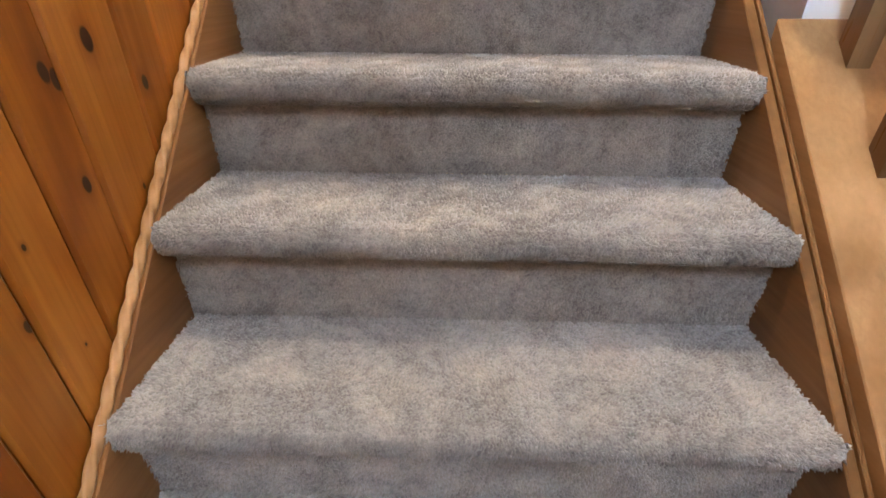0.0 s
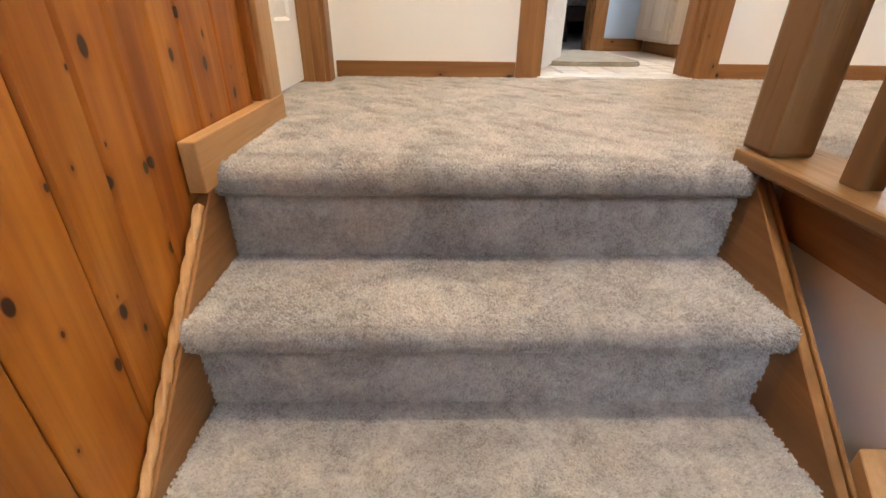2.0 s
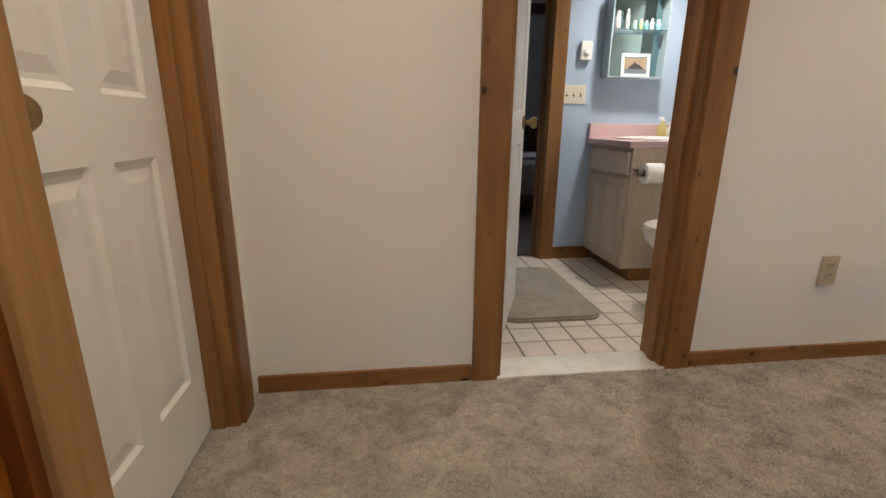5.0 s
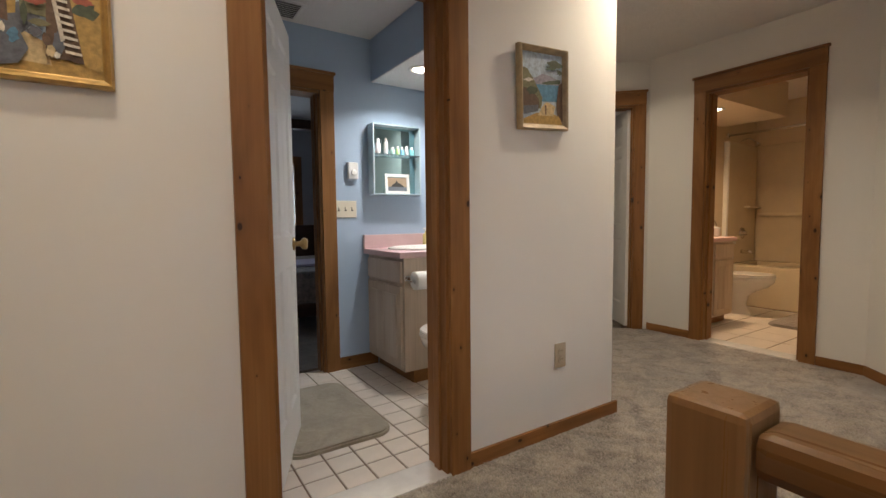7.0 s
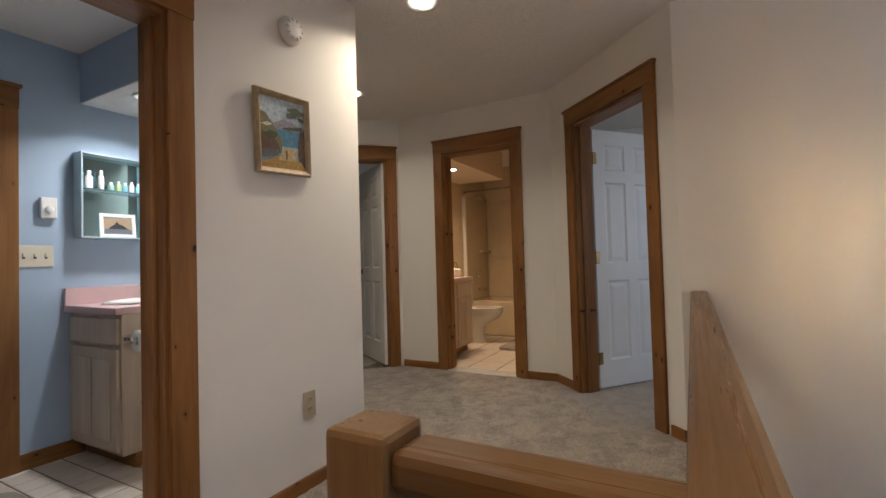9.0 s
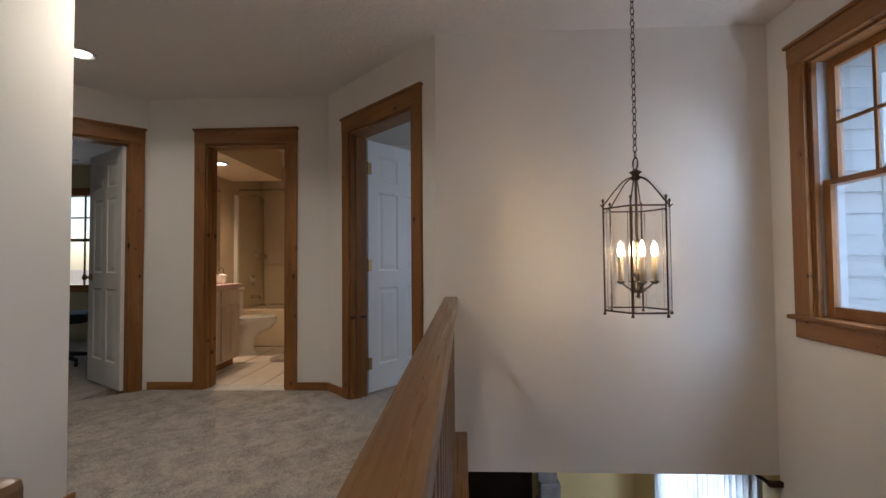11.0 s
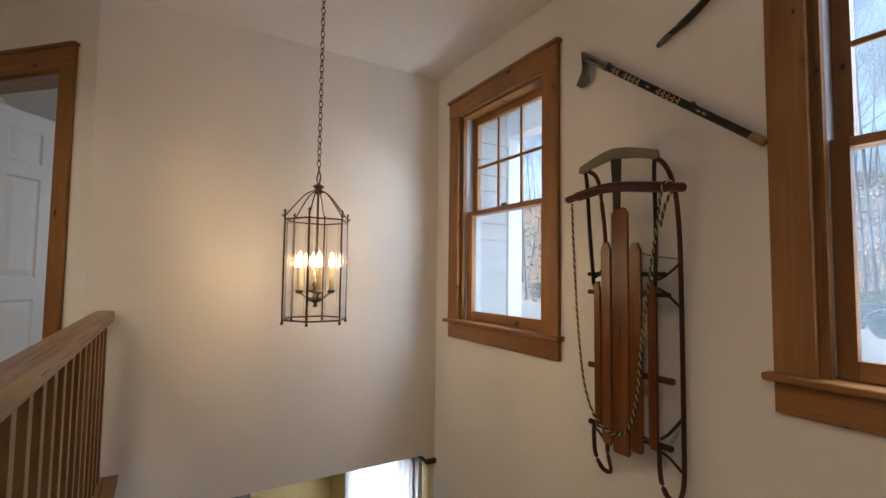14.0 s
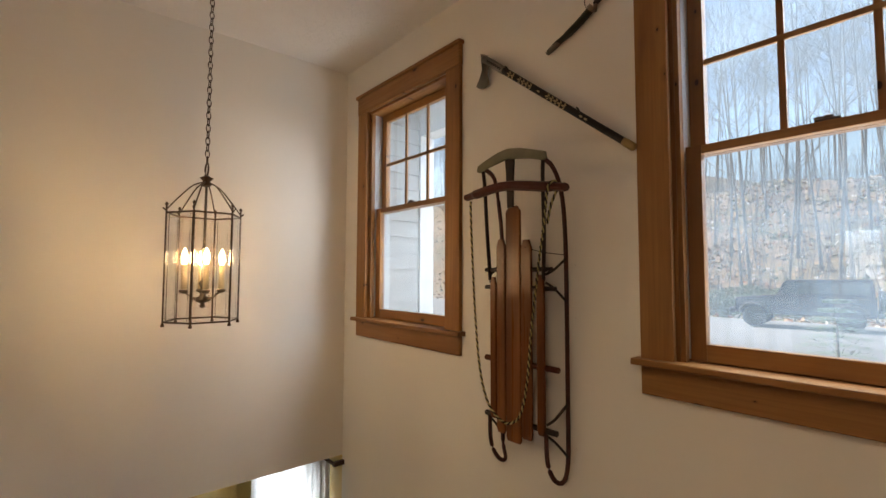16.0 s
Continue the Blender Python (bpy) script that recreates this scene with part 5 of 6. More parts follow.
picture("small framed painting of a bay with cliffs and a path", pose(1.597, 2.833, 1.377, 2.5, -3.6, 0), 0.288, 0.342, 0.026, DRIFT, [
    (MAUVE, [(0.15, 0.62), (0.35, 0.66), (0.5, 0.72), (0.68, 0.70), (1, 0.63), (1, 0.55), (0.15, 0.54)]),
    (SEA, [(0.3, 0.56), (1, 0.58), (1, 0.34), (0.4, 0.32)]),
    (DKG, [(0.45, 0.58), (0.62, 0.62), (0.95, 0.66), (0.95, 0.60), (0.6, 0.57)]),
    (OLV, [(0, 0.78), (0.12, 0.76), (0.25, 0.64), (0.36, 0.52), (0.48, 0.38), (0.45, 0.22), (0, 0.2)]),
    (BRN, [(0, 0.5), (0.2, 0.48), (0.38, 0.36), (0.4, 0.22), (0, 0.16)]),
    (DKG, blob(0.22, 0.46, 0.13, 0.06, seed=5)),
    (WHP, [(0.0, 0.6), (0.16, 0.58), (0.26, 0.62), (0.14, 0.64)]),
    (BRN, [(0.86, 0.06), (1, 0.04), (1, 0.62), (0.9, 0.58), (0.84, 0.3)]),
    (OCH, [(0, 0), (1, 0), (0.9, 0.12), (0.6, 0.18), (0.3, 0.15), (0, 0.06)]),
    (SAND, [(0.35, 0.12), (0.75, 0.12), (0.8, 0.26), (0.6, 0.32), (0.5, 0.28)]),
    (BRN, [(0.53, 0.14), (0.57, 0.14), (0.57, 0.27), (0.53, 0.27)]),
    (DUSK, [(0, 0.12), (0.36, 0.18), (0.36, 0.27), (0, 0.24)]),
    (DKG, blob(0.80, 0.86, 0.20, 0.05, seed=6, rough=0.5)),
    (DKG, blob(0.68, 0.80, 0.14, 0.04, seed=7, rough=0.5)),
    (DKG, blob(0.90, 0.76, 0.10, 0.035, seed=8, rough=0.5))], SKYP)

sd = thing("smoke_detector", "round white smoke detector on the hall wall", "smoke detector", pose(1.79, 2.834, 2.033))
bm = bmesh.new()
lathe(bm, [(0.062, 0), (0.062, 0.012), (0.056, 0.02), (0.05, 0.034), (0.03, 0.04), (0.0001, 0.041)], 28, pose(0, 0, 0, 90))
part("case", bm, OFFWHITE, sd, soft=True)
for i in range(10):
    bm = bmesh.new()
    box(bm, 0.030, -0.0395, -0.002, 0.047, -0.033, 0.002, m=pose(0, 0, 0, 0, 36 * i, 0))
    part("slot", bm, ALU, sd)

# ---- lantern ----
LX, LY = 2.372, 0.475
ln = thing("lantern", "lit hanging hexagonal glass lantern on a bronze chain", "lantern", pose(LX, LY, 0))
HR = 0.138
ZB, ZT = 0.797, 1.222
hexa = [(HR * math.cos(radians(60 * i + 31)), HR * math.sin(radians(60 * i + 31))) for i in range(6)]
LGLASS = glass_material("bevelled_lantern_glass", (0.99, 0.98, 0.96))
for i in range(6):
    a, b = hexa[i], hexa[(i + 1) % 6]
    bm = bmesh.new()
    tube(bm, [(a[0], a[1], ZB - 0.012), (a[0], a[1], ZT + 0.03)], 0.0034, 6)
    lathe(bm, [(0.006, -0.006), (0.007, 0), (0.003, 0.008)], 8, pose(a[0], a[1], ZB - 0.012))
    lathe(bm, [(0.004, 0), (0.0065, 0.006), (0.002, 0.014)], 8, pose(a[0], a[1], ZT + 0.028))
    tube(bm, [(a[0] * 0.98, a[1] * 0.98, ZT + 0.004), (a[0] * 1.09, a[1] * 1.09, ZT + 0.018)], 0.003, 5)
    part("post", bm, BRONZE, ln)
    for z in (ZB, ZT):
        bm = bmesh.new()
        tube(bm, [(a[0], a[1], z), (b[0], b[1], z)], 0.0038, 6)
        part("rim_bar", bm, BRONZE, ln)
    bm = bmesh.new()
    ln_w, yaw = math.dist(a, b), math.degrees(math.atan2(b[1] - a[1], b[0] - a[0]))
    box(bm, 0.004, -0.0015, ZB + 0.004, ln_w - 0.004, 0.0015, ZT - 0.004, m=pose(a[0], a[1], 0, 0, 0, yaw))
    g = part("pane", bm, LGLASS, ln, "bevelled glass pane")
    g.visible_shadow = False
    for e0 in (0.0045, ln_w - 0.0165):
        bm = bmesh.new()
        box(bm, e0, -0.0022, ZB + 0.005, e0 + 0.012, 0.0022, ZT - 0.005, bevel=0.0012, m=pose(a[0], a[1], 0, 0, 0, yaw))
        part("bevelled_edge", bm, LGLASS, g)
    bm = bmesh.new()
    tube(bm, smooth_path([(a[0], a[1], ZT + 0.012), (a[0] * 0.72, a[1] * 0.72, ZT + 0.062), (a[0] * 0.38, a[1] * 0.38, ZT + 0.115), (a[0] * 0.1, a[1] * 0.1, ZT + 0.135)], 5), 0.0028, 6)
    part("crown_rib", bm, BRONZE, ln)
bm = bmesh.new()
lathe(bm, [(0.012, ZT + 0.118), (0.02, ZT + 0.126), (0.014, ZT + 0.142), (0.026, ZT + 0.154), (0.016, ZT + 0.158), (0.008, ZT + 0.165)], 16)
part("crown", bm, BRONZE, ln, soft=True)
bm = bmesh.new()
tube(bm, [(0.026 * math.cos(a), 0, ZT + 0.190 + 0.026 * math.sin(a)) for a in (2 * math.pi * i / 20 for i in range(21))], 0.0035, 6)
part("ring", bm, BRONZE, ln, soft=True)
bm = bmesh.new()
lathe(bm, [(0.005, 0.90), (0.005, ZT + 0.12)], 10)
lathe(bm, [(0.0001, 0.845), (0.012, 0.852), (0.006, 0.864), (0.028, 0.874), (0.034, 0.882), (0.012, 0.894), (0.009, 0.93), (0.018, 0.945), (0.007, 0.96), (0.012, 1.08), (0.005, 1.10)], 16)
part("stem", bm, PEWTER, ln, "dull bronze stem", soft=True)
WAX = plain("ivory_candle_sleeve", (0.78, 0.68, 0.48), 0.5, var=0.05, bumps=0.0)
for i in range(4):
    a = radians(90 * i - 5)
    c, s = math.cos(a), math.sin(a)
    bm = bmesh.new()
    tube(bm, smooth_path([(0.01 * c, 0.01 * s, 0.886), (0.035 * c, 0.035 * s, 0.888), (0.05 * c, 0.05 * s, 0.900), (0.067 * c, 0.067 * s, 0.914)], 4), 0.004, 6)
    lathe(bm, [(0.006, 0.905), (0.016, 0.912), (0.018, 0.918), (0.011, 0.922)], 12, pose(0.067 * c, 0.067 * s, 0))
    arm = part("arm", bm, PEWTER, ln, "dull bronze candle arm", soft=True)
    bm = bmesh.new()
    lathe(bm, [(0.0105, 0.921), (0.0105, 1.018), (0.007, 1.021)], 14, pose(0.067 * c, 0.067 * s, 0))
    part("candle_sleeve", bm, WAX, arm, soft=True)
    bm = bmesh.new()
    lathe(bm, [(0.006, 1.021), (0.0115, 1.036), (0.012, 1.048), (0.009, 1.066), (0.004, 1.080), (0.0001, 1.088)], 14, pose(0.067 * c, 0.067 * s, 0))
    part("bulb", bm, FLAME, arm, "lit flame-shaped bulb", soft=True)
z, k = ZT + 0.214, 0
link = bmesh.new()
tube(link, [(0.0085 * math.cos(a), 0, 0.017 + 0.017 * math.sin(a)) for a in (2 * math.pi * i / 14 for i in range(15))], 0.0021, 5)
link0 = part("chain_link", link, BRONZE, ln, soft=True)
link0.matrix_local = pose(0, 0, z - 0.003)
while z < CZ - 0.055:
    z += 0.0268
    k += 1
    o = new("chain_link", link0.data)
    o.parent = ln
    o.matrix_local = pose(0, 0, z - 0.003, 0, 0, 90 * (k % 2) + 12)
bm = bmesh.new()
lathe(bm, [(0.007, CZ - 0.055), (0.012, CZ - 0.045), (0.05, CZ - 0.03), (0.062, CZ - 0.012), (0.064, CZ - 0.001)], 24)
part("ceiling_canopy", bm, BRONZE, ln, soft=True)

# ---- sled on the wall ----
SLEDW = wood("varnished_sled_wood", 2, ((0.12, 0.036, 0.010), (0.20, 0.066, 0.018), (0.29, 0.11, 0.034)), knots=False, rough=0.3)
SLEDX = wood("red_stained_bar", 0, ((0.085, 0.02, 0.012), (0.12, 0.03, 0.018), (0.16, 0.045, 0.026)), knots=False, rough=0.35)
SIRON = plain("worn_dark_sled_iron", (0.035, 0.026, 0.024), 0.45, 0.5, var=0.45, scale=18, bumps=0.3)
RUNNER = plain("rusty_red_runner", (0.075, 0.026, 0.022), 0.45, 0.4, var=0.4, scale=14, bumps=0.3)
OLIVEM = plain("olive_bumper_metal", (0.20, 0.19, 0.13), 0.4, 0.6, var=0.25, scale=12, bumps=0.15)
sl = thing("wooden_sled", "old varnished wooden runner sled hung upright on the wall", "sled")
DY = -0.462


def plank(x, z0, z1, w, mat=SLEDW, tip=0.03, y=DY, lean=0.0, name="plank"):
    bm = bmesh.new()
    h = w / 2
    prism(bm, [(-h + 0.006, z0), (h - 0.006, z0), (h, z0 + tip * 0.6), (h, z1 - tip), (h * 0.55, z1), (-h * 0.55, z1), (-h, z1 - tip), (-h, z0 + tip * 0.6)], 0.012, pose(x, y, 0, 90, lean, 0))
    bmesh.ops.bevel(bm, geom=[e for e in bm.edges if abs(e.verts[0].co.y - e.verts[1].co.y) < 1e-5], offset=0.002, segments=1, affect="EDGES")
    return part(name, bm, mat, sl)


plank(1.541, 0.325, 1.262, 0.074, tip=0.022)
plank(1.606, 0.345, 1.130, 0.046)
plank(1.475, 0.352, 1.122, 0.050)
plank(1.650, 0.395, 0.975, 0.030, name="side_rail")
plank(1.408, 0.385, 0.985, 0.034, name="side_rail")
for z, x0, x1, mat, r in ((1.005, 1.36, 1.70, SIRON, 0.009), (0.932, 1.345, 1.70, SIRON, 0.009), (0.635, 1.335, 1.70, SLEDX, 0.0115), (0.405, 1.345, 1.70, SIRON, 0.011)):
    bm = bmesh.new()
    tube(bm, [(x0, DY - 0.014, z), (x1, DY - 0.014, z)], r, 10)
    part("cross_bar", bm, mat, sl)
bm = bmesh.new()
tube(bm, smooth_path([(1.762, -0.415, 1.316), (1.70, -0.418, 1.325), (1.54, -0.42, 1.338), (1.33, -0.418, 1.305), (1.255, -0.415, 1.292)], 6), [0.016] + [0.021] * 5 + [0.028] * 13 + [0.023] * 5 + [0.022], 8, flat=0.7)
part("steering_bar", bm, SLEDX, sl, "red stained steering bar")
bm = bmesh.new()
top = [(1.712, 1.452), (1.66, 1.470), (1.60, 1.487), (1.545, 1.494), (1.48, 1.484), (1.42, 1.466), (1.358, 1.446), (1.352, 1.420), (1.37, 1.414), (1.43, 1.432), (1.545, 1.452), (1.66, 1.432), (1.70, 1.420), (1.718, 1.428)]
prism(bm, top, 0.01, pose(0, -0.435, 0, 90))
bmesh.ops.bevel(bm, geom=bm.edges[:], offset=0.002, segments=1, affect="EDGES")
part("front_bumper", bm, OLIVEM, sl, "olive metal front bumper")
bm = bmesh.new()
prism(bm, [(1.527, 1.255), (1.556, 1.255), (1.558, 1.34), (1.566, 1.46), (1.52, 1.46), (1.526, 1.34)], 0.008, pose(0, -0.448, 0, 90))
part("centre_strut", bm, SIRON, sl)
for xa, xb in ((1.695, 1.672), (1.378, 1.398)):
    bm = bmesh.new()
    tube(bm, smooth_path([(xa, -0.452, 1.43), (xa - (xa - 1.54) * 0.04, -0.456, 1.36), ((xa + xb) / 2, -0.466, 1.15), (xb, -0.472, 0.96)], 5), 0.0105, 8, flat=0.5)
    part("strut", bm, SIRON, sl)
for s, xr, xd in ((-1, 1.343, 1.392), (1, 1.664, 1.678)):
    bm = bmesh.new()
    tube(bm, smooth_path([(xd + 0.0, -0.452, 1.432), (xr + s * -0.012, -0.475, 1.395), (xr, -0.515, 1.30), (xr, -0.538, 1.12), (xr, -0.542, 0.8), (xr, -0.542, 0.45), (xr, -0.538, 0.285), (xr + (0.008 if s < 0 else -0.03), -0.52, 0.222), (xr + (0.03 if s < 0 else -0.012), -0.495, 0.228), (xd, -0.48, 0.29), (xd, -0.474, 0.41)], 5), 0.0075, 8, flat=1.2)
    part("runner", bm, RUNNER, sl, "rusty steel runner")
    for z0, z1 in ((0.985, 1.045), (0.955, 0.885), (0.425, 0.50), (0.385, 0.31)):
        bm = bmesh.new()
        tube(bm, smooth_path([(xd, DY - 0.016, z0), (xd + (xr - xd) * 0.45, -0.50, (z0 * 0.7 + z1 * 0.3)), (xr, -0.538, z1)], 5), 0.008, 8, flat=0.6)
        part("knee", bm, SIRON, sl)
bm = bmesh.new()
tube(bm, [(1.478, DY + 0.002, 1.092), (1.42, -0.49, 1.072), (1.345, -0.53, 1.06)], 0.0016, 5)
part("wire", bm, SIRON, sl)
for x in (1.541, 1.606, 1.475):
    for z in (0.405, 0.635, 0.932, 1.005):
        bm = bmesh.new()
        lathe(bm, [(0.005, 0), (0.004, 0.0018), (0.0001, 0.0024)], 8, pose(x, DY - 0.0122, z, 90))
        part("rivet", bm, SIRON, sl)
rope_line = smooth_path([(1.744, -0.425, 1.30), (1.742, -0.425, 1.22), (1.733, -0.425, 1.05), (1.718, -0.428, 0.80), (1.695, -0.43, 0.60), (1.66, -0.435, 0.475), (1.61, -0.44, 0.415), (1.545, -0.44, 0.402), (1.485, -0.438, 0.45), (1.448, -0.434, 0.58), (1.425, -0.43, 0.76), (1.39, -0.425, 0.98), (1.345, -0.41, 1.18), (1.318, -0.395, 1.29), (1.30, -0.40, 1.318), (1.298, -0.43, 1.305), (1.325, -0.425, 1.24), (1.34, -0.42, 1.17)], 16)
rope = thing("sled_rope", "black and yellow twisted pull rope looped on the sled", "rope")
for ph, nm, mat in ((0, "yellow_strand", plain("straw_yellow_cord", (0.52, 0.46, 0.22), 0.85, bumps=0.5)), (math.pi, "black_strand", plain("black_cord", (0.02, 0.02, 0.018), 0.85, bumps=0.5))):
    pts, dist = [], 0.0
    fine = []
    for a, b in zip(rope_line, rope_line[1:]):
        for q in range(3):
            fine.append(a.lerp(b, q / 3))
    for i, p in enumerate(fine):
        if i:
            dist += (p - fine[i - 1]).length
        d = (fine[min(i + 1, len(fine) - 1)] - fine[max(i - 1, 0)]).normalized()
        s = d.cross(Vector((0, 1, 0))).normalized()
        u = s.cross(d)
        a = dist * 2 * math.pi / 0.03 + ph
        pts.append(p + 0.0025 * (math.cos(a) * s + math.sin(a) * u))
    bm = bmesh.new()
    tube(bm, pts, 0.0031, 6)
    part(nm, bm, mat, rope, soft=True)

# ---- axe and dagger ----
EBONY = plain("black_lacquer", (0.014, 0.012, 0.011), 0.5, var=0.3, bumps=0.1, spec=0.25)
STEEL = plain("dull_steel", (0.24, 0.22, 0.20), 0.42, 0.85, var=0.3, scale=15, bumps=0.15)
INLAY = plain("bone_inlay", (0.46, 0.37, 0.22), 0.5, var=0.3, scale=60, bumps=0.1)
p, q = Vector((1.757, 1.972)), Vector((1.066, 1.416))
d = q - p
L = d.length
ang = math.degrees(math.atan2(d.y, d.x))
ax = thing("ornamental_axe", "ornamental long axe with black inlaid handle hung on the wall", "axe", pose(p.x, -0.534, p.y, 0, -ang, 0))
bm = bmesh.new()
n = 24
tube(bm, [(L * i / n, 0, 0) for i in range(n + 1)], [0.0155 - 0.003 * i / n for i in range(n + 1)], 12)
part("handle", bm, EBONY, ax, soft=True)
bm = bmesh.new()
lathe(bm, [(0.0135, L - 0.045), (0.0145, L - 0.03), (0.0145, L), (0.010, L + 0.006), (0.0001, L + 0.007)], 14, pose(0, 0, 0, 0, 90))
part("end_cap", bm, BRASS, ax, "brass end cap", soft=True)
bm = bmesh.new()
lathe(bm, [(0.0175, -0.008), (0.0175, 0.14), (0.0165, 0.145)], 14, pose(0, 0, 0, 0, 90))
part("socket", bm, STEEL, ax, soft=True)
bm = bmesh.new()
outl = [(0.012, 0.026), (-0.002, 0.020), (0.016, -0.040), (0.040, -0.085), (0.058, -0.110), (0.036, -0.126), (0.006, -0.130), (-0.020, -0.120), (-0.012, -0.070), (-0.018, -0.02), (-0.022, -0.006)]
prism(bm, outl, 0.014, pose(0, 0.007, 0, 90))
bmesh.ops.transform(bm, matrix=pose(0, 0, 0, 0, ang, 0), verts=bm.verts[:])
bmesh.ops.bevel(bm, geom=bm.edges[:], offset=0.003, segments=1, affect="EDGES")
part("axe_head", bm, STEEL, ax, "dull steel blade")


def leaf_inlay(x, z, length, turn):
    """A thin leaf of bone laid on the round of the handle."""
    bm = bmesh.new()
    h = length / 2
    prism(bm, [(-h, 0), (-h * 0.4, h * 0.34), (h * 0.3, h * 0.36), (h, 0), (h * 0.3, -h * 0.36), (-h * 0.4, -h * 0.34)], 0.0022, pose(x, 0.0162 - 0.003 * x - 6 * z * z, z, 90, turn, 0))
    part("inlay", bm, INLAY, ax)


for c0, n in ((0.205, 2), (0.30, 4), (0.395, 1), (0.495, 5), (0.64, 1), (0.665, 1)):
    for i in range(n):
        u = c0 + (i - (n - 1) / 2) * 0.024
        leaf_inlay(u, 0, 0.02, 0)
        if n > 1:
            for q in (-1, 1):
                leaf_inlay(u + 0.006, q * 0.0075, 0.015, q * 38)
for i in range(7):
    bm = bmesh.new()
    tube(bm, [(0.03 + 0.016 * i, 0.0172, -0.006), (0.037 + 0.016 * i, 0.0178, 0.004), (0.043 + 0.016 * i, 0.0172, -0.005)], 0.0022, 5)
    part("engraving", bm, EBONY, ax)
for x in (0.15, 0.60):
    bm = bmesh.new()
    tube(bm, [(x, -0.022, -0.008), (x, 0.002, -0.0175), (x, 0.012, -0.0185)], 0.003, 6)
    part("wall_hook", bm, IRON, ax)
dg = thing("dagger", "curved dagger in a dark sheath hung on the wall", "dagger", pose(0, -0.538, 0))
bm = bmesh.new()
tube(bm, smooth_path([(1.414, 0, 1.876), (1.38, 0, 1.893), (1.32, 0, 1.915), (1.26, 0, 1.945), (1.215, 0, 1.975)], 5), [0.008] + [0.013] * 4 + [0.015] * 5 + [0.018] * 11, 10, flat=0.6)
part("sheath", bm, plain("dark_green_leather", (0.035, 0.04, 0.032), 0.45, var=0.4, scale=20, bumps=0.3), dg, soft=True)
for a, b, r in (((1.418, 1.873), (1.36, 1.90), 0.0145), ((1.235, 1.962), (1.212, 1.978), 0.02)):
    bm = bmesh.new()
    tube(bm, [(a[0], 0, a[1]), ((a[0] + b[0]) / 2, 0, (a[1] + b[1]) / 2), (b[0], 0, b[1])], [r * 0.7, r, r], 10, flat=0.62)
    part("sheath_mount", bm, STEEL, dg, "dull silver mount", soft=True)
bm = bmesh.new()
tube(bm, [(1.206, 0, 1.955), (1.196, 0, 2.01)], 0.008, 8)
part("guard", bm, STEEL, dg)
bm = bmesh.new()
tube(bm, smooth_path([(1.205, 0, 1.982), (1.16, 0, 2.005), (1.115, 0, 2.02), (1.09, 0, 2.022)], 4), [0.011] * 6 + [0.013] * 4 + [0.017] * 3, 10, flat=0.7)
part("grip", bm, EBONY, dg, soft=True)
bm = bmesh.new()
tube(bm, smooth_path([(1.235, -0.012, 1.965), (1.255, -0.015, 2.03), (1.21, -0.018, 2.12), (1.18, -0.012, 2.0)], 6), 0.0018, 5)
part("cord", bm, IRON, dg)

for x, z in ((1.318, 1.02), (1.318, 0.82), (1.322, 0.34)):
    pin = thing("wall_pin", "small white nail head in the wall beside the sled", "nail", pose(x, -0.559, z), group="nails beside the sled")
    bm = bmesh.new()
    lathe(bm, [(0.0045, 0), (0.004, 0.002), (0.0001, 0.003)], 10, pose(0, 0, 0, -90))
    part("head", bm, OFFWHITE, pin)

# ---- outdoors ----
SIDING = plain("pale_lap_siding", (0.31, 0.31, 0.30), 0.6, var=0.06, bumps=0.15)
TRIMW = plain("white_outdoor_trim", (0.55, 0.56, 0.56), 0.5, var=0.05, bumps=0.1)
wing = structure(thing("house_wing", "wing", "house wing"), "pale lap-sided wing of the house with white corner board", "house wing")
z = -0.6
while z < 2.55:
    bm = bmesh.new()
    vs = box(bm, 3.215, -1.27, z, 3.229, -0.721, z + 0.135)
    for v in vs:
        if v.co.z < z + 0.01 and v.co.x < 3.22:
            v.co.x -= 0.012
    part("siding_board", bm, SIDING, wing)
    z += 0.125
boxes("corner_board", TRIMW, wing, (3.188, -1.405, -0.7, 3.229, -1.271, 2.10))
boxes("porch_beam", TRIMW, wing, (1.75, -1.41, 2.10, 3.229, -1.27, 2.42))
boxes("soffit_boards", TRIMW, wing, (2.35, -1.269, 2.42, 3.229, -0.723, 2.46))


def ground_height(x, y):
    """Low by the house, rising to the level road, then a wooded hillside."""
    d = -y
    h = -2.75
    if d > 2.0:
        t = min(1.0, (d - 2.0) / 6.0)
        h += 1.94 * t * t * (3 - 2 * t)
    if d > 21:
        t = min(1.0, (d - 21) / 22)
        h += 9.0 * t * t * (3 - 2 * t) * (0.72 + 0.28 * math.sin(x * 0.05 + 1.0)) + 0.22 * math.sin(x * 0.8) * t + 0.15 * math.sin(y * 1.3 + x * 0.5) * t
    if d > 24 and x > 14:
        u = min(1.0, (x - 14) / 26) * min(1.0, (d - 24) / 36)
        h += 10.0 * u * u * (3 - 2 * u)
    if d > 43:
        h += (d - 43) * 0.10
    return h


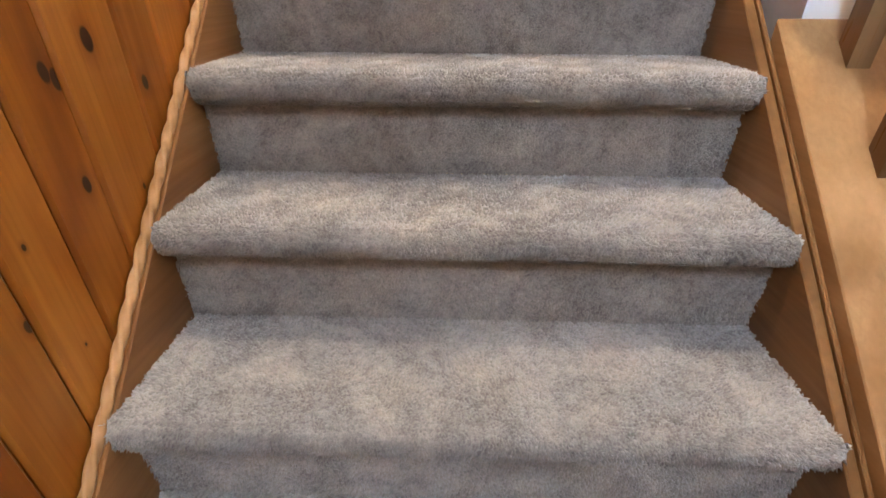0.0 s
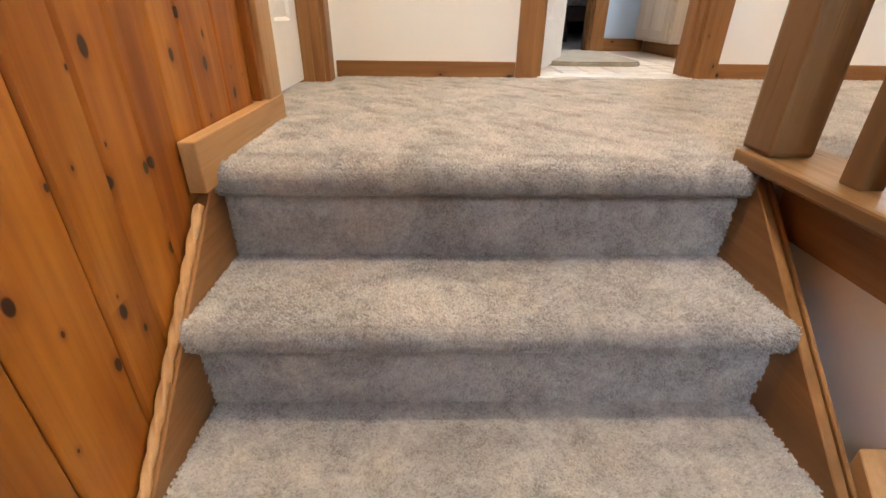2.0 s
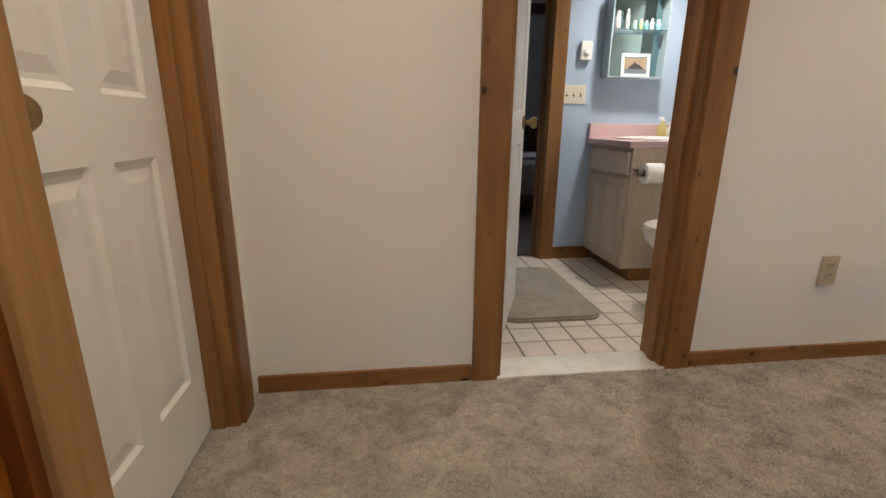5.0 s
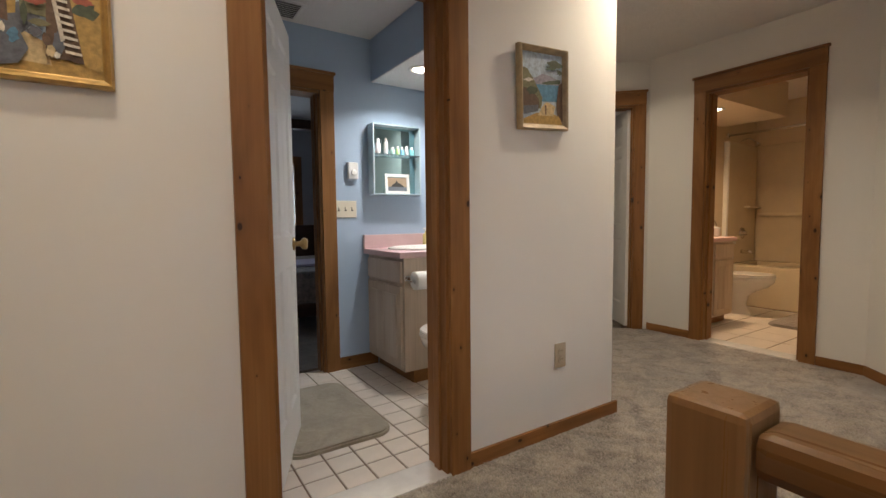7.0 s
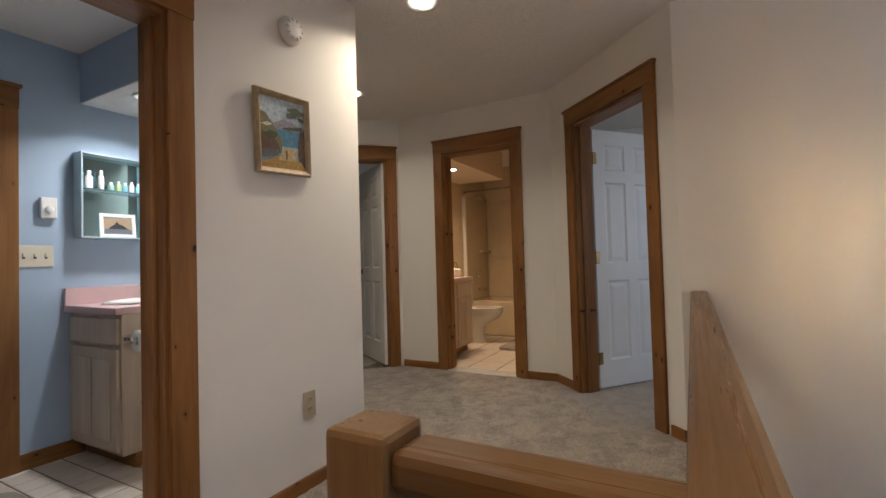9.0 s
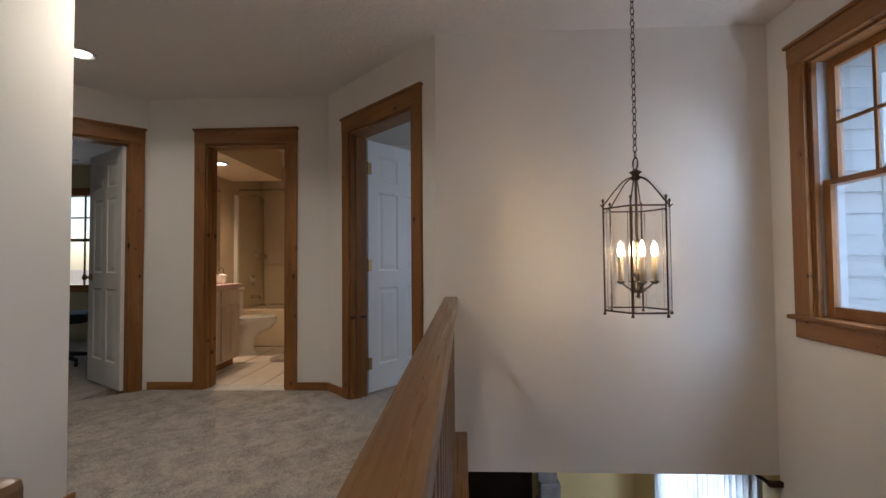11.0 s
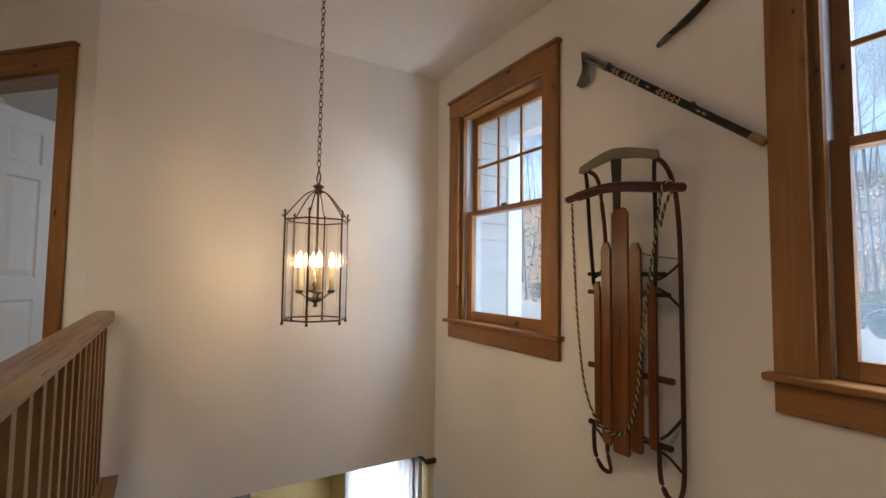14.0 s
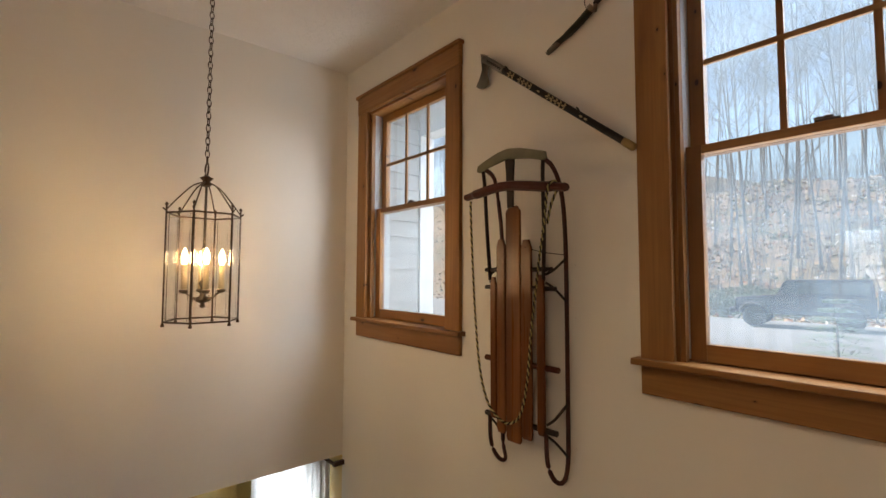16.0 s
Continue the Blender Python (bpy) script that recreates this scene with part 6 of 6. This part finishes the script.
m_, t_, b_ = nodes_of("leaf_litter")
v_ = mapped(t_, (1, 1, 1))
n1, n2 = noise_tex(t_, v_, 0.35, 5, 0.6, 0.5), noise_tex(t_, v_, 13.0, 6, 0.8)
c_ = ramp(t_, n2, [(0.3, (0.12, 0.08, 0.055)), (0.48, (0.25, 0.165, 0.10)), (0.58, (0.36, 0.26, 0.175)), (0.72, (0.52, 0.44, 0.35))])
c_ = mixc(t_, ramp(t_, n1, [(0.45, (0, 0, 0)), (0.62, (0.5, 0.5, 0.5))]), c_, (0.13, 0.13, 0.06))
t_.links.new(c_, b_.inputs["Base Color"])
b_.inputs["Roughness"].default_value = 0.95
bump(t_, b_, n2, 0.35, 0.03)
LITTER = m_
bm = bmesh.new()
xs = [-400, -160, -90] + [-60 + 2.5 * i for i in range(49)] + [90, 160, 400]
ys = [400, 120, 12, 5, -0.8, -2] + [-3 - 1.0 * i for i in range(45)] + [-52, -60, -75, -100, -160, -400]
grid = [[bm.verts.new((x, y, ground_height(x, y))) for x in xs] for y in ys]
for a, b in zip(grid, grid[1:]):
    for i in range(len(xs) - 1):
        bm.faces.new((a[i], b[i], b[i + 1], a[i + 1]))
structure(part("ground", bm, LITTER, soft=True), "leaf-littered ground rising to a wooded hillside", "ground")
ASPHALT = plain("sunlit_pale_asphalt", (0.23, 0.23, 0.235), 0.85, var=0.18, scale=0.5, fine=60, bumps=0.4, bdist=0.006)
bm = bmesh.new()
rows_ = [[bm.verts.new((x, y, -0.75 + 0.02 * math.sin((y + 14) * 0.3))) for x in (-60, -20, 0, 20, 60)] for y in (-8.4, -11, -14, -17, -20.6)]
for a, b in zip(rows_, rows_[1:]):
    for i in range(4):
        bm.faces.new((a[i], b[i], b[i + 1], a[i + 1]))
structure(part("road", bm, ASPHALT), "sunlit pale asphalt drive and road", "road")

# trees
BARK = plain("grey_bark", (0.17, 0.16, 0.155), 0.9, var=0.35, scale=3, fine=30, bumps=0.6, bdist=0.02)


def bare_tree(seed, height):
    """Trunk and crown of a leafless tree, as two bmeshes."""
    r = random.Random(seed)
    trunk, crown = bmesh.new(), bmesh.new()
    lean = (r.uniform(-0.06, 0.06), r.uniform(-0.05, 0.05))
    rad = height * 0.0044
    pts, rads = [], []
    for i in range(9):
        u = i / 8
        pts.append(Vector((lean[0] * height * u + 0.12 * math.sin(u * 5 + seed), lean[1] * height * u + 0.1 * math.sin(u * 4), height * u - 0.4 * (i == 0))))
        rads.append(rad * (1 - 0.86 * u) * (1.35 if i == 0 else 1))
    tube(trunk, pts, rads, 7)

    def limb(p, d, length, rr, level):
        q = [p]
        dd = d.copy()
        for k in range(3):
            dd = (dd + Vector((r.uniform(-0.25, 0.25), r.uniform(-0.25, 0.25), r.uniform(-0.02, 0.3)))).normalized()
            q.append(q[-1] + dd * length / 3)
        tube(crown, q, [rr, rr * 0.75, rr * 0.5, rr * 0.22], 4 if level else 5)
        if level < 3:
            for k in range(3 if level else 4):
                u = r.uniform(0.35, 1.0)
                base = q[min(2, int(u * 3))].lerp(q[min(3, int(u * 3) + 1)], u * 3 % 1)
                nd = (dd + Vector((r.uniform(-1, 1), r.uniform(-1, 1), r.uniform(-0.1, 0.9))) * 0.8).normalized()
                limb(base, nd, length * r.uniform(0.45, 0.65), rr * 0.5, level + 1)

    for i in range(r.randint(12, 16)):
        u = r.uniform(0.38, 0.98)
        k = min(7, int(u * 8))
        p = pts[k].lerp(pts[k + 1], u * 8 - k)
        a = r.uniform(0, 2 * math.pi)
        limb(p, Vector((math.cos(a), math.sin(a), r.uniform(0.35, 1.1))).normalized(), height * r.uniform(0.16, 0.30) * (1.15 - 0.5 * u), rads[k] * 0.45 + 0.006, 0)
    return trunk, crown


protos = []
for sd_ in range(5):
    tr = thing("bare_tree", "leafless grey-barked tree on the littered hillside", "tree", pose(0, -300 - 20 * sd_, -10), group="bare trees on the hillside")
    tk, cr = bare_tree(sd_ + 21, 13 + 1.3 * sd_)
    part("trunk", tk, BARK, tr, soft=True)
    part("crown", cr, BARK, tr)
    protos.append(tr)
rng = random.Random(42)
count = 0
spots = []
while count < 120:
    y = -rng.uniform(21.5, 62)
    x = rng.uniform(-8, 62) * (-y / 45) if count % 2 else rng.uniform(0.5, 10) * (-y / 22)
    if any((x - a) ** 2 + (y - b) ** 2 < 2.2 for a, b in spots):
        continue
    spots.append((x, y))
    pr = protos[count % 5]
    mm = pose(x, y, ground_height(x, y) - 0.1, 0, 0, rng.uniform(0, 360))
    if count < 5:
        pr.matrix_world = mm
    else:
        copy_thing(pr, mm)
    count += 1

LEAF_DARK = plain("dull_green_undergrowth", (0.11, 0.12, 0.06), 0.7, var=0.4, bumps=0)

# undergrowth: thin saplings, twigs and fallen leaves on the hillside
def scatter(name, label, mats, count, tall, wide, spread, seed, x_of):
    r = random.Random(seed)
    for mat_i, mat in enumerate(mats):
        vs, fs = [], []
        for i in range(count):
            y = -r.uniform(*spread)
            x = x_of(r, y)
            zg = ground_height(x, y)
            k = len(vs)
            if tall:
                h = r.uniform(*tall)
                dx, dy = r.uniform(-0.35, 0.35) * h, r.uniform(-0.2, 0.2) * h
                w = wide * r.uniform(0.6, 1.4)
                vs += [(x - w, y, zg - 0.05), (x + w, y, zg - 0.05), (x + dx * 0.5 + w * 0.6, y + dy, zg + h * 0.6), (x + dx, y + dy, zg + h), (x + dx * 0.5 - w * 0.6, y + dy, zg + h * 0.6)]
                fs.append((k, k + 1, k + 2, k + 3, k + 4))
            else:
                s = wide * r.uniform(0.5, 1.5)
                e = Euler((r.uniform(-0.9, 0.9), r.uniform(-0.9, 0.9), r.uniform(0, 6)))
                for px, py in ((-s, 0), (0, -s * 0.6), (s, 0), (0, s * 0.6)):
                    o = Vector((px, py, 0))
                    o.rotate(e)
                    vs.append(Vector((x, y, zg + 0.04)) + o)
                fs.append((k, k + 1, k + 2, k + 3))
        me = bpy.data.meshes.new(name)
        me.from_pydata(vs, [], fs)
        me.materials.append(mat)
        tagged(new(name, me), label, name.replace("_", " "), kind="stuff")


def wedge(r, y):
    return (r.uniform(-0.02, 0.52) if r.random() < 0.7 else r.uniform(0.5, 1.3)) * -y


scatter("saplings", "thin bare grey saplings and twigs on the hillside", [BARK], 3400, (0.6, 4.2), 0.014, (21, 58), 71, wedge)
scatter("fallen_leaves", "fallen brown and tan leaves on the hillside", [plain("tan_leaf", (0.50, 0.33, 0.20), 0.8, var=0.3, bumps=0), plain("rust_leaf", (0.30, 0.13, 0.06), 0.8, var=0.3, bumps=0), plain("pale_leaf", (0.66, 0.56, 0.44), 0.8, var=0.2, bumps=0), LEAF_DARK], 3000, None, 0.17, (20.8, 56), 72, wedge)

# shrubs at the foot of the hill: loose small leaves
LEAF = plain("dull_green_leaf", (0.10, 0.12, 0.055), 0.6, var=0.4, scale=5, bumps=0)


def shrub(seed, w, h):
    r = random.Random(seed)
    vs, fs = [], []
    for i in range(650):
        a, u = r.uniform(0, 2 * math.pi), r.random() ** 0.6
        zz = r.random() ** 0.8
        c = Vector((w * u * math.cos(a) * (1.05 - 0.6 * zz), w * u * math.sin(a) * (1.05 - 0.6 * zz), h * zz + 0.02))
        s = r.uniform(0.04, 0.08)
        e = Euler((r.uniform(0, 6), r.uniform(0, 6), r.uniform(0, 6)))
        k = len(vs)
        for x, y in ((-s, 0), (0, -s * 0.45), (s, 0), (0, s * 0.45)):
            o = Vector((x, y, 0))
            o.rotate(e)
            vs.append(c + o)
        fs.append((k, k + 1, k + 2, k + 3))
    me = bpy.data.meshes.new("leaves")
    me.from_pydata(vs, [], fs)
    me.materials.append(LEAF)
    return me


for i in range(16):
    x, y = (5 + rng.uniform(-5, 22), -rng.uniform(21.2, 25)) if i > 6 else (5.6 + i * 0.5, -20.9 - rng.uniform(0, 1.5))
    ob = thing("shrub", "low scrubby green shrub at the road's edge", "shrub", pose(x, y, ground_height(x, y) - 0.05), group="shrubs by the road")
    lv = new("leaves", shrub(i, rng.uniform(0.7, 1.1), rng.uniform(0.7, 1.5)))
    lv.parent = ob
    bm = bmesh.new()
    for k in range(6):
        a = k * 1.05
        tube(bm, [(0, 0, -0.05), (0.25 * math.cos(a), 0.25 * math.sin(a), 0.5)], [0.015, 0.006], 5)
    part("stems", bm, BARK, ob)

# young conifer by the drive
cx, cy = 1.75, -8.5
con = thing("young_conifer", "small pale green conifer beside the drive", "tree", pose(cx, cy, ground_height(cx, cy) - 0.02))
bm = bmesh.new()
tube(bm, [(0, 0, 0), (0, 0, 1.5)], [0.03, 0.006], 7)
part("trunk", bm, BARK, con)
r_ = random.Random(9)
vs, fs = [], []
for i in range(4000):
    u = r_.random() ** 0.75
    a = r_.uniform(0, 2 * math.pi)
    tier = 0.10 + 0.14 * math.floor(u * 10)
    rad = (1.6 - tier) * 0.6 * r_.random() ** 0.5
    c = Vector((rad * math.cos(a), rad * math.sin(a), tier + 0.06 - rad * 0.12 + r_.uniform(-0.02, 0.02)))
    k = len(vs)
    t3 = Vector((math.cos(a), math.sin(a), r_.uniform(-0.1, 0.5))) * 0.07
    sd3 = Vector((-math.sin(a), math.cos(a), 0)) * 0.012
    vs += [c - sd3, c + sd3, c + t3]
    fs.append((k, k + 1, k + 2))
me = bpy.data.meshes.new("needles")
me.from_pydata(vs, [], fs)
me.materials.append(plain("pale_needles", (0.20, 0.27, 0.19), 0.6, var=0.3, bumps=0))
o = new("needles", me)
o.parent = con

# parked off-road car
CARP = plain("dark_blue_car_paint", (0.020, 0.030, 0.050), 0.25, 0.2, var=0.05, bumps=0)
TYRE = plain("black_tyre", (0.02, 0.02, 0.02), 0.85, bumps=0.3)
CGLASS = plain("tinted_car_glass", (0.05, 0.07, 0.08), 0.06, var=0.02, bumps=0)
CGREY = plain("black_car_plastic", (0.03, 0.03, 0.032), 0.6, bumps=0.1)
RIM = plain("grey_alloy", (0.25, 0.26, 0.27), 0.4, 0.8, bumps=0)
CAR_AT = pose(4.1, -18.3, -0.735, 0, 0, 6) @ Matrix.Scale(0.88, 4)
car = thing("parked_car", "dark blue boxy off-road car parked on the road", "car", CAR_AT)
bm = bmesh.new()
side = [(-2.1, 0.50), (1.95, 0.50), (2.05, 0.72), (2.05, 1.08), (0.95, 1.20), (0.72, 1.22), (-2.1, 1.22)]
prism(bm, side, 1.60, pose(0, 0.80, 0, 90))
bmesh.ops.bevel(bm, geom=bm.edges[:], offset=0.04, segments=2, affect="EDGES")
part("body", bm, CARP, car)
bm = bmesh.new()
prism(bm, [(-2.08, 1.215), (0.70, 1.215), (0.42, 1.80), (-2.02, 1.83)], 1.46, pose(0, 0.73, 0, 90))
bmesh.ops.bevel(bm, geom=bm.edges[:], offset=0.04, segments=2, affect="EDGES")
part("cabin", bm, CARP, car)
for s in (1, -1):
    for pts in ([(-1.95, 1.30), (-1.2, 1.30), (-1.2, 1.70), (-1.92, 1.70)], [(-1.12, 1.30), (-0.38, 1.30), (-0.38, 1.70), (-1.12, 1.70)], [(-0.30, 1.30), (0.55, 1.30), (0.36, 1.70), (-0.30, 1.70)]):
        bm = bmesh.new()
        prism(bm, pts, 0.012, pose(0, s * 0.733 + 0.006, 0, 90))
        part("side_window", bm, CGLASS, car)
    boxes("door_line", CGREY, car, (-0.345, s * 0.802 - 0.003, 0.55, -0.335, s * 0.802 + 0.003, 1.2), (-1.165, s * 0.802 - 0.003, 0.55, -1.155, s * 0.802 + 0.003, 1.2), (0.665, s * 0.802 - 0.003, 0.55, 0.675, s * 0.802 + 0.003, 1.2))
    for xd in (-1.05, -0.25):
        boxes("door_handle", CGREY, car, (xd, s * 0.815 - 0.015, 1.08, xd + 0.16, s * 0.815 + 0.015, 1.12), bevel=0.005)
    for xw in (-1.42, 1.40):
        bm = bmesh.new()
        tube(bm, [(xw + 0.50 * math.cos(a), s * 0.86, 0.42 + 0.50 * math.sin(a)) for a in (math.pi * (0.06 + 0.88 * i / 12) for i in range(13))], 0.06, 8)
        part("fender_flare", bm, CGREY, car)
        bm = bmesh.new()
        lathe(bm, [(0.24, -0.12), (0.37, -0.12), (0.395, -0.09), (0.395, 0.09), (0.37, 0.12), (0.24, 0.12), (0.24, -0.12)], 28, pose(xw, s * 0.80, 0.395, 90))
        wl = part("wheel", bm, TYRE, car)
        bm = bmesh.new()
        lathe(bm, [(0.0001, 0.05), (0.06, 0.06), (0.07, 0.04), (0.22, 0.03), (0.24, 0.08), (0.24, -0.1)], 20, pose(xw, s * 0.80, 0.395, 90 * s))
        part("rim", bm, RIM, wl)
boxes("front_bumper", CGREY, car, (2.06, -0.75, 0.50, 2.28, 0.75, 0.68), bevel=0.03)
boxes("rear_bumper", CGREY, car, (-2.28, -0.75, 0.50, -2.11, 0.75, 0.68), bevel=0.03)
bm = bmesh.new()
lathe(bm, [(0.2, -0.1), (0.37, -0.1), (0.385, 0), (0.37, 0.1), (0.2, 0.1), (0.2, -0.1)], 26, pose(-2.24, 0.0, 1.05, 0, 90))
part("spare_wheel", bm, TYRE, car)
for s in (1, -1):
    bm = bmesh.new()
    lathe(bm, [(0.10, 0), (0.10, 0.02), (0.0001, 0.03)], 16, pose(2.055, s * 0.52, 0.98, 0, 90))
    part("headlight", bm, CHROME, car)
    boxes("mirror", CGREY, car, (0.50, s * 0.90 - 0.1, 1.22, 0.60, s * 0.90 + 0.1, 1.40), bevel=0.03)
bm = bmesh.new()
prism(bm, [(0.655, 1.28), (0.668, 1.28), (0.46, 1.74), (0.447, 1.74)], 1.2, pose(0.012, 0.6, 0, 90))
part("windscreen", bm, CGLASS, car)

# ---- pieces: panelling boards ----
y, k = 1.921, 0
rng = random.Random(7)
while y > -0.55:
    wd = rng.choice((0.088, 0.132, 0.132, 0.088))
    y0 = max(y - wd, -0.558)
    bm = bmesh.new()
    zlo = max(LOW, (y0 - N0Y) * SL - 0.5)
    box(bm, -0.272, y0 + 0.001, zlo, -0.2502, y - 0.001, CZ - 0.001)
    es = [e for e in bm.edges if all(abs(v.co.x + 0.2502) < 1e-4 for v in e.verts) and abs(e.verts[0].co.y - e.verts[1].co.y) < 1e-4]
    bmesh.ops.bevel(bm, geom=es, offset=0.005, segments=1, affect="EDGES")
    part("board", bm, PANEL, pn)
    y = y0

# ---- pieces: floor tiles ----


def tile_floor(parent, x0, y0, x1, y1, size, gap, skip=None):
    bm = bmesh.new()
    h = size / 2 - gap / 2
    box(bm, -h, -h, -0.004, h, h, 0.0035)
    bmesh.ops.bevel(bm, geom=[e for e in bm.edges if min(v.co.z for v in e.verts) > 0.003], offset=0.0022, segments=1, affect="EDGES")
    me = bpy.data.meshes.new("tile")
    bm.to_mesh(me)
    bm.free()
    me.materials.append(TILE)
    nx, ny = int((x1 - x0) / size), int((y1 - y0) / size)
    for i in range(nx):
        for j in range(ny):
            o = new("tile", me)
            o.parent = parent
            o.location = (x0 + size * (i + 0.5), y0 + size * (j + 0.5), rng.uniform(-0.0004, 0.0004))


tile_floor(bath_floor, 0.36, 2.962, 2.13, 4.43, 0.128, 0.008)
tile_floor(bathb_floor, 4.155, 2.31, 5.9, 4.02, 0.285, 0.010)

# ---- carpet pile: small leaning tufts on the steps and the landing's edge ----


def tufts(name, label, patches):
    """One mesh of many short leaning three-sided tufts. A patch: origin, two edge vectors, normal, spacing, height."""
    gen = np.random.default_rng(17)
    allv = []
    for o, e1, e2, nrm, gap, ln in patches:
        o, e1, e2, nrm = (np.array(v, float) for v in (o, e1, e2, nrm))
        l1, l2 = np.linalg.norm(e1), np.linalg.norm(e2)
        n = max(1, int(l1 * l2 / gap ** 2))
        u, v = gen.random(n), gen.random(n)
        base = o + u[:, None] * e1 + v[:, None] * e2
        t1, t2 = e1 / l1, e2 / l2
        px, py = base @ t1, base @ t2
        swirl = np.sin(px * 23 + 2.1 * np.sin(py * 17)) + np.sin(py * 29 + 1.7 * np.sin(px * 13)) + 0.7 * np.sin(px * 61 + py * 47)
        lean_a = 0.9 * swirl + gen.normal(0, 0.5, n)
        lean = np.cos(lean_a)[:, None] * t2 + np.sin(lean_a)[:, None] * t1
        h = ln * (0.6 + 0.6 * gen.random(n))
        w = gap * (0.72 + 0.3 * gen.random(n))
        a = gen.random(n) * 2 * np.pi
        ring = [base - nrm * 0.001 + w[:, None] * (np.cos(a + k * 2.0944)[:, None] * t1 + np.sin(a + k * 2.0944)[:, None] * t2) for k in range(3)]
        tip = base + nrm * h[:, None] + lean * (h * 0.65)[:, None]
        allv.append(np.stack([*ring, tip], 1).reshape(-1, 3))
    vs = np.concatenate(allv)
    n = len(vs) // 4
    k = np.arange(n, dtype=np.int32)[:, None] * 4
    tri = np.concatenate([k + np.array([[0, 1, 3]]), k + np.array([[1, 2, 3]]), k + np.array([[2, 0, 3]])], 1).astype(np.int32).ravel()
    me = bpy.data.meshes.new(name)
    me.vertices.add(len(vs))
    me.vertices.foreach_set("co", vs.astype(np.float32).ravel())
    me.loops.add(len(tri))
    me.loops.foreach_set("vertex_index", tri)
    me.polygons.add(n * 3)
    me.polygons.foreach_set("loop_start", np.arange(0, n * 9, 3, dtype=np.int32))
    me.update(calc_edges=True)
    me.materials.append(PILE)
    return tagged(new(name, me), label, "carpet", kind="stuff")


patches = []
for k in range(6):
    pr = nose_profile(k)
    gap = 0.0040 if k < 5 else 0.006
    for i, (a, b) in enumerate(zip(pr, pr[1:])):
        d = Vector((0, b[0] - a[0], b[1] - a[1]))
        nrm = Vector((1, 0, 0)).cross(d).normalized()
        if i == 0:
            nrm = Vector((0, 0, 1))
        if i == len(pr) - 2:
            nrm = Vector((0, -1, 0))
        patches.append(((NX0 + 0.002, a[0], a[1]), (NX1 - NX0 - 0.004, 0, 0), d, nrm if nrm.y < 0.2 or nrm.z > 0.5 else -nrm, gap, 0.0055 if i < 10 else 0.0048))
    for x, s in ((NX0, -1), (NX1, 1)):
        cy, cz = N0Y - k * RUN + 0.002, -k * RISE - 0.05
        patches.append(((x, cy + 0.006, cz - 0.006), (0, 0.05, 0), (0, 0, 0.054), (s, 0, 0), gap, 0.0055))
tufts("carpet_pile_steps", "short cut pile of the stair carpet", patches)
tufts("carpet_pile_landing", "short cut pile of the landing carpet", [
    ((-0.215, 1.692, 0), (0.957, 0, 0), (0, 1.128, 0), (0, 0, 1), 0.0042, 0.0052),
    ((-0.33, 2.04, 0), (0.115, 0, 0), (0, 0.62, 0), (0, 0, 1), 0.0042, 0.0052),
    ((0.742, 1.675, 0), (0.163, 0, 0), (0, 1.145, 0), (0, 0, 1), 0.0042, 0.0052),
    ((0.905, 1.346, 0), (1.365, 0, 0), (0, 1.474, 0), (0, 0, 1), 0.0060, 0.008),
    ((2.27, 1.346, 0), (0.82, 0, 0), (0, 3.07, 0), (0, 0, 1), 0.0078, 0.006),
    ((3.09, 1.9, 0), (0.5, 0, 0), (0, 2.2, 0), (0, 0, 1), 0.0085, 0.006),
    ((3.59, 2.3, 0), (0.41, 0, 0), (0, 1.5, 0), (0, 0, 1), 0.0085, 0.006)])
